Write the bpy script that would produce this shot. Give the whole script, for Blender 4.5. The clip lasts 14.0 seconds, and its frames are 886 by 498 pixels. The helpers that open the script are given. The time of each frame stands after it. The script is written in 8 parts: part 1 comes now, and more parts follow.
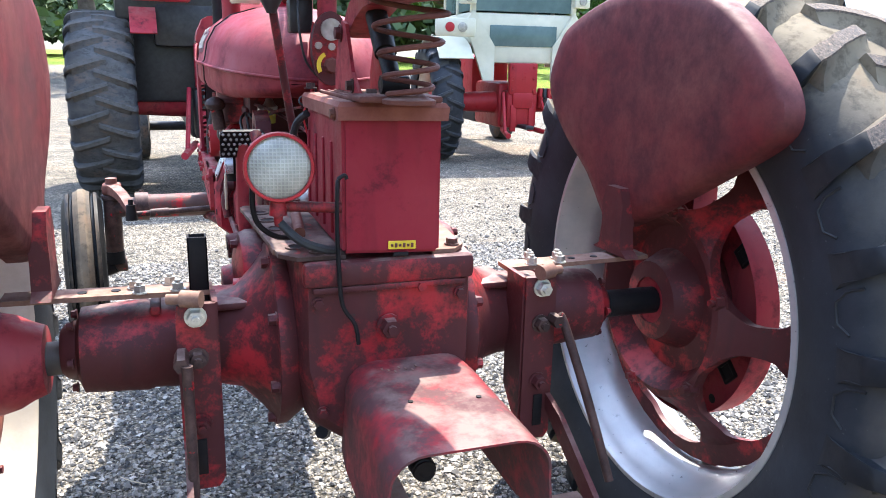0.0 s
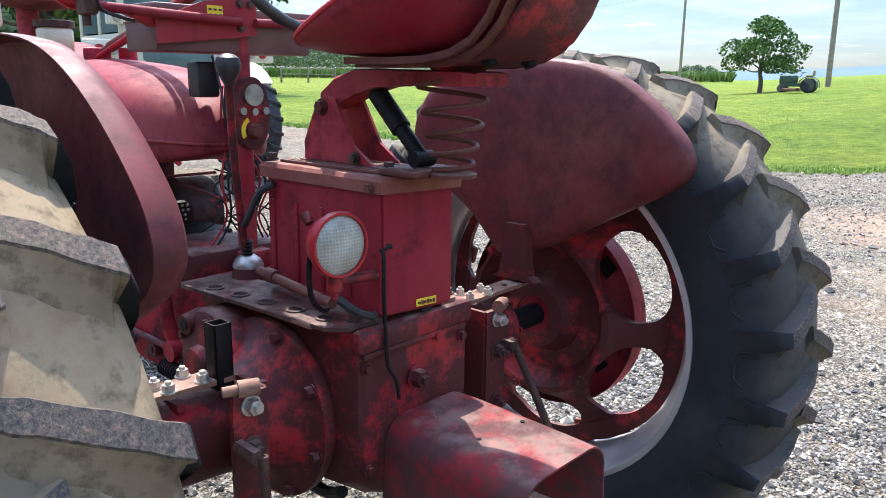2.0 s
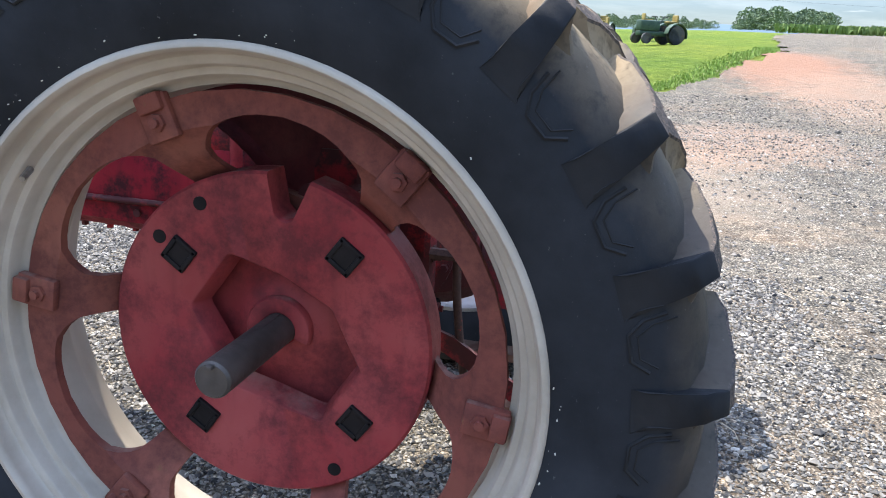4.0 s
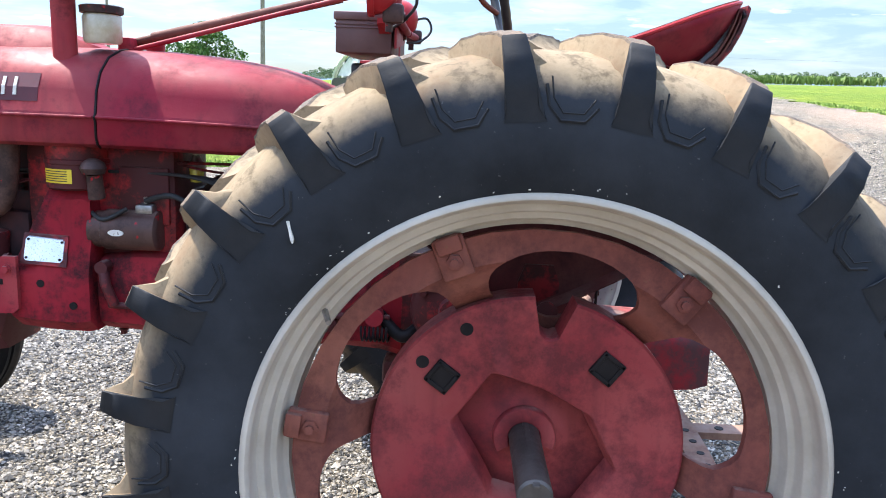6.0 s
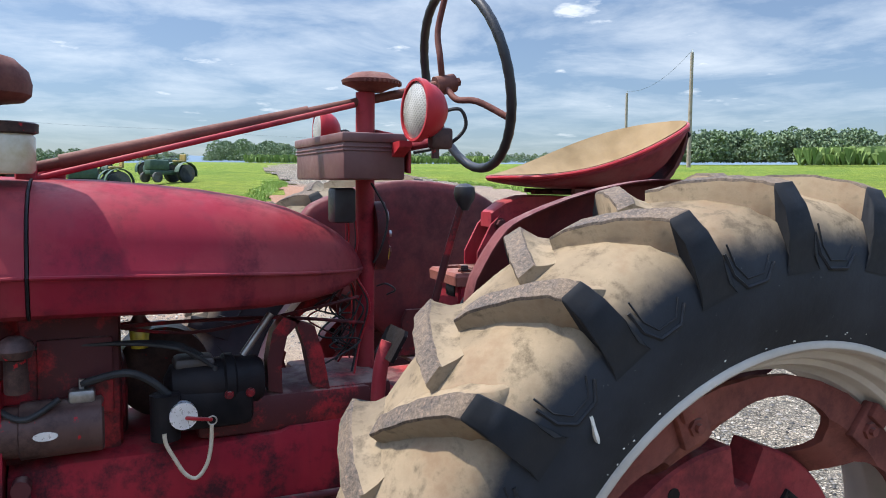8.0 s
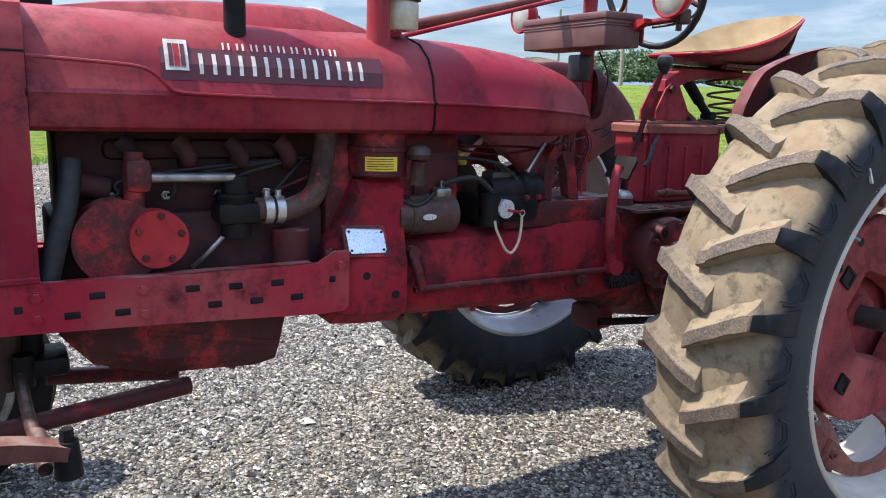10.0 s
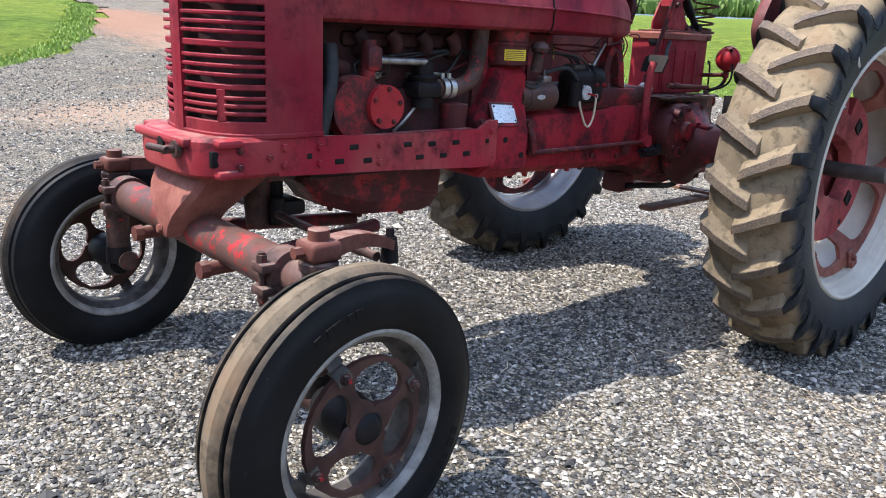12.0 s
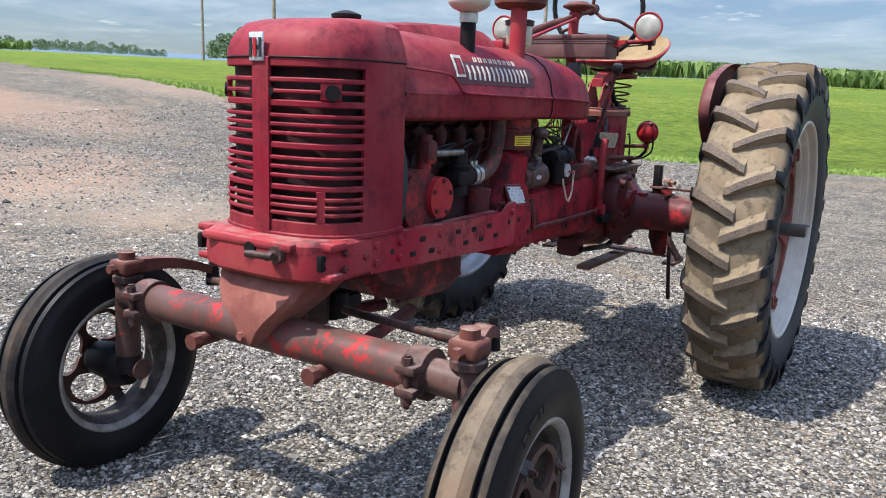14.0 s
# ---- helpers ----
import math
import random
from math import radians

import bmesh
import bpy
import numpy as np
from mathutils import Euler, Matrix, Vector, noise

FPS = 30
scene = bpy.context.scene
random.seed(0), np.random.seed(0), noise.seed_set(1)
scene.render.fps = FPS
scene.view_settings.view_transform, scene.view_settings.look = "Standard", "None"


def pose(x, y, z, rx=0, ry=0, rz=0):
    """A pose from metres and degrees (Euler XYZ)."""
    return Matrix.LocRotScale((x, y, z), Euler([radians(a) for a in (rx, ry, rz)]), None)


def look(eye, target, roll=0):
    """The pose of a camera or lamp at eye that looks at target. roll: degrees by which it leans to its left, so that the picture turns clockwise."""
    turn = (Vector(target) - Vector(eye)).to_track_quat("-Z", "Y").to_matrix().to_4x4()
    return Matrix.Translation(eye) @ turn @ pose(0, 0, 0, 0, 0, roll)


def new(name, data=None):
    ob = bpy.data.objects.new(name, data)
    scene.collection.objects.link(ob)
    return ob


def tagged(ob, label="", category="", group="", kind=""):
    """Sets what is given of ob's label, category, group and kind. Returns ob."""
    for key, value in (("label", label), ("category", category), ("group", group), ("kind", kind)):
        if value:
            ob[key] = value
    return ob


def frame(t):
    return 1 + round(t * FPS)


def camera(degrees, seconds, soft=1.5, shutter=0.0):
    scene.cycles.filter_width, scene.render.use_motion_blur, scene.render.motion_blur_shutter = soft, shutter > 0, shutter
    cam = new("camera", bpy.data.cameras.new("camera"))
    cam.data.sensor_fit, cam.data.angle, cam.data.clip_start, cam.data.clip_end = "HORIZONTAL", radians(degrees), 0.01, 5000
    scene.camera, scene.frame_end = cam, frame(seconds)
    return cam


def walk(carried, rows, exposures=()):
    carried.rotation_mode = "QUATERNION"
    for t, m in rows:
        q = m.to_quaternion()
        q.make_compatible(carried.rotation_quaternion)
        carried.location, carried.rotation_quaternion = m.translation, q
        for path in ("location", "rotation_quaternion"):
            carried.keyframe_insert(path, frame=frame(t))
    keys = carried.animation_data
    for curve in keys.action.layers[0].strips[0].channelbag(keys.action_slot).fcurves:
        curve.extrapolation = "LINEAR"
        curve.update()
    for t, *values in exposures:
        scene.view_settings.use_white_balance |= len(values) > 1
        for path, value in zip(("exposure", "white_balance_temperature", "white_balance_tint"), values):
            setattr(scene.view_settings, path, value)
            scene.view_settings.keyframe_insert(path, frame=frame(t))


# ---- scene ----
cam = camera(60.1, 14.0, 1.0)
PATH = [
    (0, (-0.373, -1.598, 1.346), (0.271, 0.233, 0.865), 1.2),
    (0.5, (-0.509, -1.588, 1.476), (0.348, 0.17, 1.059), 0.4),
    (1, (-0.624, -1.531, 1.573), (0.437, 0.121, 1.191), -0.0),
    (1.5, (-0.857, -1.449, 1.524), (0.416, 0.044, 1.134), 0.3),
    (2, (-1.077, -1.303, 1.454), (0.362, 0.016, 1.019), 0.6),
    (2.5, (-1.262, -1.065, 1.396), (0.353, 0.032, 0.964), 0.7),
    (3, (-1.517, -0.904, 1.353), (0.23, -0.055, 0.878), 1.6),
    (3.5, (-1.832, -0.749, 1.312), (0.013, -0.159, 0.814), 3.1),
    (3.6, (-1.876, -0.712, 1.29), (-0.019, -0.161, 0.792), 3.0),
    (3.7, (-1.928, -0.671, 1.283), (-0.061, -0.171, 0.769), 3.3),
    (5.8, (-2.277, 0.049, 1.391), (-0.332, 0.165, 0.94), 2.4),
    (6, (-2.256, 0.145, 1.411), (-0.296, 0.187, 1.016), 2.3),
    (6.5, (-2.182, 0.393, 1.459), (-0.214, 0.202, 1.163), 2.0),
    (7, (-1.979, 0.578, 1.478), (-0.043, 0.125, 1.265), 1.3),
    (7.5, (-1.857, 0.731, 1.514), (0.019, 0.057, 1.345), 0.6),
    (8, (-1.849, 0.995, 1.497), (-0.039, 0.161, 1.33), 0.6),
    (8.5, (-1.801, 1.214, 1.403), (-0.035, 0.297, 1.199), 1.0),
    (9, (-1.793, 1.489, 1.361), (-0.049, 0.545, 1.099), 1.6),
    (9.2, (-1.838, 1.612, 1.344), (-0.1, 0.665, 1.055), 1.8),
    (11.3, (-2.231, 2.912, 1.297), (-0.679, 1.751, 0.804), 1.9),
    (11.5, (-2.224, 3.011, 1.272), (-0.702, 1.817, 0.764), 2.1),
    (12, (-2.174, 3.264, 1.227), (-0.733, 1.99, 0.679), 2.7),
    (12.5, (-2.109, 3.526, 1.215), (-0.749, 2.174, 0.649), 3.1),
    (13, (-2.002, 3.735, 1.241), (-0.727, 2.295, 0.693), 3.1),
    (13.5, (-1.787, 3.816, 1.285), (-0.61, 2.275, 0.794), 2.9),
    (14, (-1.583, 3.871, 1.322), (-0.517, 2.227, 0.923), 2.3),
]
EXPOSURE = [(0.0, 2.1), (0.7, 1.9), (1.5, 1.6), (2.6, 1.35), (3.5, 1.3), (4.6, 1.4), (5.8, 1.68), (6.3, 1.55), (7.0, 1.22), (7.6, 0.95), (9.0, 1.03), (11.5, 1.22), (12.3, 1.06), (13.2, 0.95), (14.0, 0.88)]
walk(cam, [(t, look(e, g, r)) for t, e, g, r in PATH], EXPOSURE)

# ---------------------------------------------------------------- light
SUN_DIR = Vector((0.29, 0.46, 1.0)).normalized()
sun_el = math.asin(SUN_DIR.z)
sun_az = math.atan2(SUN_DIR.x, SUN_DIR.y)
world = bpy.data.worlds.new("world")
scene.world = world
world.use_nodes = True
wn, wl = world.node_tree.nodes, world.node_tree.links
sky = wn.new("ShaderNodeTexSky")
sky.sky_type = "NISHITA"
sky.sun_disc = False
sky.sun_elevation = sun_el
sky.sun_rotation = sun_az
sky.dust_density = 0.7
sky.ozone_density = 1.5
bg = wn["Background"]
bg.inputs[1].default_value = 0.15
ZENITH = 2.6
# thin broken clouds spread over the whole sky dome
tc = wn.new("ShaderNodeTexCoord")
sep = wn.new("ShaderNodeSeparateXYZ")
wl.new(tc.outputs["Generated"], sep.inputs[0])
zc = wn.new("ShaderNodeMath"); zc.operation = "ADD"; zc.inputs[1].default_value = 0.09
zm = wn.new("ShaderNodeMath"); zm.operation = "MAXIMUM"; zm.inputs[1].default_value = 0.03
wl.new(sep.outputs[2], zc.inputs[0]); wl.new(zc.outputs[0], zm.inputs[0])
dv = [wn.new("ShaderNodeMath") for _ in range(2)]
comb = wn.new("ShaderNodeCombineXYZ")
for k in range(2):
    dv[k].operation = "DIVIDE"
    wl.new(sep.outputs[k], dv[k].inputs[0]); wl.new(zm.outputs[0], dv[k].inputs[1])
    wl.new(dv[k].outputs[0], comb.inputs[k])
cn = wn.new("ShaderNodeTexNoise"); cn.inputs["Scale"].default_value = 1.3
cn.inputs["Detail"].default_value = 9.0; cn.inputs["Roughness"].default_value = 0.6
cn.inputs["Distortion"].default_value = 0.3
wl.new(comb.outputs[0], cn.inputs["Vector"])
cr = wn.new("ShaderNodeValToRGB")
cr.color_ramp.elements[0].position = 0.42; cr.color_ramp.elements[0].color = (0.06, 0.06, 0.06, 1)
cr.color_ramp.elements[1].position = 0.74; cr.color_ramp.elements[1].color = (0.55, 0.55, 0.55, 1)
wl.new(cn.outputs[0], cr.inputs[0])
# sky dimmed towards the horizon; overhead, out of view, raised as added fill light
gr_ = wn.new("ShaderNodeValToRGB")
ge = gr_.color_ramp.elements
ge[0].position = 0.0; ge[0].color = (0.106, 0.121, 0.152, 1)
ge[1].position = 0.9; ge[1].color = (1.0, 1.0, 1.0, 1)
ge.new(0.22).color = (0.121, 0.136, 0.157, 1)
ge.new(0.55).color = (0.70, 0.70, 0.70, 1)
wl.new(sep.outputs[2], gr_.inputs[0])
dim = wn.new("ShaderNodeMixRGB"); dim.blend_type = "MULTIPLY"; dim.inputs[0].default_value = 1.0
wl.new(sky.outputs[0], dim.inputs[1]); wl.new(gr_.outputs[0], dim.inputs[2])
cm = wn.new("ShaderNodeMixRGB")
cm.inputs[2].default_value = (4.3, 4.55, 4.8, 1)
zen = wn.new("ShaderNodeMixRGB"); zen.blend_type = "MULTIPLY"; zen.inputs[0].default_value = 1.0
zen.inputs[2].default_value = (ZENITH, ZENITH, ZENITH, 1)
wl.new(dim.outputs[0], zen.inputs[1])
# small separate puffs as well as the broad veils
pn = wn.new("ShaderNodeTexNoise"); pn.inputs["Scale"].default_value = 2.1
pn.inputs["Detail"].default_value = 7.0; pn.inputs["Roughness"].default_value = 0.55
wl.new(comb.outputs[0], pn.inputs["Vector"])
pr = wn.new("ShaderNodeValToRGB")
pr.color_ramp.elements[0].position = 0.615; pr.color_ramp.elements[0].color = (0, 0, 0, 1)
pr.color_ramp.elements[1].position = 0.70; pr.color_ramp.elements[1].color = (0.7, 0.7, 0.7, 1)
wl.new(pn.outputs[0], pr.inputs[0])
both = wn.new("ShaderNodeMixRGB"); both.blend_type = "LIGHTEN"; both.inputs[0].default_value = 1.0
wl.new(cr.outputs[0], both.inputs[1]); wl.new(pr.outputs[0], both.inputs[2])
low = wn.new("ShaderNodeValToRGB")
low.color_ramp.elements[0].position = 0.0; low.color_ramp.elements[0].color = (0.15, 0.15, 0.15, 1)
low.color_ramp.elements[1].position = 0.16; low.color_ramp.elements[1].color = (1, 1, 1, 1)
wl.new(sep.outputs[2], low.inputs[0])
thin = wn.new("ShaderNodeMixRGB"); thin.blend_type = "MULTIPLY"; thin.inputs[0].default_value = 1.0
wl.new(both.outputs[0], thin.inputs[1]); wl.new(low.outputs[0], thin.inputs[2])
wl.new(thin.outputs[0], cm.inputs[0]); wl.new(zen.outputs[0], cm.inputs[1])
wl.new(cm.outputs[0], bg.inputs[0])
sun_data = bpy.data.lights.new("sun", "SUN")
sun_data.energy = 3.8
sun_data.angle = radians(0.55)
sun_data.color = (1.0, 0.955, 0.88)
sun = new("sun", sun_data)
sun.matrix_world = look(SUN_DIR * 50, (0, 0, 0))


# ---------------------------------------------------------------- materials
def mat(name, rough=0.6, metal=0.0, spec=0.5):
    m = bpy.data.materials.new(name)
    m.use_nodes = True
    b = m.node_tree.nodes["Principled BSDF"]
    b.inputs["Roughness"].default_value = rough
    b.inputs["Metallic"].default_value = metal
    b.inputs["Specular IOR Level"].default_value = spec
    return m, m.node_tree.nodes, m.node_tree.links, b


def tex(n, l, scale, detail=6.0, rough=0.6, coord="Object", kind="noise"):
    c = n.new("ShaderNodeTexCoord")
    if kind == "noise":
        t = n.new("ShaderNodeTexNoise")
        t.inputs["Detail"].default_value = detail
        t.inputs["Roughness"].default_value = rough
    else:
        t = n.new("ShaderNodeTexVoronoi")
    t.inputs["Scale"].default_value = scale
    l.new(c.outputs[coord], t.inputs["Vector"])
    return t


def ramp(n, l, src, stops):
    r = n.new("ShaderNodeValToRGB")
    e = r.color_ramp.elements
    while len(e) < len(stops):
        e.new(0.5)
    for k, (p, c) in enumerate(stops):
        e[k].position = p
        e[k].color = (*c, 1) if len(c) == 3 else c
    l.new(src, r.inputs[0])
    return r


def mixc(n, l, fac, a, b, mode="MIX"):
    m = n.new("ShaderNodeMixRGB")
    m.blend_type = mode
    for k, v in ((0, fac), (1, a), (2, b)):
        if isinstance(v, (int, float)):
            m.inputs[k].default_value = v
        elif isinstance(v, tuple):
            m.inputs[k].default_value = (*v, 1)
        else:
            l.new(v, m.inputs[k])
    return m.outputs[0]


def bump(n, l, b, height, strength=0.3, dist=0.004):
    k = n.new("ShaderNodeBump")
    k.inputs["Strength"].default_value = strength
    k.inputs["Distance"].default_value = dist
    l.new(height, k.inputs["Height"])
    l.new(k.outputs[0], b.inputs["Normal"])


def g3(v):
    return (v, v, v)


def worn_paint(name, c_main, c_fade, c_grime, grime=0.45, rough=0.5, rust=0.62, c_rust=(0.10, 0.045, 0.03), spec=0.22, soft=0.22, dusty=0.6):
    """Old enamel: sun-faded patches, oily grime, chips down to rust."""
    m, n, l, b = mat(name, rough, 0, spec)
    big = tex(n, l, 3.2, 5, 0.6)
    col = mixc(n, l, ramp(n, l, big.outputs[0], [(0.38, g3(0)), (0.66, g3(1))]).outputs[0], c_main, c_fade)
    gr = tex(n, l, 7.5, 12, 0.76)
    gf = ramp(n, l, gr.outputs[0], [(grime - 0.04, g3(0.85)), (grime + soft * 0.75, g3(0))])
    col = mixc(n, l, gf.outputs[0], col, c_grime)
    streak = n.new("ShaderNodeMapping")
    streak.inputs["Scale"].default_value = (9, 9, 1.2)
    sc = n.new("ShaderNodeTexCoord")
    l.new(sc.outputs["Object"], streak.inputs[0])
    sn = n.new("ShaderNodeTexNoise")
    sn.inputs["Scale"].default_value = 3.0
    sn.inputs["Detail"].default_value = 6.0
    l.new(streak.outputs[0], sn.inputs["Vector"])
    col = mixc(n, l, ramp(n, l, sn.outputs[0], [(0.55, g3(0)), (0.75, g3(0.35))]).outputs[0], col, c_grime)
    ch = tex(n, l, 26.0, 8, 0.7)
    cf = ramp(n, l, ch.outputs[0], [(rust, g3(0)), (rust + 0.04, g3(1))])
    col = mixc(n, l, cf.outputs[0], col, c_rust)
    geo = n.new("ShaderNodeNewGeometry")
    nz = n.new("ShaderNodeSeparateXYZ")
    l.new(geo.outputs["Normal"], nz.inputs[0])
    top = ramp(n, l, nz.outputs[2], [(0.80, g3(0)), (0.97, g3(1))])
    patch = ramp(n, l, tex(n, l, 14, 7, 0.65).outputs[0], [(0.42, g3(0)), (0.62, g3(dusty))])
    col = mixc(n, l, mixc(n, l, 1.0, top.outputs[0], patch.outputs[0], "MULTIPLY"), col, (0.30, 0.215, 0.175))
    st = tex(n, l, 1.1, 4, 0.5)
    col = mixc(n, l, 0.35, col, ramp(n, l, st.outputs[0], [(0.3, g3(0.62)), (0.7, g3(1.15))]).outputs[0], "MULTIPLY")
    l.new(col, b.inputs["Base Color"])
    fine = tex(n, l, 90.0, 4, 0.7)
    rr = ramp(n, l, gr.outputs[0], [(0.35, g3(min(1, rough + 0.25))), (0.65, g3(rough - 0.06))])
    l.new(rr.outputs[0], b.inputs["Roughness"])
    bump(n, l, b, mixc(n, l, 0.5, fine.outputs[0], ch.outputs[0]), 0.22, 0.003)
    return m


def plain(name, a, b_, scale=12.0, rough=0.6, metal=0.0, bmp=0.15, spec=0.4, lo=0.35, hi=0.65):
    m, n, l, b = mat(name, rough, metal, spec)
    t = tex(n, l, scale, 8, 0.65)
    l.new(ramp(n, l, t.outputs[0], [(lo, a), (hi, b_)]).outputs[0], b.inputs["Base Color"])
    f = tex(n, l, scale * 8, 5, 0.6)
    l.new(ramp(n, l, f.outputs[0], [(0.3, g3(max(0, rough - 0.1))), (0.7, g3(min(1, rough + 0.12)))]).outputs[0], b.inputs["Roughness"])
    bump(n, l, b, f.outputs[0], bmp, 0.003)
    return m


RED = worn_paint("faded_red_paint", (0.30, 0.014, 0.030), (0.325, 0.055, 0.055), (0.045, 0.010, 0.014), 0.39, 0.45, 0.71, spec=0.17, soft=0.13)
TUBE_RED = worn_paint("deep_red_cast_housing", (0.240, 0.012, 0.023), (0.29, 0.022, 0.030), (0.024, 0.015, 0.016), 0.42, 0.5, 0.72, (0.04, 0.02, 0.02), spec=0.08, soft=0.12, dusty=0.12)
RED_HOOD = worn_paint("hood_red_paint", (0.215, 0.0085, 0.022), (0.250, 0.040, 0.043), (0.075, 0.010, 0.018), 0.38, 0.50, 0.74, spec=0.18, soft=0.16, dusty=0.12)
RED_OILY = worn_paint("oily_red_cast_iron", (0.34, 0.017, 0.024), (0.41, 0.036, 0.040), (0.027, 0.018, 0.018), 0.55, 0.42, 0.67, (0.05, 0.03, 0.025), spec=0.22, soft=0.09)
RED_BRIGHT = worn_paint("fresh_red_paint", (0.34, 0.016, 0.022), (0.40, 0.03, 0.035), (0.16, 0.016, 0.02), 0.30, 0.3, 0.76)
RED_DUSTY = worn_paint("dusty_red_primer", (0.24, 0.075, 0.055), (0.30, 0.12, 0.09), (0.17, 0.05, 0.04), 0.42, 0.6, 0.68, (0.16, 0.10, 0.07))
RED_RUST = worn_paint("rusty_red_iron", (0.13, 0.040, 0.030), (0.17, 0.065, 0.045), (0.075, 0.026, 0.022), 0.42, 0.6, 0.60)
BROWN_IRON = worn_paint("brown_greasy_iron", (0.070, 0.036, 0.030), (0.12, 0.066, 0.055), (0.022, 0.013, 0.012), 0.45, 0.40, 0.61, (0.40, 0.012, 0.018), soft=0.14)
FENDER_RED = worn_paint("dull_fender_paint", (0.135, 0.019, 0.022), (0.150, 0.052, 0.045), (0.060, 0.016, 0.019), 0.43, 0.5, 0.73, (0.05, 0.03, 0.03))
WEIGHT_RED = worn_paint("faded_weight_paint", (0.28, 0.030, 0.036), (0.335, 0.066, 0.062), (0.12, 0.024, 0.026), 0.43, 0.5, 0.69, (0.05, 0.02, 0.02), soft=0.15)
RING_RUST = worn_paint("rusty_brown_ring", (0.215, 0.062, 0.047), (0.27, 0.098, 0.066), (0.115, 0.038, 0.032), 0.44, 0.6, 0.66, (0.20, 0.09, 0.05), soft=0.15)
SHIELD_RED = worn_paint("greasy_shield_paint", (0.28, 0.012, 0.020), (0.33, 0.026, 0.032), (0.060, 0.044, 0.042), 0.50, 0.5, 0.70, (0.06, 0.035, 0.03), spec=0.15, soft=0.16, dusty=0.5)
BOX_RED = worn_paint("battery_box_paint", (0.235, 0.011, 0.024), (0.285, 0.028, 0.038), (0.040, 0.010, 0.013), 0.36, 0.45, 0.71, spec=0.15, soft=0.12)
GREASE = plain("black_grease", (0.007, 0.007, 0.008), (0.020, 0.016, 0.016), 10, 0.48, 0, 0.3, 0.12)
ENGINE = plain("dark_engine_iron", (0.020, 0.018, 0.020), (0.085, 0.030, 0.030), 9, 0.55, 0, 0.3, 0.10)
FLANGE = plain("worn_silver_flange", (0.15, 0.135, 0.118), (0.34, 0.315, 0.285), 14, 0.45, 0.1, 0.12, 0.3)
WHEEL_IRON = plain("rusty_dark_wheel_iron", (0.032, 0.016, 0.014), (0.085, 0.040, 0.032), 12, 0.55, 0, 0.2, 0.2)
SHAFT = plain("dull_shaft_steel", (0.045, 0.038, 0.034), (0.10, 0.085, 0.076), 14, 0.5, 0.3, 0.12)
STEEL = plain("worn_steel", (0.22, 0.21, 0.20), (0.42, 0.40, 0.38), 30, 0.38, 0.85, 0.15)
ZINC = plain("zinc_bolt", (0.42, 0.41, 0.38), (0.60, 0.59, 0.55), 40, 0.35, 0.8, 0.1)
RIM = plain("cream_silver_rim_paint", (0.40, 0.345, 0.275), (0.56, 0.50, 0.42), 5, 0.42, 0.05, 0.06, 0.45)
RIM_SILVER = plain("silver_rim_paint", (0.36, 0.36, 0.365), (0.52, 0.51, 0.49), 6, 0.36, 0.55, 0.06, 0.5)
# dirty rim paint, darkened further to paint in the shade of the wheel well
RIM_DIRTY_SHADE = plain("dirty_shaded_silver_rim", (0.028, 0.022, 0.020), (0.130, 0.115, 0.104), 16, 0.5, 0.1, 0.15, 0.25, lo=0.36, hi=0.70)
RUST_BAR = worn_paint("rusty_flat_bar", (0.22, 0.11, 0.075), (0.33, 0.19, 0.13), (0.12, 0.06, 0.05), 0.42, 0.7, 0.66)
BLACK = plain("black_plastic", (0.012, 0.012, 0.013), (0.028, 0.028, 0.03), 20, 0.42, 0, 0.08)
RUBBER_HOSE = plain("rubber_hose", (0.012, 0.012, 0.013), (0.03, 0.03, 0.03), 30, 0.65, 0, 0.1)
AXLE_PAINT = worn_paint("brown_axle_with_red_left", (0.085, 0.042, 0.034), (0.13, 0.072, 0.060), (0.42, 0.014, 0.020), 0.45, 0.38, 0.66, (0.02, 0.012, 0.011), soft=0.02, dusty=0.12)
SEAT_TAN = plain("tan_seat_lining", (0.20, 0.134, 0.064), (0.30, 0.215, 0.115), 9, 0.85, 0, 0.2)
YELLOW = plain("yellow_decal", (0.65, 0.44, 0.02), (0.80, 0.58, 0.05), 8, 0.5, 0, 0.03)
CREAM = plain("cream_lettering", (0.50, 0.46, 0.38), (0.72, 0.68, 0.60), 40, 0.6, 0, 0.05)
DARK_RED = plain("dark_badge", (0.075, 0.016, 0.022), (0.12, 0.02, 0.028), 10, 0.5, 0, 0.05)
ALU = plain("aluminium_plate", (0.62, 0.65, 0.68), (0.80, 0.83, 0.86), 20, 0.32, 0.6, 0.05)
CHAINRUBBER = plain("cord", (0.45, 0.36, 0.25), (0.60, 0.50, 0.36), 60, 0.8, 0, 0.1)
TAN_TANK = plain("brown_metal_case", (0.095, 0.04, 0.038), (0.16, 0.085, 0.075), 6, 0.5, 0, 0.12)
WOODPOLE = plain("weathered_pole", (0.20, 0.16, 0.12), (0.33, 0.28, 0.23), 3, 0.85, 0, 0.2)
WHITE = plain("white_paint", (0.62, 0.63, 0.60), (0.78, 0.79, 0.76), 4, 0.4, 0, 0.05)
CREAM_CAB = plain("cream_cab_paint", (0.50, 0.49, 0.37), (0.62, 0.60, 0.47), 3, 0.45, 0, 0.08)
GREEN = plain("green_machine_paint", (0.020, 0.048, 0.032), (0.055, 0.095, 0.060), 4, 0.5, 0, 0.08)
YELLOW_DULL = plain("dull_yellow_paint", (0.22, 0.165, 0.045), (0.33, 0.25, 0.08), 6, 0.55, 0, 0.08)
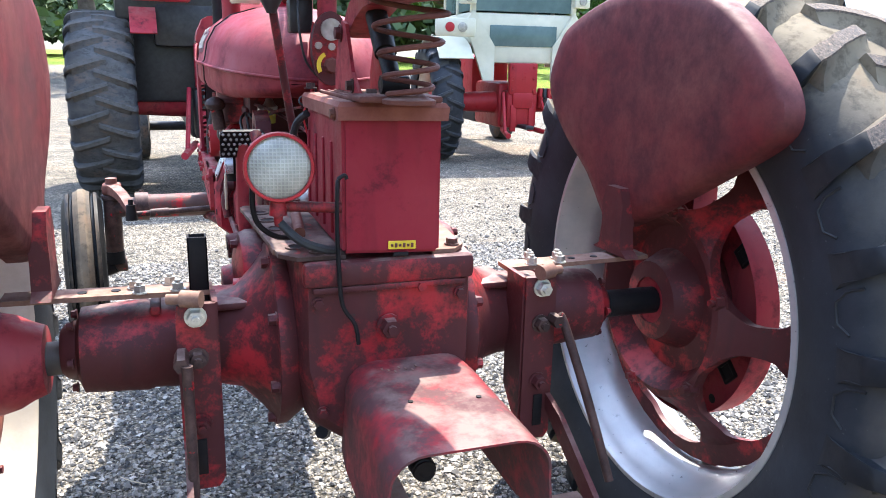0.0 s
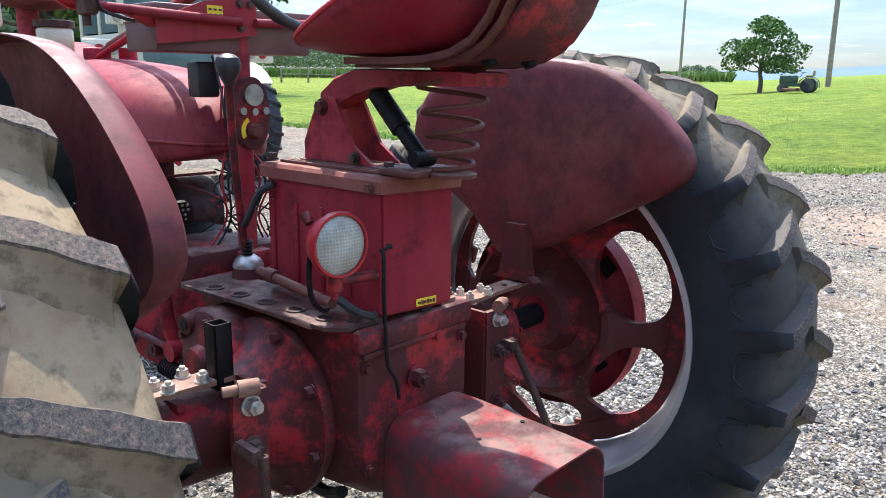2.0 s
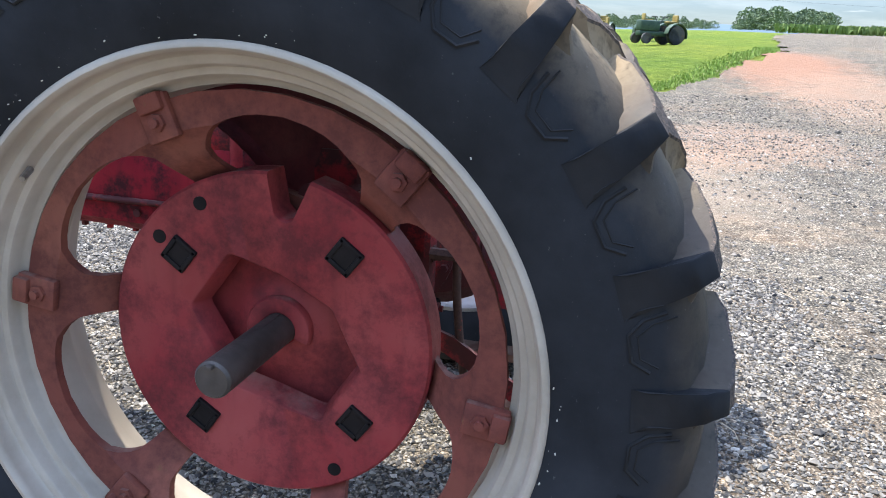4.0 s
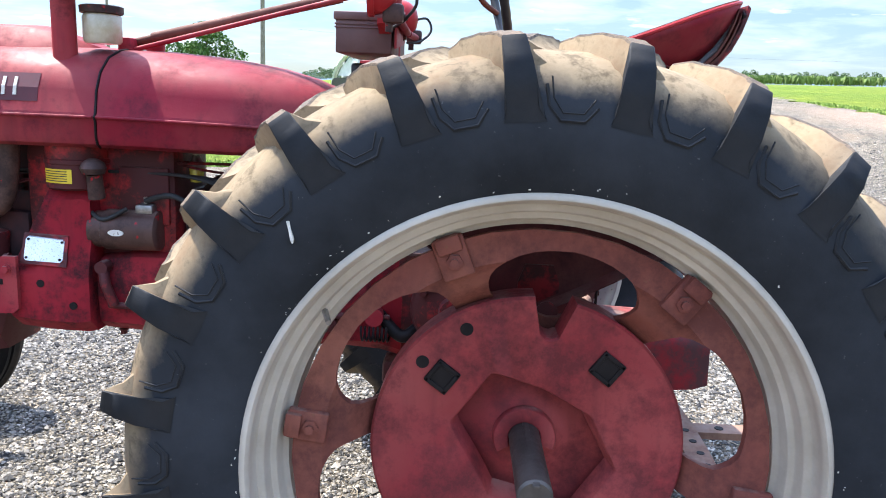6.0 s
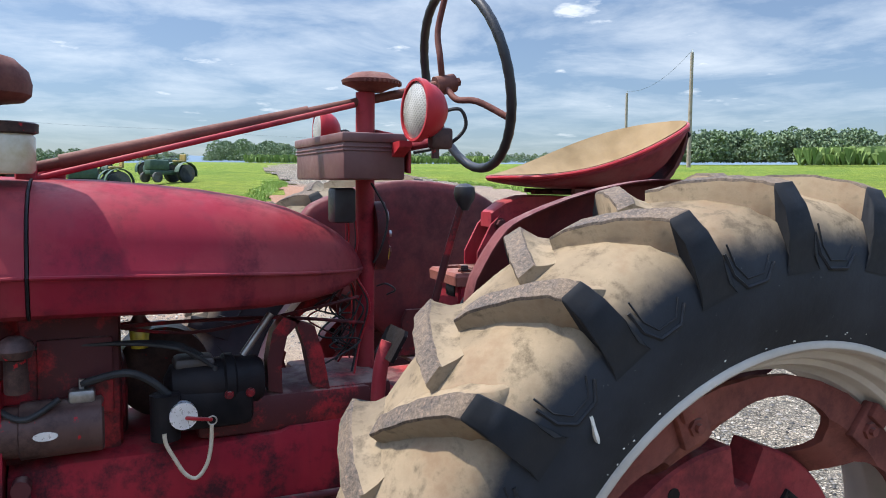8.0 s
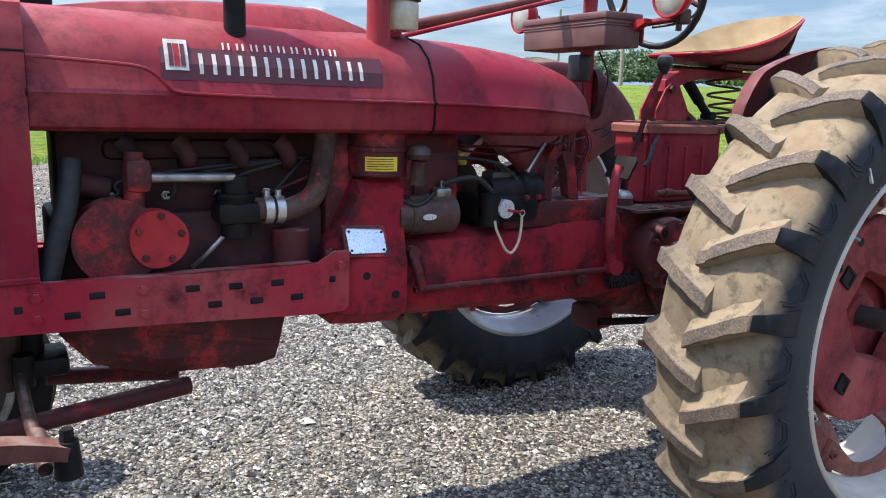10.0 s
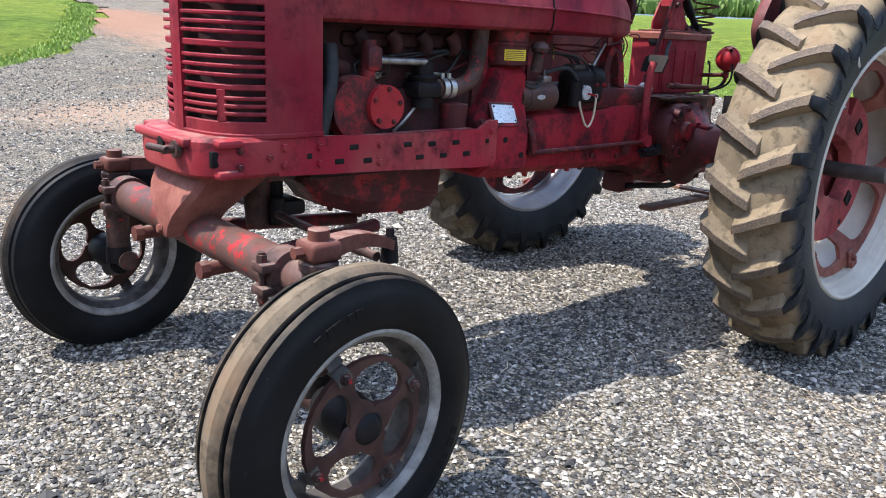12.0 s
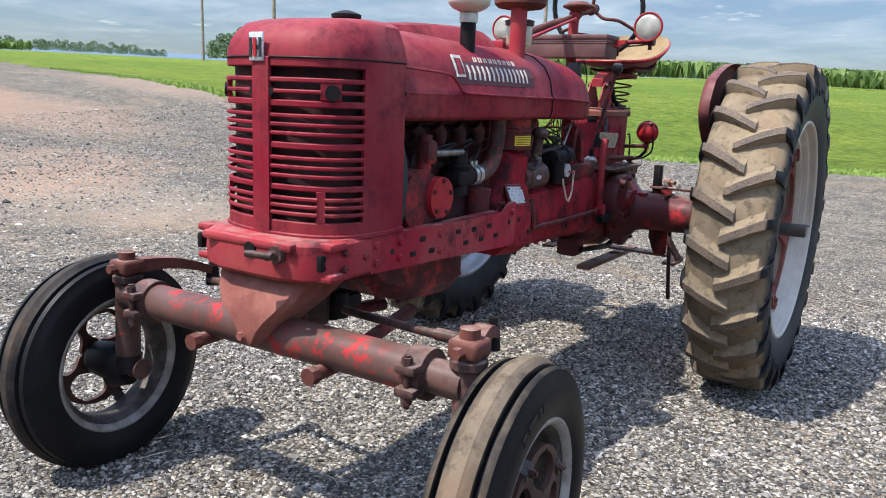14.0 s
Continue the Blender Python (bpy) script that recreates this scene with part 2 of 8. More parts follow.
ROOF = plain("grey_metal_roof", (0.40, 0.42, 0.44), (0.55, 0.57, 0.60), 0.5, 0.5, 0.2, 0.05)
BARN = plain("barn_red_boards", (0.24, 0.05, 0.045), (0.32, 0.09, 0.08), 0.8, 0.7, 0, 0.1)
BARK = plain("bark", (0.06, 0.048, 0.038), (0.13, 0.105, 0.085), 5, 0.9, 0, 0.5)


def glass_mat(name, colour, rough=0.05, trans=0.9):
    m, n, l, b = mat(name, rough)
    b.inputs["Base Color"].default_value = (*colour, 1)
    b.inputs["Transmission Weight"].default_value = trans
    b.inputs["IOR"].default_value = 1.45
    return m


GLASS = glass_mat("clear_glass", (0.92, 0.95, 0.95), 0.08)
AMBER = glass_mat("yellow_fuel_glass", (0.85, 0.70, 0.12), 0.1, 0.55)
CAB_GLASS = plain("tinted_cab_glass", (0.055, 0.095, 0.095), (0.11, 0.17, 0.16), 2.0, 0.12, 0, 0.0, 0.4)
JAR_GLASS = plain("dusty_jar_glass", (0.36, 0.30, 0.18), (0.55, 0.49, 0.37), 12, 0.12, 0, 0.03, 0.8)


def lens_mat():
    """Pressed lamp glass: a fluted grid over a bright reflector."""
    m, n, l, b = mat("fluted_lamp_glass", 0.14, 0, 0.8)
    c = n.new("ShaderNodeTexCoord")
    s = n.new("ShaderNodeSeparateXYZ")
    l.new(c.outputs["Object"], s.inputs[0])
    hs = []
    for k in (0, 2):
        mu = n.new("ShaderNodeMath"); mu.operation = "MULTIPLY"; mu.inputs[1].default_value = 2 * math.pi / 0.0064
        si = n.new("ShaderNodeMath"); si.operation = "SINE"
        l.new(s.outputs[k], mu.inputs[0]); l.new(mu.outputs[0], si.inputs[0])
        hs.append(si.outputs[0])
    mx = n.new("ShaderNodeMath"); mx.operation = "MAXIMUM"
    l.new(hs[0], mx.inputs[0]); l.new(hs[1], mx.inputs[1])
    t = tex(n, l, 18, 4, 0.6)
    base = ramp(n, l, t.outputs[0], [(0.35, (0.26, 0.25, 0.205)), (0.65, (0.46, 0.44, 0.375))])
    grid = ramp(n, l, mx.outputs[0], [(0.55, (0.80, 0.80, 0.80)), (0.95, (1, 1, 1))])
    l.new(mixc(n, l, 1.0, base.outputs[0], grid.outputs[0], "MULTIPLY"), b.inputs["Base Color"])
    bump(n, l, b, mx.outputs[0], 0.25, 0.002)
    return m


LENS = lens_mat()


def tyre_mat(name, dust_r0, dust_r1, dust=(0.212, 0.162, 0.104), black=(0.0170, 0.0190, 0.0226), blackened=False):
    """Rubber: black painted sidewall, dry tan dust caked on the tread bed."""
    m, n, l, b = mat(name, 0.6, 0, 0.12)
    c = n.new("ShaderNodeTexCoord")
    s = n.new("ShaderNodeSeparateXYZ")
    l.new(c.outputs["Object"], s.inputs[0])
    def mth(op, a, bb=None):
        k = n.new("ShaderNodeMath"); k.operation = op
        for i, v in enumerate((a, bb)):
            if v is None:
                continue
            if isinstance(v, (int, float)):
                k.inputs[i].default_value = v
            else:
                l.new(v, k.inputs[i])
        return k.outputs[0]
    rr = mth("SQRT", mth("ADD", mth("MULTIPLY", s.outputs[1], s.outputs[1]), mth("MULTIPLY", s.outputs[2], s.outputs[2])))
    t = tex(n, l, 9.0, 8, 0.65)
    fac = mth("ADD", mth("DIVIDE", mth("SUBTRACT", rr, dust_r0), dust_r1 - dust_r0), mth("MULTIPLY", mth("SUBTRACT", t.outputs[0], 0.5), 1.1))
    # dust colour gives way to black towards the tread's rear (-y) and -x edge
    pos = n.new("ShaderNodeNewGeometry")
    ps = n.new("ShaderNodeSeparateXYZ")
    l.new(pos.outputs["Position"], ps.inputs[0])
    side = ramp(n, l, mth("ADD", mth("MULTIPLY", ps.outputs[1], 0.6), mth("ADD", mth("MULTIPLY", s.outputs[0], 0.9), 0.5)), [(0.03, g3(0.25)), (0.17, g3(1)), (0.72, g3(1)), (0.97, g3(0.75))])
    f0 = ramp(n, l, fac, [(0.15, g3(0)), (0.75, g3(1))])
    f = n.new("ShaderNodeMixRGB"); f.blend_type = "MULTIPLY"; f.inputs[0].default_value = 1.0 if blackened else 0.0
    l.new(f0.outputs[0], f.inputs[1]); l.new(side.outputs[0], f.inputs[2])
    t2 = tex(n, l, 40, 6, 0.7)
    dcol = mixc(n, l, t2.outputs[0], dust, tuple(v * 1.55 for v in dust))
    blot = ramp(n, l, tex(n, l, 22, 9, 0.72).outputs[0], [(0.36, g3(0.8)), (0.50, g3(0))])
    dcol = mixc(n, l, blot.outputs[0], dcol, tuple(v * 0.45 for v in dust))
    wide = ramp(n, l, tex(n, l, 2.6, 4, 0.55).outputs[0], [(0.38, g3(0.6)), (0.54, g3(0))])
    dcol = mixc(n, l, wide.outputs[0], dcol, (0.068, 0.052, 0.038))
    rusty = ramp(n, l, tex(n, l, 5.5, 7, 0.7).outputs[0], [(0.52, g3(0)), (0.66, g3(0.55))])
    dcol = mixc(n, l, rusty.outputs[0], dcol, (0.17, 0.098, 0.056))
    bcol = mixc(n, l, ramp(n, l, tex(n, l, 5, 6, 0.6).outputs[0], [(0.35, g3(0)), (0.75, g3(1))]).outputs[0], black, tuple(v * 2.2 for v in black))
    fl = ramp(n, l, tex(n, l, 120, 3, 0.6).outputs[0], [(0.70, g3(0)), (0.74, g3(0.6))])
    bcol = mixc(n, l, fl.outputs[0], bcol, (0.12, 0.12, 0.12))
    l.new(mixc(n, l, f.outputs[0], bcol, dcol), b.inputs["Base Color"])
    l.new(ramp(n, l, f.outputs[0], [(0, g3(0.48)), (1, g3(0.9))]).outputs[0], b.inputs["Roughness"])
    bump(n, l, b, t2.outputs[0], 0.25, 0.003)
    return m


TYRE = tyre_mat("rear_tyre_rubber", 0.656, 0.720, blackened=True)
TYRE_R = tyre_mat("far_side_tyre_rubber", 0.668, 0.745, (0.150, 0.124, 0.088), blackened=True)
TYRE_F = tyre_mat("front_tyre_rubber", 0.330, 0.358, (0.128, 0.098, 0.068), (0.0055, 0.0055, 0.006))
TYRE_FR = tyre_mat("clean_front_tyre_rubber", 0.334, 0.380, (0.050, 0.042, 0.034), (0.0070, 0.0070, 0.0076))
TYRE_FAR = tyre_mat("far_tyre_rubber", 0.72, 0.9, (0.075, 0.075, 0.075), (0.020, 0.022, 0.026))


def lug_mat():
    """Worn lug crest: grey rubber full of pale and dark flecks, brown earth colour increasing towards +y."""
    m, n, l, b = mat("worn_lug_face", 0.8, 0, 0.2)
    f = tex(n, l, 170, 5, 0.8)
    col = ramp(n, l, f.outputs[0], [(0.32, (0.020, 0.018, 0.019)), (0.47, (0.062, 0.055, 0.052)), (0.58, (0.125, 0.098, 0.080)), (0.66, (0.22, 0.125, 0.085)), (0.72, (0.34, 0.29, 0.24))]).outputs[0]
    p = n.new("ShaderNodeNewGeometry")
    s = n.new("ShaderNodeSeparateXYZ")
    l.new(p.outputs["Position"], s.inputs[0])
    k = n.new("ShaderNodeMath"); k.operation = "MULTIPLY_ADD"
    k.inputs[1].default_value = 0.6; k.inputs[2].default_value = 0.5
    l.new(s.outputs[1], k.inputs[0])
    # share of earth colour by position: little at the rear, more forward
    dry = ramp(n, l, k.outputs[0], [(0.08, g3(0.05)), (0.36, g3(0.75))])
    cake = ramp(n, l, tex(n, l, 11, 8, 0.72).outputs[0], [(0.40, g3(0.1)), (0.60, g3(1))])
    fac = mixc(n, l, 1.0, dry.outputs[0], cake.outputs[0], "MULTIPLY")
    earth = mixc(n, l, 0.6, (0.165, 0.122, 0.085), ramp(n, l, f.outputs[0], [(0.35, g3(0.45)), (0.66, g3(1.4))]).outputs[0], "MULTIPLY")
    l.new(mixc(n, l, fac, col, earth), b.inputs["Base Color"])
    bump(n, l, b, f.outputs[0], 0.5, 0.004)
    return m


LUG = lug_mat()
LUG_SIDE = plain("lug_flank", (0.008, 0.0095, 0.0125), (0.024, 0.024, 0.025), 10, 0.6, 0, 0.2, 0.2)


# worn clay patches: centre, reach, strength, colour
CLAY = [(7.6, -0.6, 0.9, 1.3, 0.75, (0.42, 0.28, 0.19)), (5.5, -1.1, 1.0, 0.8, 0.55, (0.38, 0.29, 0.21)),
        (21.0, -4.6, 4.0, 1.3, 0.85, (0.36, 0.19, 0.12)), (15.2, -5.4, 2.4, 1.2, 0.55, (0.40, 0.27, 0.19)),
        (9.3, -2.5, 1.3, 0.9, 0.6, (0.40, 0.27, 0.19)), (18.5, -10.6, 3.0, 0.9, 0.5, (0.38, 0.27, 0.20))]


def gravel_mat():
    m, n, l, b = mat("crushed_stone_gravel", 0.9, 0, 0.2)
    v = tex(n, l, 76.0, kind="voronoi")
    v2 = tex(n, l, 125.0, kind="voronoi")
    sep = n.new("ShaderNodeSeparateColor")
    l.new(v.outputs["Color"], sep.inputs[0])
    stone = ramp(n, l, sep.outputs[0], [(0.0, (0.10, 0.098, 0.092)), (0.3, (0.25, 0.238, 0.218)), (0.65, (0.38, 0.36, 0.325)), (0.9, (0.50, 0.465, 0.41)), (1.0, (0.72, 0.68, 0.61))])
    # shade in the gaps between stones is painted in by cell distance
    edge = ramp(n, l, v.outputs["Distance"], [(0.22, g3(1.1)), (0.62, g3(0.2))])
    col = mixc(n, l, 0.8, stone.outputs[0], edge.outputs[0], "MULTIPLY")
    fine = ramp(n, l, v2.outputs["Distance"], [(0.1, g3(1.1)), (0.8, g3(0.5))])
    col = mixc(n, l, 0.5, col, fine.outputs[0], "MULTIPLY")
    clay = ramp(n, l, tex(n, l, 0.33, 9, 0.7).outputs[0], [(0.53, g3(0)), (0.70, g3(0.5))])
    col = mixc(n, l, clay.outputs[0], col, mixc(n, l, 0.6, (0.40, 0.285, 0.20), fine.outputs[0], "MULTIPLY"))
    big = ramp(n, l, tex(n, l, 0.9, 6, 0.6).outputs[0], [(0.3, g3(0.80)), (0.7, g3(1.2))])
    col = mixc(n, l, 0.8, col, big.outputs[0], "MULTIPLY")
    mid = ramp(n, l, tex(n, l, 7.0, 8, 0.75).outputs[0], [(0.36, g3(0.62)), (0.62, g3(1.3))])
    col = mixc(n, l, 0.75, col, mid.outputs[0], "MULTIPLY")
    blotch = ramp(n, l, tex(n, l, 2.3, 10, 0.82).outputs[0], [(0.38, (0.62, 0.63, 0.64)), (0.50, (1.0, 1.0, 1.0)), (0.62, (1.40, 1.33, 1.24))])
    col = mixc(n, l, 0.7, col, blotch.outputs[0], "MULTIPLY")
    speck = ramp(n, l, tex(n, l, 21.0, 6, 0.85).outputs[0], [(0.36, g3(0.50)), (0.50, g3(1.0)), (0.66, g3(1.55))])
    col = mixc(n, l, 0.8, col, speck.outputs[0], "MULTIPLY")
    col = mixc(n, l, 1.0, col, (0.94, 0.865, 0.755), "MULTIPLY")
    # bare clay and dust worn through the stones where the lane is driven
    place_ = n.new("ShaderNodeNewGeometry")
    ragged = tex(n, l, 2.4, 9, 0.72)
    for cx, cy, sx, sy, amount, tint in CLAY:
        mp = n.new("ShaderNodeMapping"); mp.vector_type = "POINT"
        mp.inputs["Scale"].default_value = (1 / sx, 1 / sy, 0)
        mp.inputs["Location"].default_value = (-cx / sx, -cy / sy, 0)
        l.new(place_.outputs["Position"], mp.inputs[0])
        ln = n.new("ShaderNodeVectorMath"); ln.operation = "LENGTH"
        l.new(mp.outputs[0], ln.inputs[0])
        sm = n.new("ShaderNodeMath"); sm.operation = "MULTIPLY_ADD"; sm.inputs[1].default_value = 2.6
        l.new(ragged.outputs[0], sm.inputs[0]); l.new(ln.outputs["Value"], sm.inputs[2])
        f = ramp(n, l, sm.outputs[0], [(0.0, g3(amount)), (0.5, g3(amount)), (1.0, g3(0))])
        half = n.new("ShaderNodeMath"); half.operation = "MULTIPLY_ADD"
        half.inputs[1].default_value = 0.5; half.inputs[2].default_value = -0.55
        l.new(sm.outputs[0], half.inputs[0]); l.new(half.outputs[0], f.inputs[0])
        col = mixc(n, l, f.outputs[0], col, mixc(n, l, 0.5, tint, fine.outputs[0], "MULTIPLY"))
    l.new(col, b.inputs["Base Color"])
    h = mixc(n, l, 0.4, v.outputs["Distance"], v2.outputs["Distance"])
    inv = n.new("ShaderNodeInvert"); l.new(h, inv.inputs[1])
    bump(n, l, b, inv.outputs[0], 1.0, 0.02)
    return m


GRAVEL = gravel_mat()


def island(name, stops, rough=0.85, coord_scale=None):
    """Colour that changes from piece to piece of a joined mesh."""
    m, n, l, b = mat(name, rough, 0, 0.25)
    g = n.new("ShaderNodeNewGeometry")
    r = ramp(n, l, g.outputs["Random Per Island"], stops)
    t = tex(n, l, coord_scale or 60, 4, 0.6)
    col = mixc(n, l, 0.5, r.outputs[0], ramp(n, l, t.outputs[0], [(0.3, g3(0.7)), (0.7, g3(1.2))]).outputs[0], "MULTIPLY")
    l.new(col, b.inputs["Base Color"])
    return m


STONE = island("loose_stones", [(0, (0.030, 0.030, 0.032)), (0.30, (0.105, 0.099, 0.092)), (0.62, (0.235, 0.217, 0.192)), (0.90, (0.36, 0.328, 0.284)), (1, (0.58, 0.535, 0.465))])
BLADE = island("grass_blades", [(0, (0.19, 0.29, 0.05)), (0.5, (0.24, 0.35, 0.07)), (0.9, (0.30, 0.40, 0.10)), (1, (0.42, 0.42, 0.17))], 0.7)
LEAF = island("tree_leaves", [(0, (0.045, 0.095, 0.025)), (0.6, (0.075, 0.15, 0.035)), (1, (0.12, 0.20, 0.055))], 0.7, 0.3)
# far leaves paler and greyer: the haze of distance is put into the colour
LEAF_HAZE = island("hazed_far_leaves", [(0, (0.105, 0.150, 0.090)), (0.6, (0.145, 0.20, 0.115)), (1, (0.19, 0.25, 0.145))], 0.8, 0.2)
CORN = island("corn_leaves", [(0, (0.12, 0.19, 0.05)), (1, (0.22, 0.30, 0.10))], 0.7, 0.5)


def grass_mat():
    """Mown grass with clover: blades, tufts and broad worn patches."""
    m, n, l, b = mat("mown_grass", 0.9, 0, 0.1)
    t = tex(n, l, 42.0, 10, 0.82)
    c = ramp(n, l, t.outputs[0], [(0.32, (0.050, 0.095, 0.014)), (0.5, (0.112, 0.172, 0.031)), (0.66, (0.27, 0.32, 0.09))])
    tuft = ramp(n, l, tex(n, l, 5.0, 8, 0.75).outputs[0], [(0.36, (0.48, 0.56, 0.42)), (0.64, (1.40, 1.30, 1.15))])
    col = mixc(n, l, 0.9, c.outputs[0], tuft.outputs[0], "MULTIPLY")
    v = tex(n, l, 26.0, kind="voronoi")
    dot = ramp(n, l, v.outputs["Distance"], [(0.10, g3(0.55)), (0.22, g3(0))])
    col = mixc(n, l, dot.outputs[0], col, (0.30, 0.36, 0.13))
    clump = ramp(n, l, tex(n, l, 0.9, 9, 0.78).outputs[0], [(0.36, (0.62, 0.70, 0.60)), (0.62, (1.32, 1.22, 1.10))])
    col = mixc(n, l, 0.85, col, clump.outputs[0], "MULTIPLY")
    big = ramp(n, l, tex(n, l, 0.12, 6, 0.6).outputs[0], [(0.35, (0.78, 0.88, 0.74)), (0.65, (1.28, 1.12, 1.0))])
    l.new(mixc(n, l, 0.9, col, big.outputs[0], "MULTIPLY"), b.inputs["Base Color"])
    bump(n, l, b, t.outputs[0], 1.0, 0.06)
    return m


GRASS = grass_mat()
# flat blue paints the air's haze straight onto the distant hills
HAZE = plain("haze_blue_hill", (0.105, 0.150, 0.195), (0.13, 0.18, 0.23), 0.002, 0.95, 0, 0.0, 0.0)


# ---------------------------------------------------------------- mesh tools
def done(bm, name, material, smooth=40.0):
    me = bpy.data.meshes.new(name)
    bmesh.ops.recalc_face_normals(bm, faces=bm.faces[:])
    bm.to_mesh(me)
    bm.free()
    mats = material if isinstance(material, (list, tuple)) else [material]
    for m in mats:
        me.materials.append(m)
    if smooth:
        me.polygons.foreach_set("use_smooth", [True] * len(me.polygons))
        me.set_sharp_from_angle(angle=radians(smooth))
    return me


def part(name, bm, material, parent, label="", smooth=40.0):
    ob = new(name, done(bm, name, material, smooth))
    if parent is not None:
        ob.parent = parent
    if label:
        ob["label"] = label
    return ob


def part_at(name, bm, material, parent, m, label="", smooth=40.0):
    ob = part(name, bm, material, parent, label, smooth)
    ob.matrix_basis = m
    return ob


def thing(name, label, category, m=None, group="", kind=""):
    ob = new(name)
    if m is not None:
        ob.matrix_basis = m
    return tagged(ob, label, category, group, kind)


def box(bm, c, s, bevel=0.0, rot=None, segs=2):
    """Block with centre c and size s, edges rounded."""
    r = bmesh.ops.create_cube(bm, size=1.0)
    vs = r["verts"]
    for v in vs:
        v.co = Vector((v.co.x * s[0], v.co.y * s[1], v.co.z * s[2]))
    if bevel > 0:
        es = list({e for v in vs for e in v.link_edges})
        out = bmesh.ops.bevel(bm, geom=es, offset=bevel, segments=segs, affect="EDGES", profile=0.5)
        vs = list({v for f in out["faces"] for v in f.verts} | {v for v in vs if v.is_valid})
    m = Matrix.Translation(c) @ (rot.to_4x4() if rot is not None else Matrix.Identity(4))
    for v in vs:
        v.co = m @ v.co
    return vs


def frame_of(d):
    d = d.normalized()
    a = Vector((0, 0, 1)) if abs(d.z) < 0.9 else Vector((1, 0, 0))
    u = d.cross(a).normalized()
    return u, d.cross(u).normalized()


def rod(bm, a, b, r, r2=None, n=16, caps=True):
    """Round bar from a to b."""
    a, b = Vector(a), Vector(b)
    r2 = r if r2 is None else r2
    u, w = frame_of(b - a)
    rings = []
    for p, q in ((a, r), (b, r2)):
        rings.append([bm.verts.new(p + q * (math.cos(2 * math.pi * k / n) * u + math.sin(2 * math.pi * k / n) * w)) for k in range(n)])
    for k in range(n):
        bm.faces.new((rings[0][k], rings[0][(k + 1) % n], rings[1][(k + 1) % n], rings[1][k]))
    if caps:
        bm.faces.new(rings[0][::-1])
        bm.faces.new(rings[1])


def smooth_path(pts, n=6):
    pts = [Vector(p) for p in pts]
    out = []
    for i in range(len(pts) - 1):
        p0, p1, p2, p3 = pts[max(i - 1, 0)], pts[i], pts[i + 1], pts[min(i + 2, len(pts) - 1)]
        for k in range(n):
            t = k / n
            out.append(0.5 * ((2 * p1) + (p2 - p0) * t + (2 * p0 - 5 * p1 + 4 * p2 - p3) * t * t + (3 * p1 - p0 - 3 * p2 + p3) * t ** 3))
    out.append(pts[-1])
    return out


def pipe(bm, pts, r, n=10, curve=True, steps=6, taper=None):
    """Bent bar, wire or hose along points."""
    path = smooth_path(pts, steps) if curve else [Vector(p) for p in pts]
    u = None
    rings = []
    for i, p in enumerate(path):
        d = (path[min(i + 1, len(path) - 1)] - path[max(i - 1, 0)]).normalized()
        if u is None:
            u, _ = frame_of(d)
        u = (u - d * u.dot(d)).normalized()
        w = d.cross(u)
        q = r if taper is None else r + (taper - r) * i / (len(path) - 1)
        rings.append([bm.verts.new(p + q * (math.cos(2 * math.pi * k / n) * u + math.sin(2 * math.pi * k / n) * w)) for k in range(n)])
    for a, b in zip(rings, rings[1:]):
        for k in range(n):
            bm.faces.new((a[k], a[(k + 1) % n], b[(k + 1) % n], b[k]))
    bm.faces.new(rings[0][::-1])
    bm.faces.new(rings[-1])


def lathe(bm, prof, n=48, axis="x", closed=False, origin=(0, 0, 0)):
    """Turned body: profile of (along, radius) about an axis."""
    o = Vector(origin)
    rings = []
    for a, r in prof:
        ring = []
        for k in range(n):
            c, s = r * math.cos(2 * math.pi * k / n), r * math.sin(2 * math.pi * k / n)
            p = {"x": (a, c, s), "y": (s, a, c), "z": (c, s, a)}[axis]
            ring.append(bm.verts.new(o + Vector(p)))
        rings.append(ring)
    pairs = list(zip(rings, rings[1:]))
    if closed:
        pairs.append((rings[-1], rings[0]))
    for a, b in pairs:
        for k in range(n):
            bm.faces.new((a[k], a[(k + 1) % n], b[(k + 1) % n], b[k]))
    if not closed:
        for ring, rev in ((rings[0], True), (rings[-1], False)):
            if (ring[0].co - ring[n // 2].co).length > 1e-4:
                bm.faces.new(ring[::-1] if rev else ring)


def loft(bm, rings, caps=True, closed=True):
    vs = [[bm.verts.new(p) for p in r] for r in rings]
    n = len(vs[0])
    for a, b in zip(vs, vs[1:]):
        for k in range(n if closed else n - 1):
            bm.faces.new((a[k], a[(k + 1) % n], b[(k + 1) % n], b[k]))
    if caps:
        bm.faces.new(vs[0][::-1])
        bm.faces.new(vs[-1])


def slab(bm, pts, thick):
    """Plate: outline points (Vectors in a plane) pushed along the vector thick."""
    t = Vector(thick)
    a = [bm.verts.new(Vector(p) - t / 2) for p in pts]
    b = [bm.verts.new(Vector(p) + t / 2) for p in pts]
    bm.faces.new(a[::-1])
    bm.faces.new(b)
    n = len(pts)
    for k in range(n):
        bm.faces.new((a[k], a[(k + 1) % n], b[(k + 1) % n], b[k]))


def bolt(parent, p, d, r=0.013, h=0.012, material=None, shank=0.0, name="bolt"):
    """Hexagon head at p, facing along d."""
    bm = bmesh.new()
    p, d = Vector(p), Vector(d).normalized()
    rod(bm, p, p + d * 0.003, r * 1.25, n=14)
    rod(bm, p + d * 0.003, p + d * (0.003 + h), r, r * 0.93, n=6)
    if shank:
        rod(bm, p + d * (0.003 + h), p + d * (0.003 + h + shank), r * 0.5, n=8)
    return part(name, bm, material or RED_OILY, parent, smooth=25)


def new_bm():
    return bmesh.new()


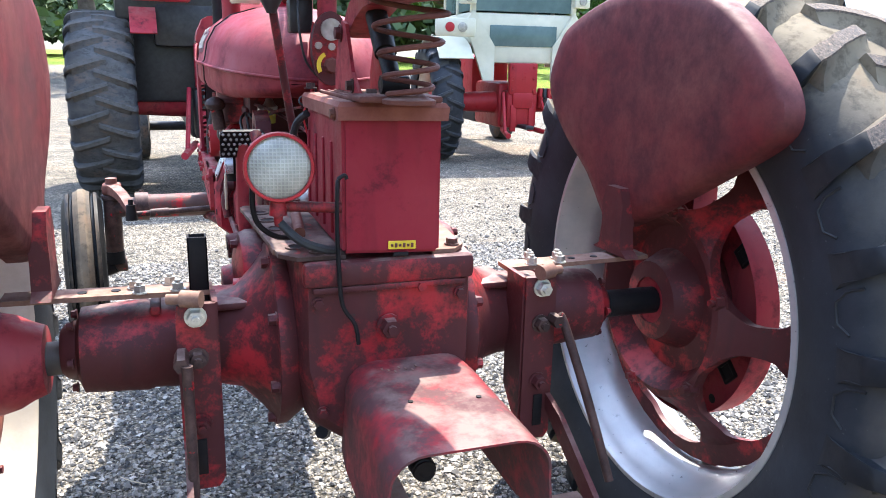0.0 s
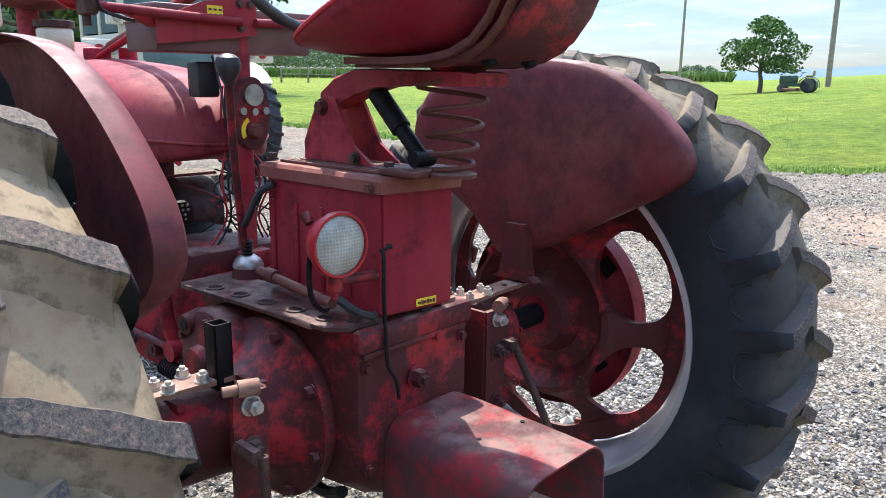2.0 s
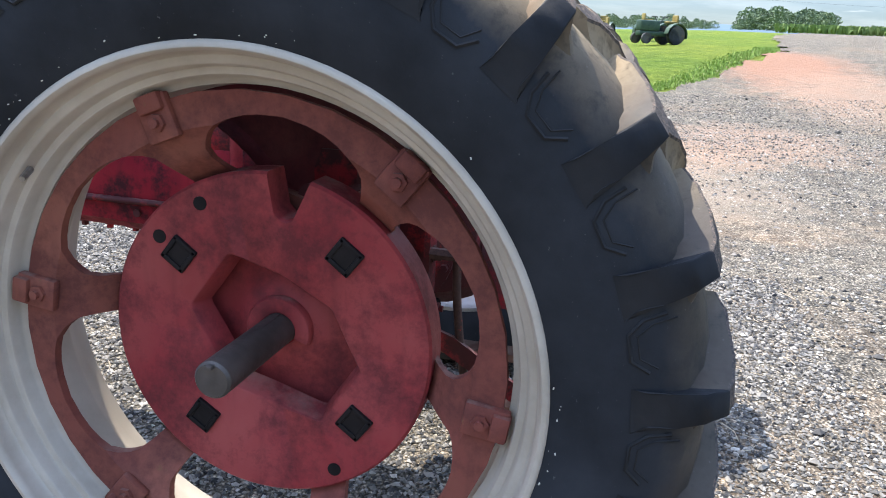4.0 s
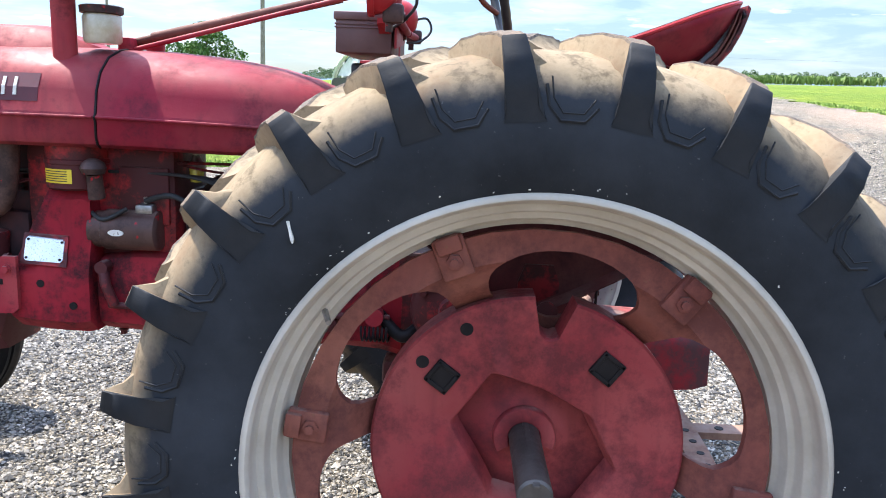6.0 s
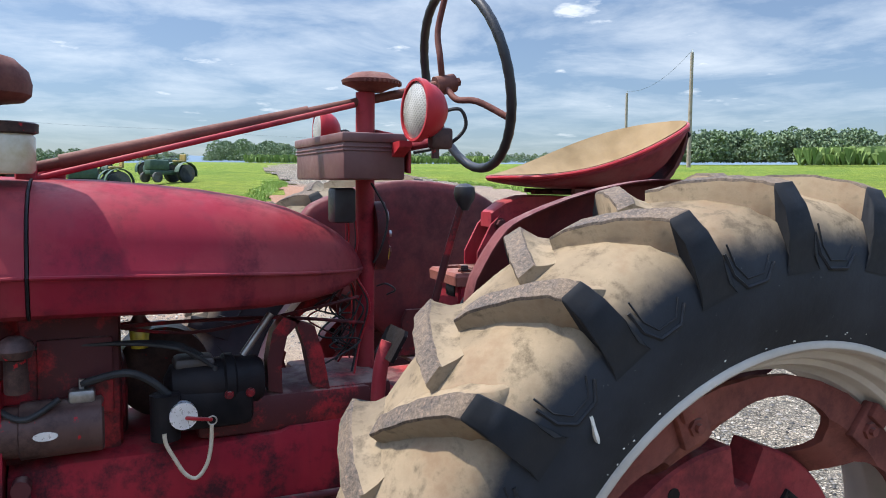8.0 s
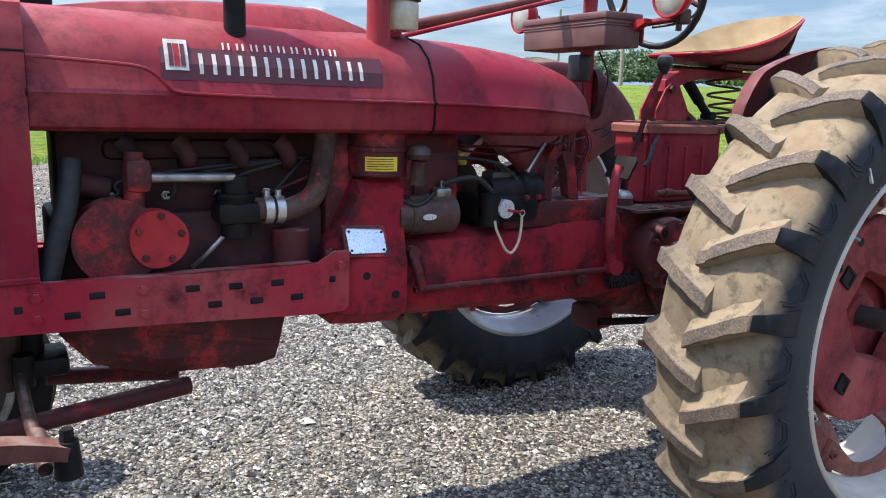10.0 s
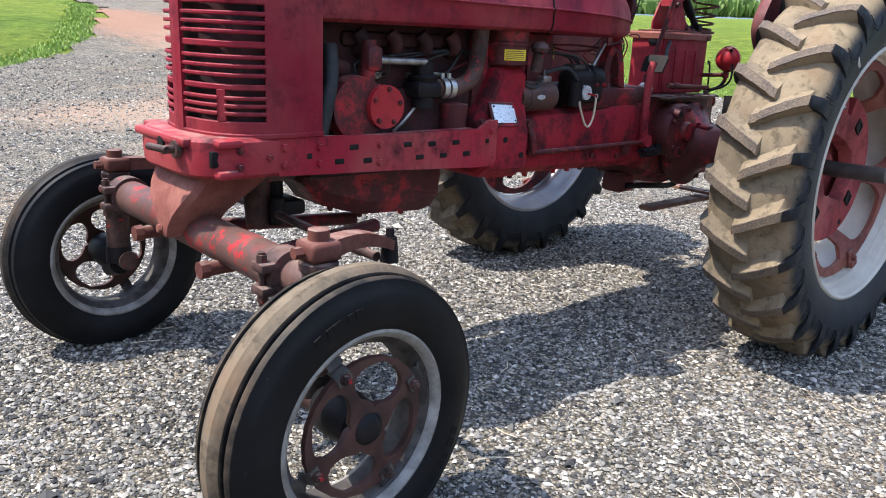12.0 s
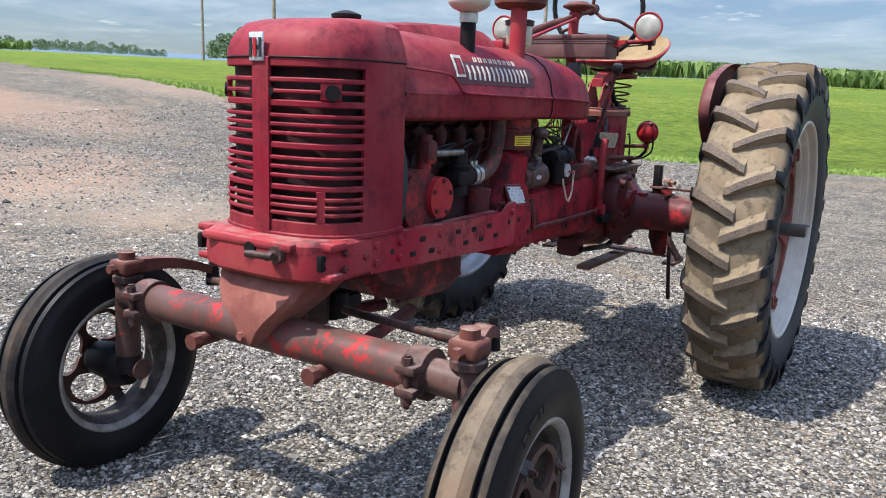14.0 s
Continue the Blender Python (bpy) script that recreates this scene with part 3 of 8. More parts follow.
# ---------------------------------------------------------------- ground
YARD_N = [(9.0, 40.0), (9.6, 25.0), (10.2, 14.0), (11.0, 6.0), (11.2, 3.7), (11.6, 2.0), (13.0, 0.5), (15.2, -1.3), (17.1, -2.6), (26.0, -5.6), (47.0, -9.0), (90.0, -22.0), (150.0, -38.0)]
YARD_S = [(150.0, -48.0), (90.0, -29.0), (53.0, -17.2), (39.0, -14.3), (27.5, -12.2), (18.5, -11.2), (11.0, -10.9), (4.0, -10.6), (0.0, -11.7), (-6.0, -13.6), (-30.0, -17.0), (-60.0, -20.0)]


# how steeply the land leans upwards, in degrees, by its bearing from the tractor
LEAN = [(0, 0.0), (69, 0.0), (84, 0.85), (96, 1.30), (120, 1.45), (165, 1.50), (178, 1.15), (200, 0.5), (220, 0.0), (360, 0.0)]


def lean_at(x, y):
    az = math.degrees(math.atan2(x, y)) % 360
    for (a, p), (b, q) in zip(LEAN, LEAN[1:]):
        if a <= az <= b:
            return math.tan(radians(p + (q - p) * (az - a) / (b - a)))
    return 0.0


def ground_z(x, y):
    """The land lies flat round the tractor and climbs away from it, with a low bank under the far grass."""
    d = math.hypot(x, y)
    z = 0.0
    if d > 4:
        t = lean_at(x, y)
        u = min(1.0, max(0.0, (d - 12) / 12))
        z = t * (d - 4) * min(1.0, (d - 4) / 4) + 25.0 * t * u * u * (3 - 2 * u)
    if d < 10:
        return z
    if d < 60:
        return z + 0.021 * (d - 10) * min(1.0, (d - 10) / 8)
    return z + (1.05 + 0.0032 * (d - 60) if d < 400 else 2.14 + 0.0012 * (d - 400))


def in_yard(x, y):
    def at(pts, x):
        for (x0, y0), (x1, y1) in zip(pts, pts[1:]):
            if min(x0, x1) <= x <= max(x0, x1) and abs(x1 - x0) > 1e-6:
                return y0 + (y1 - y0) * (x - x0) / (x1 - x0)
        return None
    s = at(YARD_S, x)
    if s is not None and y < s:
        return False
    if x > 9.0:
        n = at(YARD_N[3:], x) if x > 11 else 40.0
        if n is not None and y > n:
            return False
    return True


def build_ground():
    bm = new_bm()
    n = 240
    rs = [0.01, 4, 5, 6, 7, 8, 9] + [10 + 0.8 * k for k in range(44)] + [46, 48, 50, 53, 56, 60, 66, 75, 85, 95, 110, 130, 160, 200, 320, 500, 900, 2000, 4300]
    rings = [[(r * math.cos(2 * math.pi * k / n), r * math.sin(2 * math.pi * k / n), ground_z(r * math.cos(2 * math.pi * k / n), r * math.sin(2 * math.pi * k / n)) - (0.006 if r < 9 else 0.03 if r < 45 else 0.10)) for k in range(n)] for r in rs]
    loft(bm, rings, caps=False)
    g = part("ground", bm, GRASS, None, smooth=60)
    tagged(g, "bright green mown grass field reaching the horizon", "ground", kind="structure")
    # gravel lies on the land wherever the yard and its lane run, with a ragged edge
    rng = random.Random(8)
    verts, faces, index = [], [], {}
    rad = [0.0, 3.0, 6.0, 8.0] + [8.0 + 0.28 * k for k in range(1, 46)]
    while rad[-1] < 150:
        rad.append(rad[-1] * 1.03)
    na = 900

    def vert(i, j):
        j %= na
        if (i, j) not in index:
            t = 2 * math.pi * j / na
            r = rad[i] + (rng.uniform(-0.1, 0.1) if 3 < i < 48 else 0)
            x, y = r * math.cos(t), r * math.sin(t)
            index[i, j] = len(verts)
            verts.append((x, y, ground_z(x, y) + (0.004 if r < 30 else 0.03)))
        return index[i, j]
    for i in range(len(rad) - 1):
        rm = (rad[i] + rad[i + 1]) / 2
        step = 10 if i < 3 else 1
        for j in range(0, na, step):
            t = 2 * math.pi * (j + step / 2) / na
            x, y = rm * math.cos(t), rm * math.sin(t)
            w = 0.35 * noise.noise(Vector((x * 0.8, y * 0.8, 0))) + 0.25 * noise.noise(Vector((x * 3, y * 3, 1)))
            if rm < 8 or in_yard(x + w, y + w):
                if y > 42 or x < -62:
                    continue
                q = [vert(i, j), vert(i + 1, j), vert(i + 1, j + step), vert(i, j + step)]
                if i == 0:
                    q = [vert(0, 0), q[1], q[2]]
                faces.append(q)
    me = bpy.data.meshes.new("gravel_yard")
    me.from_pydata(verts, [], faces)
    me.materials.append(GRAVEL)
    tagged(new("gravel_yard", me), "grey crushed stone gravel yard with reddish clay patches", "gravel", kind="structure")


build_ground()


def scatter_stones():
    """Loose crushed stones lying on the yard round the tractor."""
    rng = random.Random(11)
    verts, faces = [], []
    base = [(1, 0, 0), (-1, 0, 0), (0, 1, 0), (0, -1, 0), (0, 0, 1), (0, 0, -1)]
    tri = [(0, 2, 4), (2, 1, 4), (1, 3, 4), (3, 0, 4), (2, 0, 5), (1, 2, 5), (3, 1, 5), (0, 3, 5)]
    for k in range(230000):
        u = rng.random()
        if u < 0.56:
            x, y = rng.uniform(-1.9, 2.6), rng.uniform(-1.6, 3.6)
        elif u < 0.68:
            x, y = rng.uniform(-2.2, 5.0), rng.uniform(-3.5, 5.0)
        elif u < 0.84:
            x, y = rng.uniform(0.0, 10.0), rng.uniform(-9.0, 6.0)
        else:
            x, y = rng.uniform(1.5, 15.0), rng.uniform(-13.0, 3.0)
        if not in_yard(x, y):
            continue
        s = 0.0038 + 0.0078 * rng.random() ** 2.0
        if u >= 0.68:
            s *= 1.35 if u < 0.84 else 1.8
        if rng.random() < 0.012:
            s *= 1.9
        a = rng.uniform(0, 6.28)
        ca, sa = math.cos(a), math.sin(a)
        ex, ey, ez = s * rng.uniform(0.8, 1.5), s * rng.uniform(0.7, 1.1), s * rng.uniform(0.45, 0.85)
        o = len(verts)
        gz = ground_z(x, y)
        for p in base:
            px, py, pz = (p[0] * ex + rng.uniform(-0.35, 0.35) * s, p[1] * ey + rng.uniform(-0.35, 0.35) * s, p[2] * ez)
            verts.append((x + px * ca - py * sa, y + px * sa + py * ca, gz + 0.004 + ez * 0.55 + pz))
        faces.extend([(o + i, o + j, o + m) for i, j, m in tri])
    me = bpy.data.meshes.new("loose_gravel")
    me.from_pydata(verts, [], faces)
    me.materials.append(STONE)
    tagged(new("loose_gravel", me), "loose grey angular stones scattered over the gravel yard", "gravel", kind="stuff")


scatter_stones()


# ---------------------------------------------------------------- wheels
TREAD = [(0.034, 0.760, 0.734, 7.0, 0.0175), (-0.020, 0.770, 0.733, 5.2, 0.0185), (-0.080, 0.770, 0.728, 2.8, 0.019), (-0.125, 0.765, 0.712, 1.1, 0.0195), (-0.150, 0.757, 0.690, 0.3, 0.0195), (-0.167, 0.728, 0.664, 0.0, 0.0215), (-0.1755, 0.690, 0.645, -0.2, 0.025), (-0.1725, 0.632, 0.625, -0.6, 0.031)]


def lug_mesh(row, flip, k, seed, mats):
    """One tread lug: worn crest, flanks that sweep into the bed, long dark shoulder facet."""
    rng = random.Random(seed)
    bm = new_bm()
    st = []
    for p, q in zip(TREAD, TREAD[1:]):
        for u in (0.0, 0.34, 0.67):
            st.append(tuple(a + (c - a) * u for a, c in zip(p, q)))
    st.append(TREAD[-1])
    rings = []
    for j, (x, rt, rb, lead, hw) in enumerate(st):
        tread = j < 11
        c = -radians(lead)
        jit = rng.uniform(-0.0015, 0.0012)
        e1, e2 = [1 + rng.uniform(-0.10, 0.08) * tread for _ in range(2)]
        n1 = rng.uniform(0.0, 0.012) if j < 2 else 0.0
        ws = ((rb, hw * (3.9 if tread else 1.15)), (rb + (rt - rb) * 0.42, hw * (2.1 if tread else 1.06)), (rt + jit - 0.004, hw * 1.02 * e1), (rt + jit, hw * 0.90 * e1), (rt + jit, -hw * 0.90 * e2), (rt + jit - 0.004, -hw * 1.02 * e2), (rb + (rt - rb) * 0.35, -hw * (1.14 if tread else 1.03)), (rb, -hw * (1.5 if tread else 1.05)))
        xx = (x - n1) * row * flip * k
        rings.append([bm.verts.new((xx, rr * k * math.cos(c + w / rt), rr * k * math.sin(c + w / rt))) for rr, w in ws])
    for j, (a, b) in enumerate(zip(rings, rings[1:])):
        for q in range(7):
            f = bm.faces.new((a[q], a[q + 1], b[q + 1], b[q]))
            f.material_index = (1 if q in (2, 3, 4) else 0) if j < 12 else 2
    bm.faces.new(rings[0]).material_index = 0
    bm.faces.new(rings[-1]).material_index = 2
    return done(bm, "tyre_lug", mats, 46)


def rib_mesh(row, flip, k, mats):
    """Raised line that frames the sidewall between two lugs."""
    bm = new_bm()
    for inset in (0.0, 0.012):
        pts = []
        for x, r, w in ((-0.163, 0.682, -0.068), (-0.1695, 0.650, -0.062), (-0.1725, 0.627, -0.034), (-0.1725, 0.627, 0.026), (-0.1695, 0.650, 0.055)):
            r2, w2 = r + inset, w * (1 - inset * 14)
            pts.append(((x + inset * 0.12) * row * flip * k, r2 * k * math.cos(w2), r2 * k * math.sin(w2)))
        pipe(bm, pts, (0.003 if not inset else 0.0015) * k, 5, curve=False)
        if not inset and k != 1.0:
            break
    return done(bm, "sidewall_rib", mats, 40)


LUG_CACHE = {}


def rear_tyre(root, m, side, R, lugs, mats, label, ribs=True):
    """Ribbed farm tyre about the x axis with its lugs; side = -1 for the left wheel."""
    k = R / 0.772
    bm = new_bm()
    prof = [(-0.138, 0.500), (-0.147, 0.513), (-0.160, 0.545), (-0.169, 0.590), (-0.172, 0.630), (-0.167, 0.667), (-0.153, 0.701), (-0.118, 0.725), (-0.06, 0.739), (0, 0.742)]
    prof = prof + [(-a, r) for a, r in prof[-2::-1]]
    lathe(bm, [(a * k, r * k) for a, r in prof], 90, "x", closed=False)
    for f in [f for f in bm.faces if len(f.verts) > 4]:
        bm.faces.remove(f)
    tyre = part_at("rear_tyre", bm, mats[0], root, m, label, 60)
    pitch = 2 * math.pi / lugs
    phase = radians(9.6 if side < 0 else -7.0)
    for row in (1, -1):
        for i in range(lugs):
            key = (row, side, k, i % 4, mats[0].name)
            if key not in LUG_CACHE:
                LUG_CACHE[key] = lug_mesh(row, -side, k, 5 + i % 4, mats)
            a0 = phase + i * pitch + (0 if row > 0 else pitch / 2)
            ob = new("tyre_lug", LUG_CACHE[key])
            ob.parent = tyre
            ob.matrix_basis = Matrix.Rotation(a0, 4, "X")
            if ribs:
                key = (row, side, k, "rib", mats[0].name)
                if key not in LUG_CACHE:
                    LUG_CACHE[key] = rib_mesh(row, -side, k, mats[2])
                ob = new("sidewall_rib", LUG_CACHE[key])
                ob.parent = tyre
                ob.matrix_basis = Matrix.Rotation(a0 + pitch / 2, 4, "X")
    return tyre


def spoked_disc(bm, rs, n, opening, dish, thick, phase=0.0, nu=7, closed_in=True):
    """Cast wheel centre: spokes and rings left between n rounded openings."""
    for i in range(n):
        c = phase + 2 * math.pi * i / n
        front, back = [], []
        for r in rs:
            half = math.pi / n - opening(r)
            fr, bk = [], []
            for q in range(nu):
                t = c + math.pi / n + half * (2 * q / (nu - 1) - 1)
                th = thick(r) if callable(thick) else thick
                fr.append(bm.verts.new((dish(r) - th / 2, r * math.cos(t), r * math.sin(t))))
                bk.append(bm.verts.new((dish(r) + th / 2, r * math.cos(t), r * math.sin(t))))
            front.append(fr)
            back.append(bk)
        for j in range(len(rs) - 1):
            for q in range(nu - 1):
                bm.faces.new((front[j][q], front[j][q + 1], front[j + 1][q + 1], front[j + 1][q]))
                bm.faces.new((back[j][q], back[j + 1][q], back[j + 1][q + 1], back[j][q + 1]))
            for q in (0, nu - 1):
                if opening(rs[j]) + opening(rs[j + 1]) > 1e-6:
                    bm.faces.new((front[j][q], front[j + 1][q], back[j + 1][q], back[j][q]))
        for j in (0, len(rs) - 1):
            for q in range(nu - 1):
                bm.faces.new((front[j][q], back[j][q], back[j][q + 1], front[j][q + 1]))
    bmesh.ops.remove_doubles(bm, verts=bm.verts[:], dist=0.0004)


def oval(r0, r1, amax):
    m, h = (r0 + r1) / 2, (r1 - r0) / 2

    def f(r):
        q = abs(r - m) / h
        return 0.0 if q >= 1 else amax * (1 - q ** 2.6) ** 0.5
    return f


def lerp_table(tab):
    def f(r):
        for (r0, x0), (r1, x1) in zip(tab, tab[1:]):
            if r <= r1:
                u = (r - r0) / (r1 - r0)
                u = u * u * (3 - 2 * u)
                return x0 + (x1 - x0) * max(0.0, min(1.0, u))
        return tab[-1][1]
    return f


DIAMOND = [(0.072, 0.149), (0.147, 0.045), (0.066, -0.100), (-0.102, -0.144), (-0.173, -0.037), (-0.118, 0.072), (-0.024, 0.122)]


def ray_poly(poly, t):
    """Distance from the middle to a polygon's edge in the direction t."""
    c, s = math.cos(t), math.sin(t)
    best = 0.1
    for (x0, y0), (x1, y1) in zip(poly, poly[1:] + poly[:1]):
        dx, dy = x1 - x0, y1 - y0
        den = c * dy - s * dx
        if abs(den) > 1e-9:
            r = (x0 * dy - y0 * dx) / den
            u = (x0 * s - y0 * c) / den
            if r > 0 and -1e-6 <= u <= 1 + 1e-6:
                best = r
    return best


def weight_disc(bm, side):
    """Bolted cast wheel weight: diamond opening, square and round holes, one open slot."""
    n = 120
    slot_c, slot_w = radians(98), 0.105
    x0, x1 = 0.012, -0.058
    cols = []
    for k in range(n):
        t = 2 * math.pi * k / n
        d = (t - slot_c + math.pi) % (2 * math.pi) - math.pi
        rho = ray_poly(DIAMOND, t)
        out = 0.222 + 1.6 * d * d if abs(d) < slot_w else 0.300
        cols.append((t, rho, out))
    vs = []
    for t, rho, out in cols:
        c, s = math.cos(t), math.sin(t)
        vs.append([bm.verts.new((x, r * c, r * s)) for x, r in ((x1 + 0.02, rho - 0.012), (x0 - 0.003, rho), (x0, rho + 0.004), (x0, out - 0.005), (x0 - 0.005, out), (x1, out))])
    for k in range(n):
        a, b = vs[k], vs[(k + 1) % n]
        for j in range(5):
            bm.faces.new((a[j], b[j], b[j + 1], a[j + 1]))
    # rims of the square sockets
    for v in bm.verts:
        v.co.x = -v.co.x
    return bm


def rear_wheel(root, x, side, with_tip):
    m = Matrix.Translation((x, 0, 0.752))
    if side > 0:
        m = Matrix.Translation((x, 0.0, 0.757)) @ Matrix.Rotation(radians(7), 4, "X")
    R = 0.772 if side < 0 else 0.782
    tyre = rear_tyre(root, m, side, R, 24, (TYRE if side < 0 else TYRE_R, LUG, LUG_SIDE), "dusty black ribbed farm tyre, lugs worn at the edges")
    dx, wx = (0.018, 0.013) if side < 0 else (0.062, 0.0)
    bm = new_bm()
    s = 1 if side < 0 else -1
    prof = [(-0.147, 0.512), (-0.151, 0.507), (-0.151, 0.501), (-0.146, 0.496), (-0.138, 0.4945), (-0.118, 0.4935), (-0.1135, 0.490), (-0.1115, 0.479), (-0.108, 0.476), (-0.088, 0.4745), (-0.084, 0.472), (-0.0815, 0.4615), (-0.078, 0.459), (-0.058, 0.4575), (-0.053, 0.454), (-0.050, 0.446), (-0.030, 0.444), (0.04, 0.443), (0.062, 0.458), (0.085, 0.472), (0.112, 0.486), (0.14, 0.492), (0.149, 0.498), (0.147, 0.512),
            (0.138, 0.516), (0.10, 0.503), (0.06, 0.476), (0.03, 0.462), (-0.03, 0.462), (-0.06, 0.476), (-0.10, 0.503), (-0.138, 0.516)]
    lathe(bm, [(a * s, r) for a, r in prof], 96, "x", closed=True)
    rim = part_at("wheel_rim", bm, RIM if side < 0 else RIM_SILVER, root, m, "pale painted steel rim with stepped rings")
    # cast centre
    bm = new_bm()
    rs = [0.06, 0.10, 0.13, 0.16, 0.19, 0.215, 0.232, 0.24, 0.25, 0.262, 0.278, 0.295, 0.312, 0.33, 0.347, 0.36, 0.372, 0.383, 0.391, 0.397, 0.401, 0.404, 0.41, 0.42, 0.438]
    dish = lerp_table([(0.0, 0.105), (0.10, 0.112), (0.135, 0.085), (0.17, 0.085), (0.20, 0.105), (0.245, 0.085), (0.36, -0.050), (0.385, -0.070), (0.45, -0.072)])
    if side > 0:
        dish = lerp_table([(0.0, 0.045), (0.095, 0.055), (0.125, -0.012), (0.185, -0.018), (0.205, 0.0), (0.225, 0.048), (0.25, 0.045), (0.275, 0.015), (0.36, -0.042), (0.385, -0.066), (0.45, -0.068)])
    th = lerp_table([(0, 0.05), (0.2, 0.03), (0.36, 0.018), (0.5, 0.012)])
    spoked_disc(bm, rs, 6, oval(0.245, 0.403, radians(23.5)), lambda r: s * (dish(r) + dx), th, radians(38.0 if side < 0 else 25))
    cen = part("wheel_centre", bm, RED_OILY if side > 0 else RING_RUST, rim, "dark red cast wheel centre with six openings")
    # clamps
    for i in range(6):
        a = radians(8 + 60 * i)
        c, q = math.cos(a), math.sin(a)
        bm = new_bm()
        R3 = Matrix.Rotation(a, 3, "X")
        box(bm, ((-0.082 + dx) * s, 0.412 * c, 0.412 * q), (0.018, 0.075, 0.058), 0.005, R3)
        box(bm, ((-0.088 + dx) * s, 0.437 * c, 0.437 * q), (0.026, 0.030, 0.046), 0.005, R3)
        rod(bm, ((-0.088 + dx) * s, 0.405 * c, 0.405 * q), ((-0.097 + dx) * s, 0.405 * c, 0.405 * q), 0.016, 0.015, 6)
        rod(bm, ((-0.097 + dx) * s, 0.405 * c, 0.405 * q), ((-0.105 + dx) * s, 0.405 * c, 0.405 * q), 0.008, 0.008, 8)
        part("rim_clamp", bm, RING_RUST, rim, smooth=25)
    # hub and hub flange bolts on the inner side
    bm = new_bm()
    if side < 0:
        prof = ((0.25, 0.045), (0.25, 0.068), (0.225, 0.078), (0.20, 0.092), (0.17, 0.10), (0.145, 0.10), (0.085, 0.080), (0.070, 0.076), (0.066, 0.068), (0.066, 0.03))
    else:
        prof = ((0.125, 0.048), (0.130, 0.056), (0.130, 0.086), (0.118, 0.096), (0.0, 0.082), (-0.035, 0.078), (-0.045, 0.07), (-0.045, 0.035))
    lathe(bm, [(s * a, r) for a, r in prof], 40, "x")
    part("hub", bm, RED, rim)
    if side < 0:
        # split collar round the shaft
        bm = new_bm()
        rows = []
        for k in range(25):
            ta = radians(-30 + 9.6 * k)
            rows.append([Vector((x, r * math.cos(ta), r * math.sin(ta))) for x, r in ((0.066, 0.033), (0.046, 0.033), (0.044, 0.036), (0.044, 0.060), (0.048, 0.063), (0.066, 0.063))])
        loft(bm, rows)
        part("shaft_collar", bm, WEIGHT_RED, rim)
        # cast plate that closes the weight's opening at the back
        bm = new_bm()
        lathe(bm, [(0.062, 0.034), (0.062, 0.075), (0.078, 0.095), (0.078, 0.215), (0.090, 0.215), (0.090, 0.034)], 48, "x", closed=True)
        part("weight_back", bm, WEIGHT_RED, rim)
    for i in range(6):
        a = radians(38 + 60 * i)
        bolt(rim, (s * 0.105, 0.245 * math.cos(a), 0.245 * math.sin(a)), (s, 0, 0), 0.018, 0.02, RED_OILY, 0.012)
    bm = new_bm()
    weight_disc(bm, side)
    for v in bm.verts:
        v.co.x = -v.co.x if side > 0 else v.co.x + wx
    part("wheel_weight", bm, WEIGHT_RED if side < 0 else RED, rim, "round cast iron wheel weight in faded red")
    for a, r, kind in ((39.7, 0.216, 1), (130.0, 0.220, 1), (219, 0.214, 1), (307, 0.212, 1), (62, 0.264, 0), (39, 0.263, 0), (241, 0.269, 0)):
        c, q = math.cos(radians(a)), math.sin(radians(a))
        bm = new_bm()
        if kind:
            for o in ((0.021, 0), (-0.021, 0), (0, 0.021), (0, -0.021)):
                box(bm, (-0.012 * s, o[0], o[1]), (0.014, 0.05 if o[1] else 0.009, 0.05 if o[0] else 0.009), 0.002)
            box(bm, (-0.0125 * s, 0, 0), (0.006, 0.034, 0.034))
            rt = Matrix.Rotation(radians(a - 3), 3, "X")
        else:
            rod(bm, (-0.0118 * s, 0, 0), (-0.0135 * s, 0, 0), 0.0125, n=16)
            rt = Matrix.Identity(3)
        for v in bm.verts:
            v.co = rt @ v.co + Vector((wx, r * c, r * q))
        part("socket" if kind else "bolt_hole", bm, GREASE, rim, smooth=25)
    # axle shaft that sticks out of the hub, with its keyway
    bm = new_bm()
    if with_tip:
        rod(bm, (0.10 * s, 0, 0), (-0.189 * s, 0, 0.006), 0.031, n=28)
        rod(bm, (-0.189 * s, 0, 0.006), (-0.194 * s, 0, 0.006), 0.031, 0.027, n=28)
        box(bm, (-0.06 * s, 0.0, 0.031), (0.29, 0.012, 0.006), 0.001)
    else:
        rod(bm, (0.10 * s, 0, 0), (-0.12 * s, 0, 0), 0.031, n=28)
    rod(bm, (0.10 * s, 0, 0), (0.32 * s, 0, 0), 0.034, n=28)
    part("axle_shaft", bm, SHAFT if side < 0 else GREASE, rim, "dull worn steel axle shaft")
    # tyre valve
    bm = new_bm()
    a = radians(37.5)
    rod(bm, (-0.10 * s, 0.468 * math.cos(a), 0.468 * math.sin(a)), (-0.135 * s, 0.452 * math.cos(a), 0.452 * math.sin(a)), 0.006, 0.005, 8)
    part("valve_stem", bm, STEEL, rim)
    return tyre


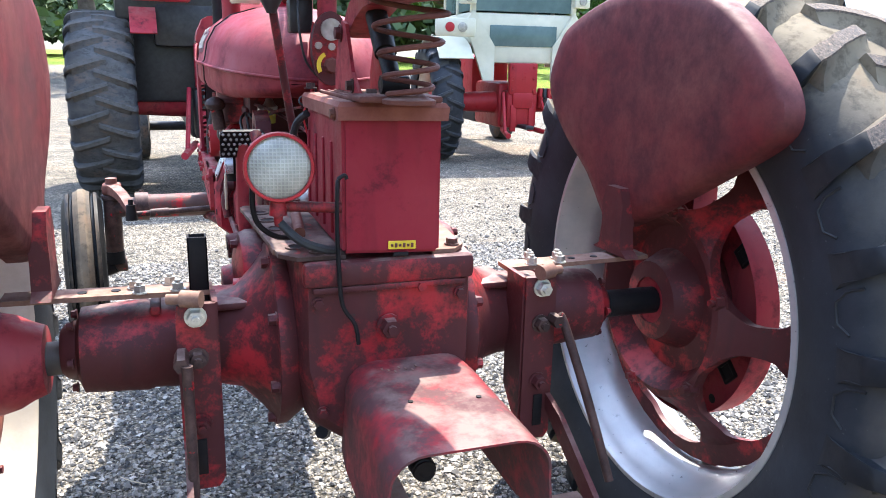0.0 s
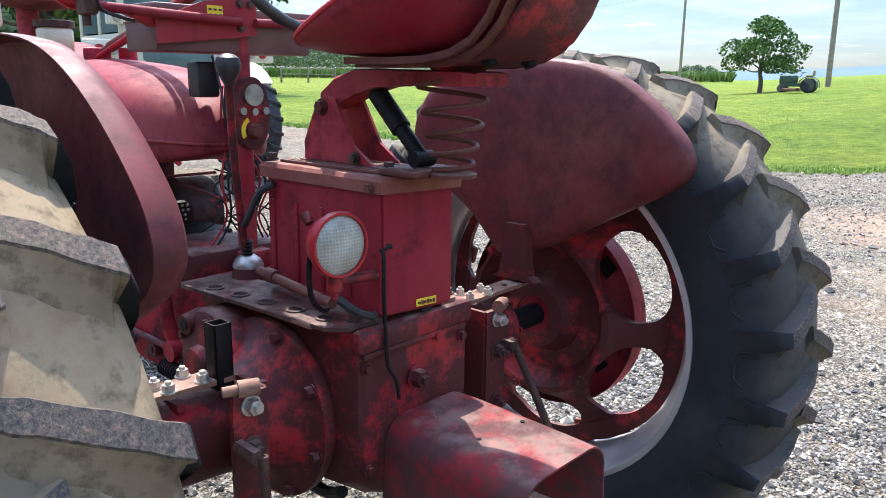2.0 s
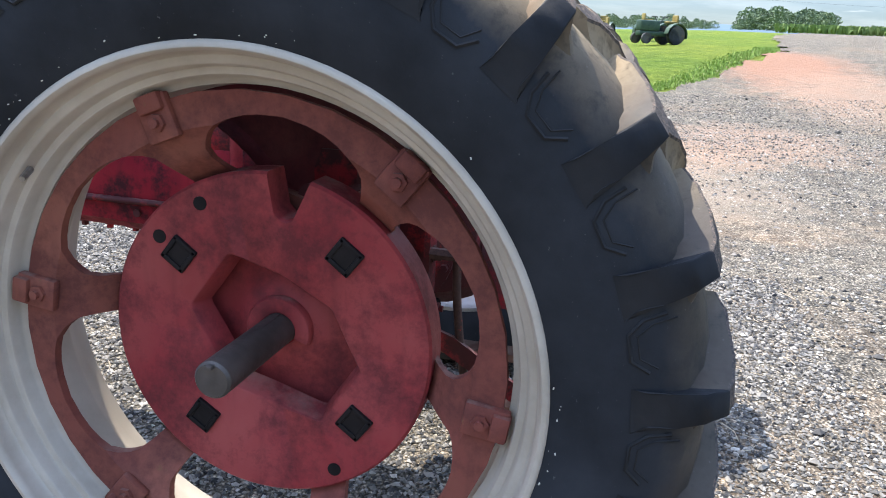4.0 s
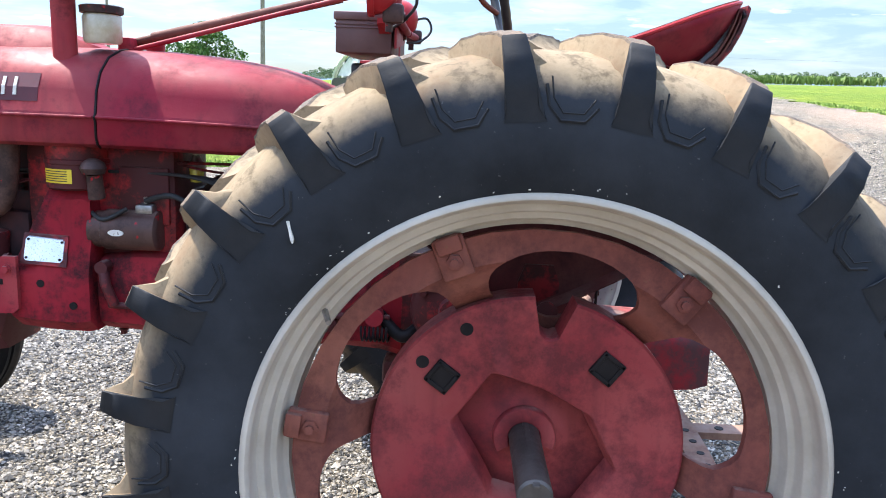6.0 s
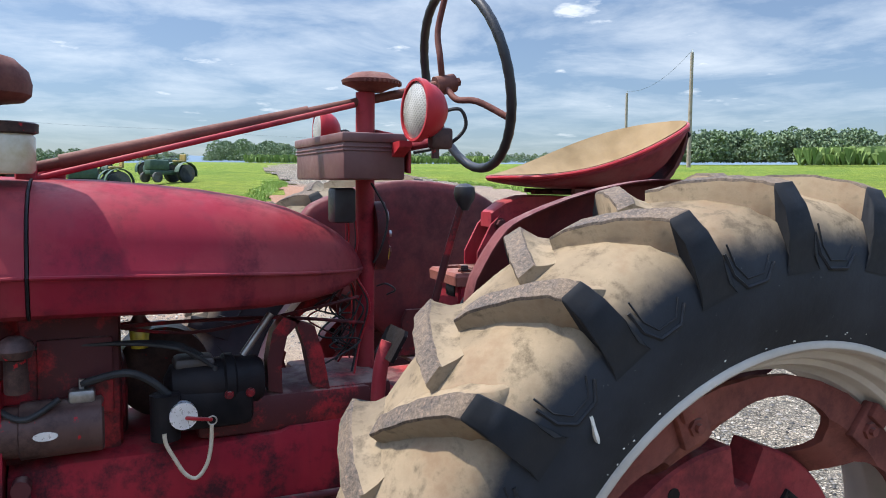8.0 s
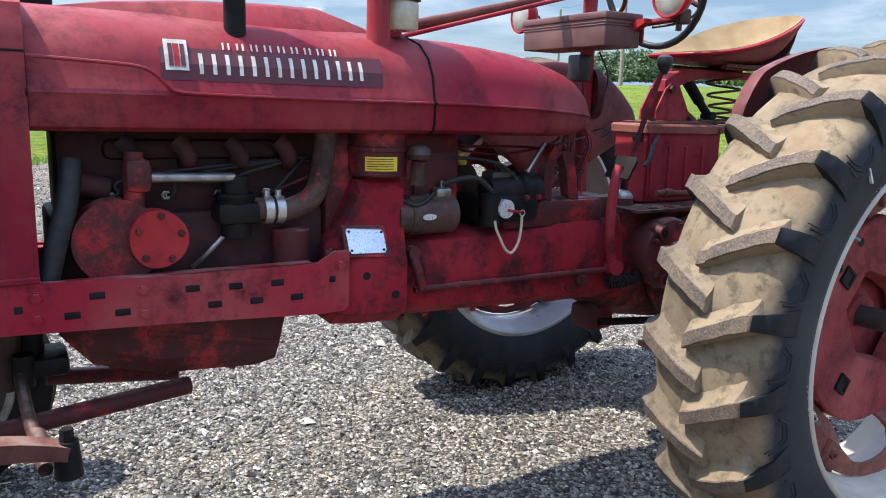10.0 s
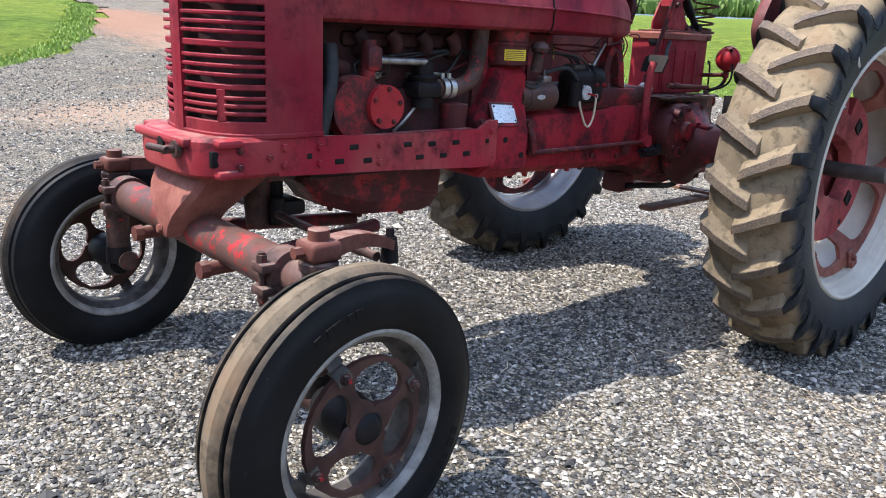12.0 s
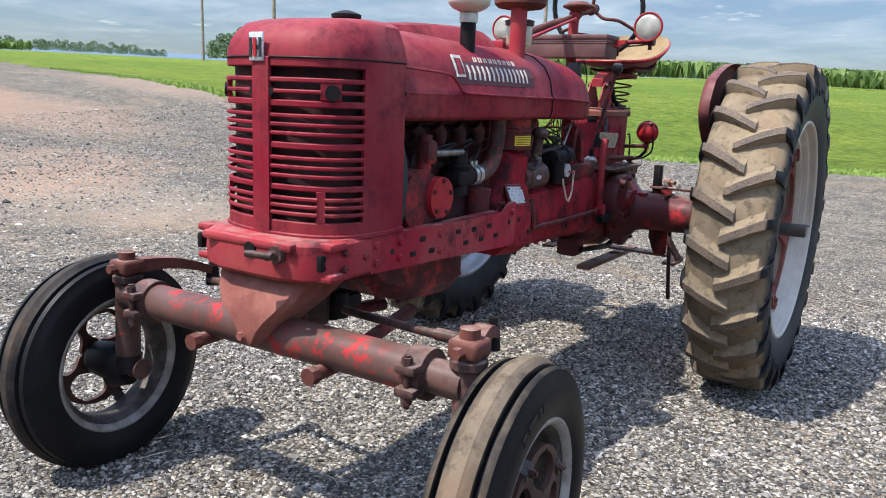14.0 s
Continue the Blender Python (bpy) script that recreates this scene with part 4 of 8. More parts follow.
def front_wheel(root, m, side, R=0.355):
    s = 1 if side < 0 else -1
    bm = new_bm()
    prof = [(-0.068, 0.222), (-0.078, 0.235), (-0.084, 0.262), (-0.083, 0.290), (-0.076, 0.312), (-0.066, 0.327), (-0.064, 0.336), (-0.050, 0.340), (-0.046, 0.323), (-0.038, 0.323), (-0.034, 0.343), (-0.022, 0.346), (-0.012, 0.355), (0.0, 0.356)]
    prof += [(-a, r) for a, r in prof[-2::-1]]
    lathe(bm, prof, 84, "x")
    for f in [f for f in bm.faces if len(f.verts) > 4]:
        bm.faces.remove(f)
    rubber = TYRE_F if side < 0 else TYRE_FR
    t = part_at("front_tyre", bm, rubber, root, m, "three-ribbed front tyre, dusty tread and black sidewall" if side < 0 else "black three-ribbed front tyre", 28)
    bm = new_bm()
    prof = [(-0.070, 0.228), (-0.072, 0.220), (-0.066, 0.213), (-0.052, 0.206), (-0.040, 0.190), (-0.03, 0.184), (0.03, 0.184), (0.04, 0.190), (0.052, 0.206), (0.066, 0.213), (0.072, 0.220), (0.070, 0.228), (0.055, 0.222), (0.03, 0.20), (-0.03, 0.20), (-0.055, 0.222)]
    lathe(bm, prof, 64, "x", closed=True)
    rim = part_at("wheel_rim", bm, RIM_DIRTY_SHADE, root, m, "dirty grey steel rim, shade of its well put into the colour")
    for e in (-1, 1):
        bm = new_bm()
        lathe(bm, [(e * a, r) for a, r in ((0.0705, 0.229), (0.0738, 0.2205), (0.0680, 0.2105), (0.0545, 0.2045), (0.0525, 0.2075), (0.0650, 0.2140), (0.0700, 0.2200))], 64, "x", closed=True)
        part("rim_flange", bm, FLANGE, rim, "worn silver rim flange")
    bm = new_bm()
    rs = [0.035, 0.05, 0.060, 0.068, 0.076, 0.088, 0.102, 0.116, 0.130, 0.132, 0.138, 0.142, 0.145, 0.152, 0.163]
    spoked_disc(bm, rs, 4, oval(0.059, 0.148, radians(38)), lambda r: s * (-0.056 if r > 0.135 else -0.056 - (0.135 - r) * 0.10), 0.014, radians(20), 7)
    part("wheel_centre", bm, WHEEL_IRON, rim, "rusty dark brown cast wheel centre")
    for i in range(4):
        a = radians(65 + 90 * i)
        R3 = Matrix.Rotation(a, 3, "X")
        bm = new_bm()
        # bent strap from the disc out to the rim
        rows = []
        for x, r in ((-0.068, 0.138), (-0.068, 0.160), (-0.045, 0.170), (-0.058, 0.182), (-0.046, 0.200)):
            rows.append([R3 @ Vector((s * (x + e), r, w)) for w, e in ((-0.019, 0.0), (0.019, 0.0), (0.019, 0.007), (-0.019, 0.007))])
        loft(bm, rows)
        part("rim_clamp", bm, RIM_DIRTY_SHADE, rim, smooth=25)
        p = R3 @ Vector((-s * 0.066, 0.150, 0))
        bolt(rim, p, (-s, 0, 0), 0.011, 0.010, BROWN_IRON, 0.006)
    bm = new_bm()
    lathe(bm, [(s * a, r) for a, r in ((-0.088, 0.012), (-0.086, 0.026), (-0.076, 0.036), (-0.068, 0.040), (-0.050, 0.041), (-0.046, 0.055), (0.0, 0.060), (0.02, 0.062), (0.06, 0.056), (0.085, 0.045), (0.10, 0.030))], 32, "x")
    part("hub", bm, GREASE, rim, "greasy dark hub cap")
    bm = new_bm()
    rod(bm, (s * 0.085, 0, 0), (s * 0.17, 0, 0.0), 0.03, 0.034, 20)
    part("spindle", bm, BROWN_IRON, rim)
    # raised maker's lettering on the sidewall, as plain bars
    for a0, w in ((60, 4), (66, 3), (70, 5), (77, 3), (82, 4), (200, 4), (206, 5), (213, 3), (218, 4)):
        a = radians(a0)
        bm = new_bm()
        box(bm, (-s * 0.0835, 0.283 * math.cos(a), 0.283 * math.sin(a)), (0.003, 0.020, 0.283 * radians(w)), 0.001, Matrix.Rotation(a, 3, "X"))
        part("sidewall_bar", bm, rubber, t, smooth=20)
    return t


# ---------------------------------------------------------------- the old red tractor
tractor = thing("farm_tractor", "old faded red row-crop tractor with wide front axle, standing on gravel", "tractor")
LEFT_X, RIGHT_X = -0.888, 0.888
lt = rear_wheel(tractor, LEFT_X, -1, True)
# run of pale paint on the sidewall and flecks of rim paint along the bead
bm = new_bm()
rows = []
for y, z, x, w in ((0.428, 1.270, -0.9975, 0.0015), (0.424, 1.262, -1.001, 0.006), (0.418, 1.243, -1.0075, 0.0055), (0.413, 1.222, -1.0125, 0.003), (0.408, 1.203, -1.0165, 0.002), (0.404, 1.188, -1.019, 0.0028), (0.403, 1.182, -1.020, 0.001)):
    p = Vector((x + 0.8455, y * 1.02, z - 0.765))
    rows.append([p + Vector((e, w * q, 0)) for q, e in ((-1, 0.004), (1, 0.004), (1, -0.003), (-1, -0.003))])
loft(bm, rows)
part("paint_run", bm, CREAM, lt, "pale dried paint run")
rng = random.Random(4)
for k in range(40):
    a = rng.uniform(-0.3, 3.5)
    r = 0.517 + 0.016 * rng.random() ** 2
    bm = new_bm()
    sx = rng.uniform(0.0009, 0.0022)
    xx = -0.1475 - (r - 0.513) * 0.41
    box(bm, (xx, r * math.cos(a), r * math.sin(a)), (0.002, sx, sx * rng.uniform(0.8, 2.2)), 0.0006, Matrix.Rotation(a + rng.uniform(-0.5, 0.5), 3, "X"))
    part("paint_fleck", bm, CREAM, lt, smooth=0)
rear_wheel(tractor, RIGHT_X, 1, True)
FW = radians(5.0)
FS = Matrix.Scale(1.058, 4)
front_wheel(tractor, Matrix.Translation((-0.810, 2.335, 0.336)) @ Matrix.Rotation(FW, 4, "Z") @ FS, -1)
front_wheel(tractor, Matrix.Translation((0.785, 2.362, 0.358)) @ Matrix.Rotation(FW, 4, "Z") @ FS, 1)


def ring(half, y):
    pts = [(x, z) for x, z in half] + [(-x, z) for x, z in half[-2::-1]]
    return [Vector((x, y, z)) for x, z in pts]


def hood_half(w, top, z0=1.237, trim=1.318):
    """Half section of the hood: flat skirt, pressed trim line, rounded top."""
    a = [(0.91, 0), (0.975, 0.012), (1.0, 0.035), (1.0, -1), (1.018, -2), (0.988, -3), (0.945, 0.36), (0.845, 0.62), (0.655, 0.83), (0.37, 0.955), (0.0, 1.0)]
    out = []
    for x, z in a:
        if z == -1: zz = trim - 0.012
        elif z == -2: zz = trim
        elif z == -3: zz = trim + 0.010
        elif z >= 0.3: zz = trim + (top - trim) * z
        else: zz = z0 + z * (trim - z0) / 0.095
        out.append((x * w, zz))
    return out


HOOD = [(2.060, 0.253, 1.517), (1.95, 0.259, 1.517), (1.80, 0.266, 1.516), (1.60, 0.272, 1.513), (1.40, 0.274, 1.510), (1.20, 0.271, 1.506), (1.108, 0.268, 1.503)]
bm = new_bm()
secs = HOOD
loft(bm, [ring(hood_half(w, top), y) for y, w, top in secs])
hood = part("hood", bm, RED_HOOD, tractor, "faded dull red sheet metal hood")
bm = new_bm()
secs = [(1.100, 0.268, 1.503, 1.237, 1.318), (0.98, 0.268, 1.500, 1.236, 1.316), (0.86, 0.264, 1.491, 1.233, 1.313), (0.76, 0.254, 1.480, 1.231, 1.310), (0.66, 0.232, 1.464, 1.230, 1.305), (0.57, 0.200, 1.441, 1.234, 1.300), (0.50, 0.163, 1.413, 1.242, 1.296), (0.45, 0.125, 1.383, 1.252, 1.292), (0.41, 0.085, 1.350, 1.265, 1.289), (0.385, 0.040, 1.315, 1.277, 1.288), (0.375, 0.015, 1.297, 1.283, 1.287)]
loft(bm, [ring(hood_half(w, top, z0, tr), y) for y, w, top, z0, tr in secs])
part("fuel_tank", bm, RED_HOOD, tractor, "rounded faded red fuel tank cowl")
bm = new_bm()
pipe(bm, [(x, 1.104, z) for x, z in [(p[0], p[1]) for p in hood_half(0.2695, 1.504)]], 0.003, 5, curve=False)
pipe(bm, [(-x, 1.104, z) for x, z in [(p[0], p[1]) for p in hood_half(0.2695, 1.504)]], 0.003, 5, curve=False)
part("seam_gasket", bm, GREASE, tractor)
for sx in (-1, 1):
    for pts, nm in (([(2.058, 0.2560), (1.92, 0.2625), (1.845, 0.2680), (1.812, 0.2705), (1.785, 0.2735), (1.755, 0.2745), (1.60, 0.2775), (1.40, 0.2795), (1.20, 0.2765), (1.110, 0.2735)], "hood"), ([(y, 1.02 * w) for y, w, top, z0, tr in secs], "tank")):
        bm = new_bm()
        zs = [1.390, 1.384, 1.378, 1.364, 1.338, 1.325, 1.321, 1.319, 1.318, 1.318] if nm == "hood" else [q[4] for q in secs]
        pipe(bm, [(sx * w, y, z) for (y, w), z in zip(pts, zs)], 0.0042, 8, steps=3)
        part("trim_bead", bm, RED_HOOD, tractor)
# raised spine along the top
bm = new_bm()
rows = []
for y, h, w in ((2.0, 0.0, 0.03), (1.88, 0.02, 0.06), (1.7, 0.036, 0.085), (1.5, 0.045, 0.095), (1.36, 0.045, 0.09), (1.29, 0.026, 0.08), (1.22, 0.004, 0.06), (1.19, -0.01, 0.04)):
    zt = 1.512
    rows.append([Vector((x, y, z)) for x, z in ((w * 1.5, zt - 0.03), (w, zt + h * 0.75), (w * 0.6, zt + h), (0, zt + h * 1.08), (-w * 0.6, zt + h), (-w, zt + h * 0.75), (-w * 1.5, zt - 0.03))])
loft(bm, rows)
part("hood_spine", bm, RED_HOOD, tractor)
bm = new_bm()
lathe(bm, [(1.50, 0.035), (1.525, 0.036), (1.528, 0.045), (1.538, 0.046), (1.545, 0.03), (1.55, 0.012)], 24, "z", origin=(0, 2.02, 0.005))
part("radiator_cap", bm, GREASE, tractor)

# radiator shell with its slatted grille
PLAN = [(0.0, 2.382), (0.055, 2.377), (0.115, 2.366), (0.170, 2.346), (0.210, 2.314), (0.236, 2.268), (0.248, 2.215), (0.251, 2.150), (0.247, 2.060)]


def plan_at(u):
    """Point on the shell's plan outline; u runs from the nose (0) to its rear edge (1)."""
    ls = [math.dist(a, b) for a, b in zip(PLAN, PLAN[1:])]
    d = u * sum(ls)
    for (a, b), q in zip(zip(PLAN, PLAN[1:]), ls):
        if d <= q + 1e-9:
            return a[0] + (b[0] - a[0]) * d / q, a[1] + (b[1] - a[1]) * d / q
        d -= q
    return PLAN[-1]


def shell_band(bm, u0, u1, z0, z1, sx, n=14, thick=0.012, bev=0.003, push=0.0):
    """Strip of shell between two heights, following the plan outline."""
    rows = []
    for k in range(n + 1):
        u = u0 + (u1 - u0) * k / n
        x, y = plan_at(u)
        xa, ya = plan_at(max(u - 0.01, 0)); xb, yb = plan_at(min(u + 0.01, 1))
        t = Vector((xb - xa, yb - ya, 0)).normalized()
        nx, ny = -t.y, t.x
        if u < 0.005:
            nx, ny = 0, -1
        if nx * x + ny * (y - 2.20) > 0:
            nx, ny = -nx, -ny
        o = (x - nx * push, y - ny * push)
        rows.append([Vector((sx * (o[0] + nx * d), o[1] + ny * d, z)) for d, z in ((bev, z0), (0, z0 + bev), (0, z1 - bev), (bev, z1), (thick, z1), (thick, z0))])
    loft(bm, rows)


U_SLAT0, U_SLAT1 = 0.062, 0.635
bm = new_bm()
for sx in (-1, 1):
    shell_band(bm, 0.0, U_SLAT0, 0.925, 1.40, sx, 4, push=0.006)
    shell_band(bm, U_SLAT1, 1.0, 0.925, 1.40, sx, 10)
rows = []
for z, sc in ((1.392, 1.0), (1.42, 0.993), (1.448, 0.965), (1.474, 0.91), (1.495, 0.81), (1.508, 0.66), (1.514, 0.45), (1.515, 0.2)):
    row = []
    us = [plan_at(k / 22) for k in range(23)]
    for x, y in us[::-1] + [(-x, y) for x, y in us[1:]]:
        row.append(Vector((x * (0.35 + 0.65 * sc if sc < 0.9 else sc), 2.060 + (y - 2.060) * sc, z)))
    rows.append(row)
loft(bm, rows)
shell = part("radiator_shell", bm, RED_HOOD, tractor, "faded red pressed radiator shell")
shell.location.x = -0.013
for sx in (-1, 1):
    for z0, z1 in ((0.925, 0.962), (1.046, 1.062), (1.158, 1.176), (1.270, 1.288), (1.374, 1.40)):
        bm = new_bm()
        shell_band(bm, U_SLAT0, U_SLAT1, z0, z1, sx)
        part("grille_band", bm, RED_HOOD, shell)
    bm = new_bm()
    shell_band(bm, 0.355, 0.405, 0.96, 1.05, sx, 3)
    part("grille_upright", bm, RED_HOOD, shell)
    bm = new_bm()
    shell_band(bm, 0.0, 1.0, 0.915, 0.93, sx, 20, push=0.006, thick=0.02)
    part("shell_foot", bm, RED_HOOD, shell)
# slats in groups: two half panels below, three wide groups above
for sx in (-1, 1):
    bars = []
    for lo, hi, u0, u1, n in ((0.962, 1.046, U_SLAT0, 0.355, 4), (0.962, 1.046, 0.405, U_SLAT1, 4), (1.062, 1.158, U_SLAT0, U_SLAT1, 4), (1.176, 1.270, U_SLAT0, U_SLAT1, 4), (1.346, 1.374, U_SLAT0, U_SLAT1, 1), (1.288, 1.334, U_SLAT0, 0.375, 1), (1.288, 1.334, 0.49, U_SLAT1, 1)):
        step = (hi - lo) / n
        for k in range(1, n):
            bars.append((u0, u1, lo + step * k - 0.0058, lo + step * k + 0.0058))
    bars += [(U_SLAT0, U_SLAT1, 1.334, 1.347), (U_SLAT0, 0.375, 1.305, 1.316), (0.49, U_SLAT1, 1.305, 1.316)]
    for u0, u1, z0, z1 in bars:
        bm = new_bm()
        shell_band(bm, u0 - 0.004, u1 + 0.004, z0, z1, sx, 12, 0.006, 0.003, push=0.003)
        part("grille_slat", bm, RED_HOOD, shell)
    bm = new_bm()
    shell_band(bm, 0.375, 0.49, 1.288, 1.336, sx, 6, push=0.001)
    part("hole_plate", bm, RED_HOOD, shell)
bm = new_bm()
rows = []
for z in (0.932, 1.392):
    us = [plan_at(k / 16) for k in range(17)]
    rows.append([Vector((x * 0.92, 2.06 + (y - 2.06) * 0.90, z)) for x, y in us[::-1] + [(-x, y) for x, y in us[1:]]])
loft(bm, rows)
part("radiator_core", bm, ENGINE, tractor, "black radiator core behind the grille")
for x, y, z, r in ((-0.203, 2.322, 1.309, 0.021), (0.203, 2.322, 1.309, 0.021), (-0.034, 2.379, 1.309, 0.011), (0.034, 2.379, 1.309, 0.011)):
    bm = new_bm()
    d = Vector((x * 0.9, y - 2.15, 0)).normalized()
    p = Vector((x, y, z))
    rod(bm, p - d * 0.01, p + d * 0.004, r, n=24)
    part("grille_hole", bm, GREASE, shell)
for z0 in (1.399,):
    for sx in (-1, 1):
        bm = new_bm()
        pipe(bm, [(sx * plan_at(k / 20)[0] * 1.003, plan_at(k / 20)[1] + 0.0008, z0) for k in range(21)], 0.0028, 6, curve=False)
        part("shell_joint", bm, GREASE, shell)
for sx in (-1, 1):
    bm = new_bm()
    pipe(bm, [(sx * x - 0.004, 2.061, z) for x, z in hood_half(0.2535, 1.518)[1:]], 0.0028, 6, curve=False)
    part("hood_joint", bm, GREASE, tractor)
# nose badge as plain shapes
bm = new_bm()
box(bm, (-0.005, 2.389, 1.424), (0.052, 0.008, 0.075), 0.003)
badge = part("nose_badge", bm, ALU, tractor, "white and red maker's badge")
bm = new_bm()
for x in (-0.018, 0.018):
    box(bm, (-0.005 + x, 2.394, 1.422), (0.009, 0.003, 0.05))
box(bm, (-0.005, 2.394, 1.422), (0.03, 0.003, 0.010))
part("badge_bars", bm, BLACK, badge, smooth=0)
bm = new_bm()
box(bm, (-0.005, 2.3965, 1.422), (0.011, 0.003, 0.05))
part("badge_stripe", bm, RED_BRIGHT, badge, smooth=0)


def on_hood(y, z):
    """Point on the hood's left face."""
    w, top = HOOD[-1][1:]
    for (ya, wa, ta), (yb, wb, tb) in zip(HOOD, HOOD[1:]):
        if yb <= y <= ya:
            u = (ya - y) / (ya - yb)
            w, top = wa + (wb - wa) * u, ta + (tb - ta) * u
    half = hood_half(w, top)
    for (xa, za), (xb, zb) in zip(half[4:], half[5:]):
        if za <= z <= zb:
            return Vector((-(xa + (xb - xa) * (z - za) / (zb - za)), y, z))
    return Vector((-w, y, z))


def decal(name, y0, y1, z0, z1, material, lift, parent):
    bm = new_bm()
    grid = []
    for i in range(3):
        z = z0 + (z1 - z0) * i / 2
        grid.append([on_hood(y0 + (y1 - y0) * j / 4, z) + Vector((-lift, 0, lift * 0.5)) for j in range(5)])
    vs = [[bm.verts.new(p) for p in r] for r in grid]
    low = [[bm.verts.new(p + Vector((lift * 0.9, 0, 0))) for p in r] for r in grid]
    for i in range(2):
        for j in range(4):
            bm.faces.new((vs[i][j], vs[i][j + 1], vs[i + 1][j + 1], vs[i + 1][j]))
    edge = vs[0] + [vs[1][4]] + vs[2][::-1] + [vs[1][0]]
    le = low[0] + [low[1][4]] + low[2][::-1] + [low[1][0]]
    for k in range(len(edge)):
        a, b = k, (k + 1) % len(edge)
        bm.faces.new((edge[a], edge[b], le[b], le[a]))
    return part(name, bm, material, parent, smooth=0)


strip = decal("name_panel", 1.795, 1.255, 1.352, 1.424, DARK_RED, 0.0015, hood)
tagged(strip, "dark name panel with cream bars")
# two bars for each character of the two lines
for k in range(7):
    y = 1.712 - k * 0.0605
    decal("name_bar", y, y - 0.0085, 1.366, 1.412, CREAM, 0.0035, hood)
    decal("name_bar", y - 0.030, y - 0.0385, 1.366, 1.412, CREAM, 0.0035, hood)
for k in range(9):
    y = 1.655 - k * 0.0330
    decal("name_bar", y, y - 0.004, 1.424, 1.440, CREAM, 0.003, hood)
    decal("name_bar", y - 0.013, y - 0.017, 1.424, 1.440, CREAM, 0.003, hood)
decal("name_crest", 1.785, 1.735, 1.372, 1.440, CREAM, 0.0045, hood)
for y in (1.777, 1.751):
    decal("crest_bar", y, y - 0.009, 1.380, 1.430, DARK_RED, 0.006, hood)
decal("crest_bar", 1.766, 1.754, 1.380, 1.430, RED_BRIGHT, 0.006, hood)


# ---- chassis, bolster and front axle
def P(name, material, label="", parent=None, smooth=40.0):
    """Finish the mesh under work as a part of the tractor."""
    global bm
    ob = part(name, bm, material, parent or tractor, label, smooth)
    bm = new_bm()
    return ob


bm = new_bm()
for s in (-1, 1):
    # channel rail with a flange along both edges
    slab(bm, [(s * 0.255, y, z) for y, z in ((1.36, 0.776), (1.42, 0.774), (1.79, 0.793), (2.205, 0.809), (2.205, 0.920), (1.79, 0.908), (1.43, 0.908), (1.385, 0.935), (1.345, 0.935), (1.345, 0.79))], (0.014, 0, 0))
    box(bm, (s * 0.234, 1.80, 0.903), (0.05, 0.72, 0.010), 0.002)
    box(bm, (s * 0.234, 1.80, 0.801), (0.05, 0.72, 0.010), 0.002, Matrix.Rotation(radians(2.4), 3, "X"))
    rail = P("frame_rail", RED, "red channel frame rail with slotted holes", smooth=30)
    for k, (y, z) in enumerate(((2.105, 0.860), (1.392, 0.864), (1.950, 0.877), (2.002, 0.837), (1.899, 0.833), (1.744, 0.873), (1.693, 0.829), (1.642, 0.869), (1.591, 0.828), (1.538, 0.868), (1.488, 0.827))):
        w = 0.018 if k < 2 else 0.034
        box(bm, (s * 0.2605, y, z), (0.006, w, 0.0175), 0.0028)
        P("slot", GREASE, parent=rail)
    for y, z in ((2.187, 0.890), (2.187, 0.840), (2.071, 0.884), (2.071, 0.836), (1.853, 0.881), (1.853, 0.825), (1.372, 0.90)):
        bolt(rail, (s * 0.262, y, z), (s, 0, 0), 0.011, 0.008, RED)

SK = Matrix.Rotation(radians(1.3), 4, "Z")


def skew(b, dz=0.0):
    """The front axle group sits a little askew to the frame."""
    o = Vector((0, 2.35, 0))
    for v in b.verts:
        v.co = SK @ (v.co - o) + o + Vector((-0.013, 0, dz))


rows = []
for z, e in ((0.809, 0.014), (0.820, 0.003), (0.865, 0.0), (0.910, 0.003), (0.921, 0.014)):
    rows.append([Vector((x, y, z)) for x, y in ((-0.256 + e, 2.205), (0.256 - e, 2.205), (0.248 - e, 2.310), (0.222 - e, 2.375 - e), (0.180 - e, 2.425 - e), (0.10, 2.449 - e), (-0.10, 2.449 - e), (-0.188 + e, 2.430 - e), (-0.232 + e, 2.390 - e), (-0.253 + e, 2.325))])
loft(bm, rows)
box(bm, (0, 2.436, 0.905), (0.34, 0.034, 0.026), 0.01)
skew(bm)
bol = P("front_bolster", RED, "heavy cast front bolster, faded red with rubbed dark edges")
for s in (-1, 1):
    for z in (0.908, 0.824):
        box(bm, (s * 0.228, 2.355, z), (0.06, 0.075, 0.024), 0.010)
        skew(bm)
        P("bolster_ear", RED, parent=bol)
rod(bm, (-0.135, 2.44, 0.885), (-0.135, 2.455, 0.885), 0.026, 0.024, n=16)
rod(bm, (-0.135, 2.45, 0.885), (-0.135, 2.485, 0.885), 0.012, n=12)
rod(bm, (-0.150, 2.478, 0.886), (-0.075, 2.500, 0.888), 0.010, n=10)
P("crank_pin", BROWN_IRON, parent=bol)
rod(bm, (-0.038, 2.440, 0.888), (-0.038, 2.4535, 0.888), 0.020, n=16)
P("bolster_hole", GREASE, parent=bol)
for s in (-1, 1):
    box(bm, (s * 0.236, 2.362, 0.866), (0.022, 0.070, 0.046), 0.006)
    P("bolster_pocket", GREASE, parent=bol)
    for y, z in ((2.322, 0.889), (2.324, 0.844), (2.235, 0.865)):
        bolt(bol, (s * 0.265, y, z), (s, 0, 0), 0.009, 0.006, RED_OILY)

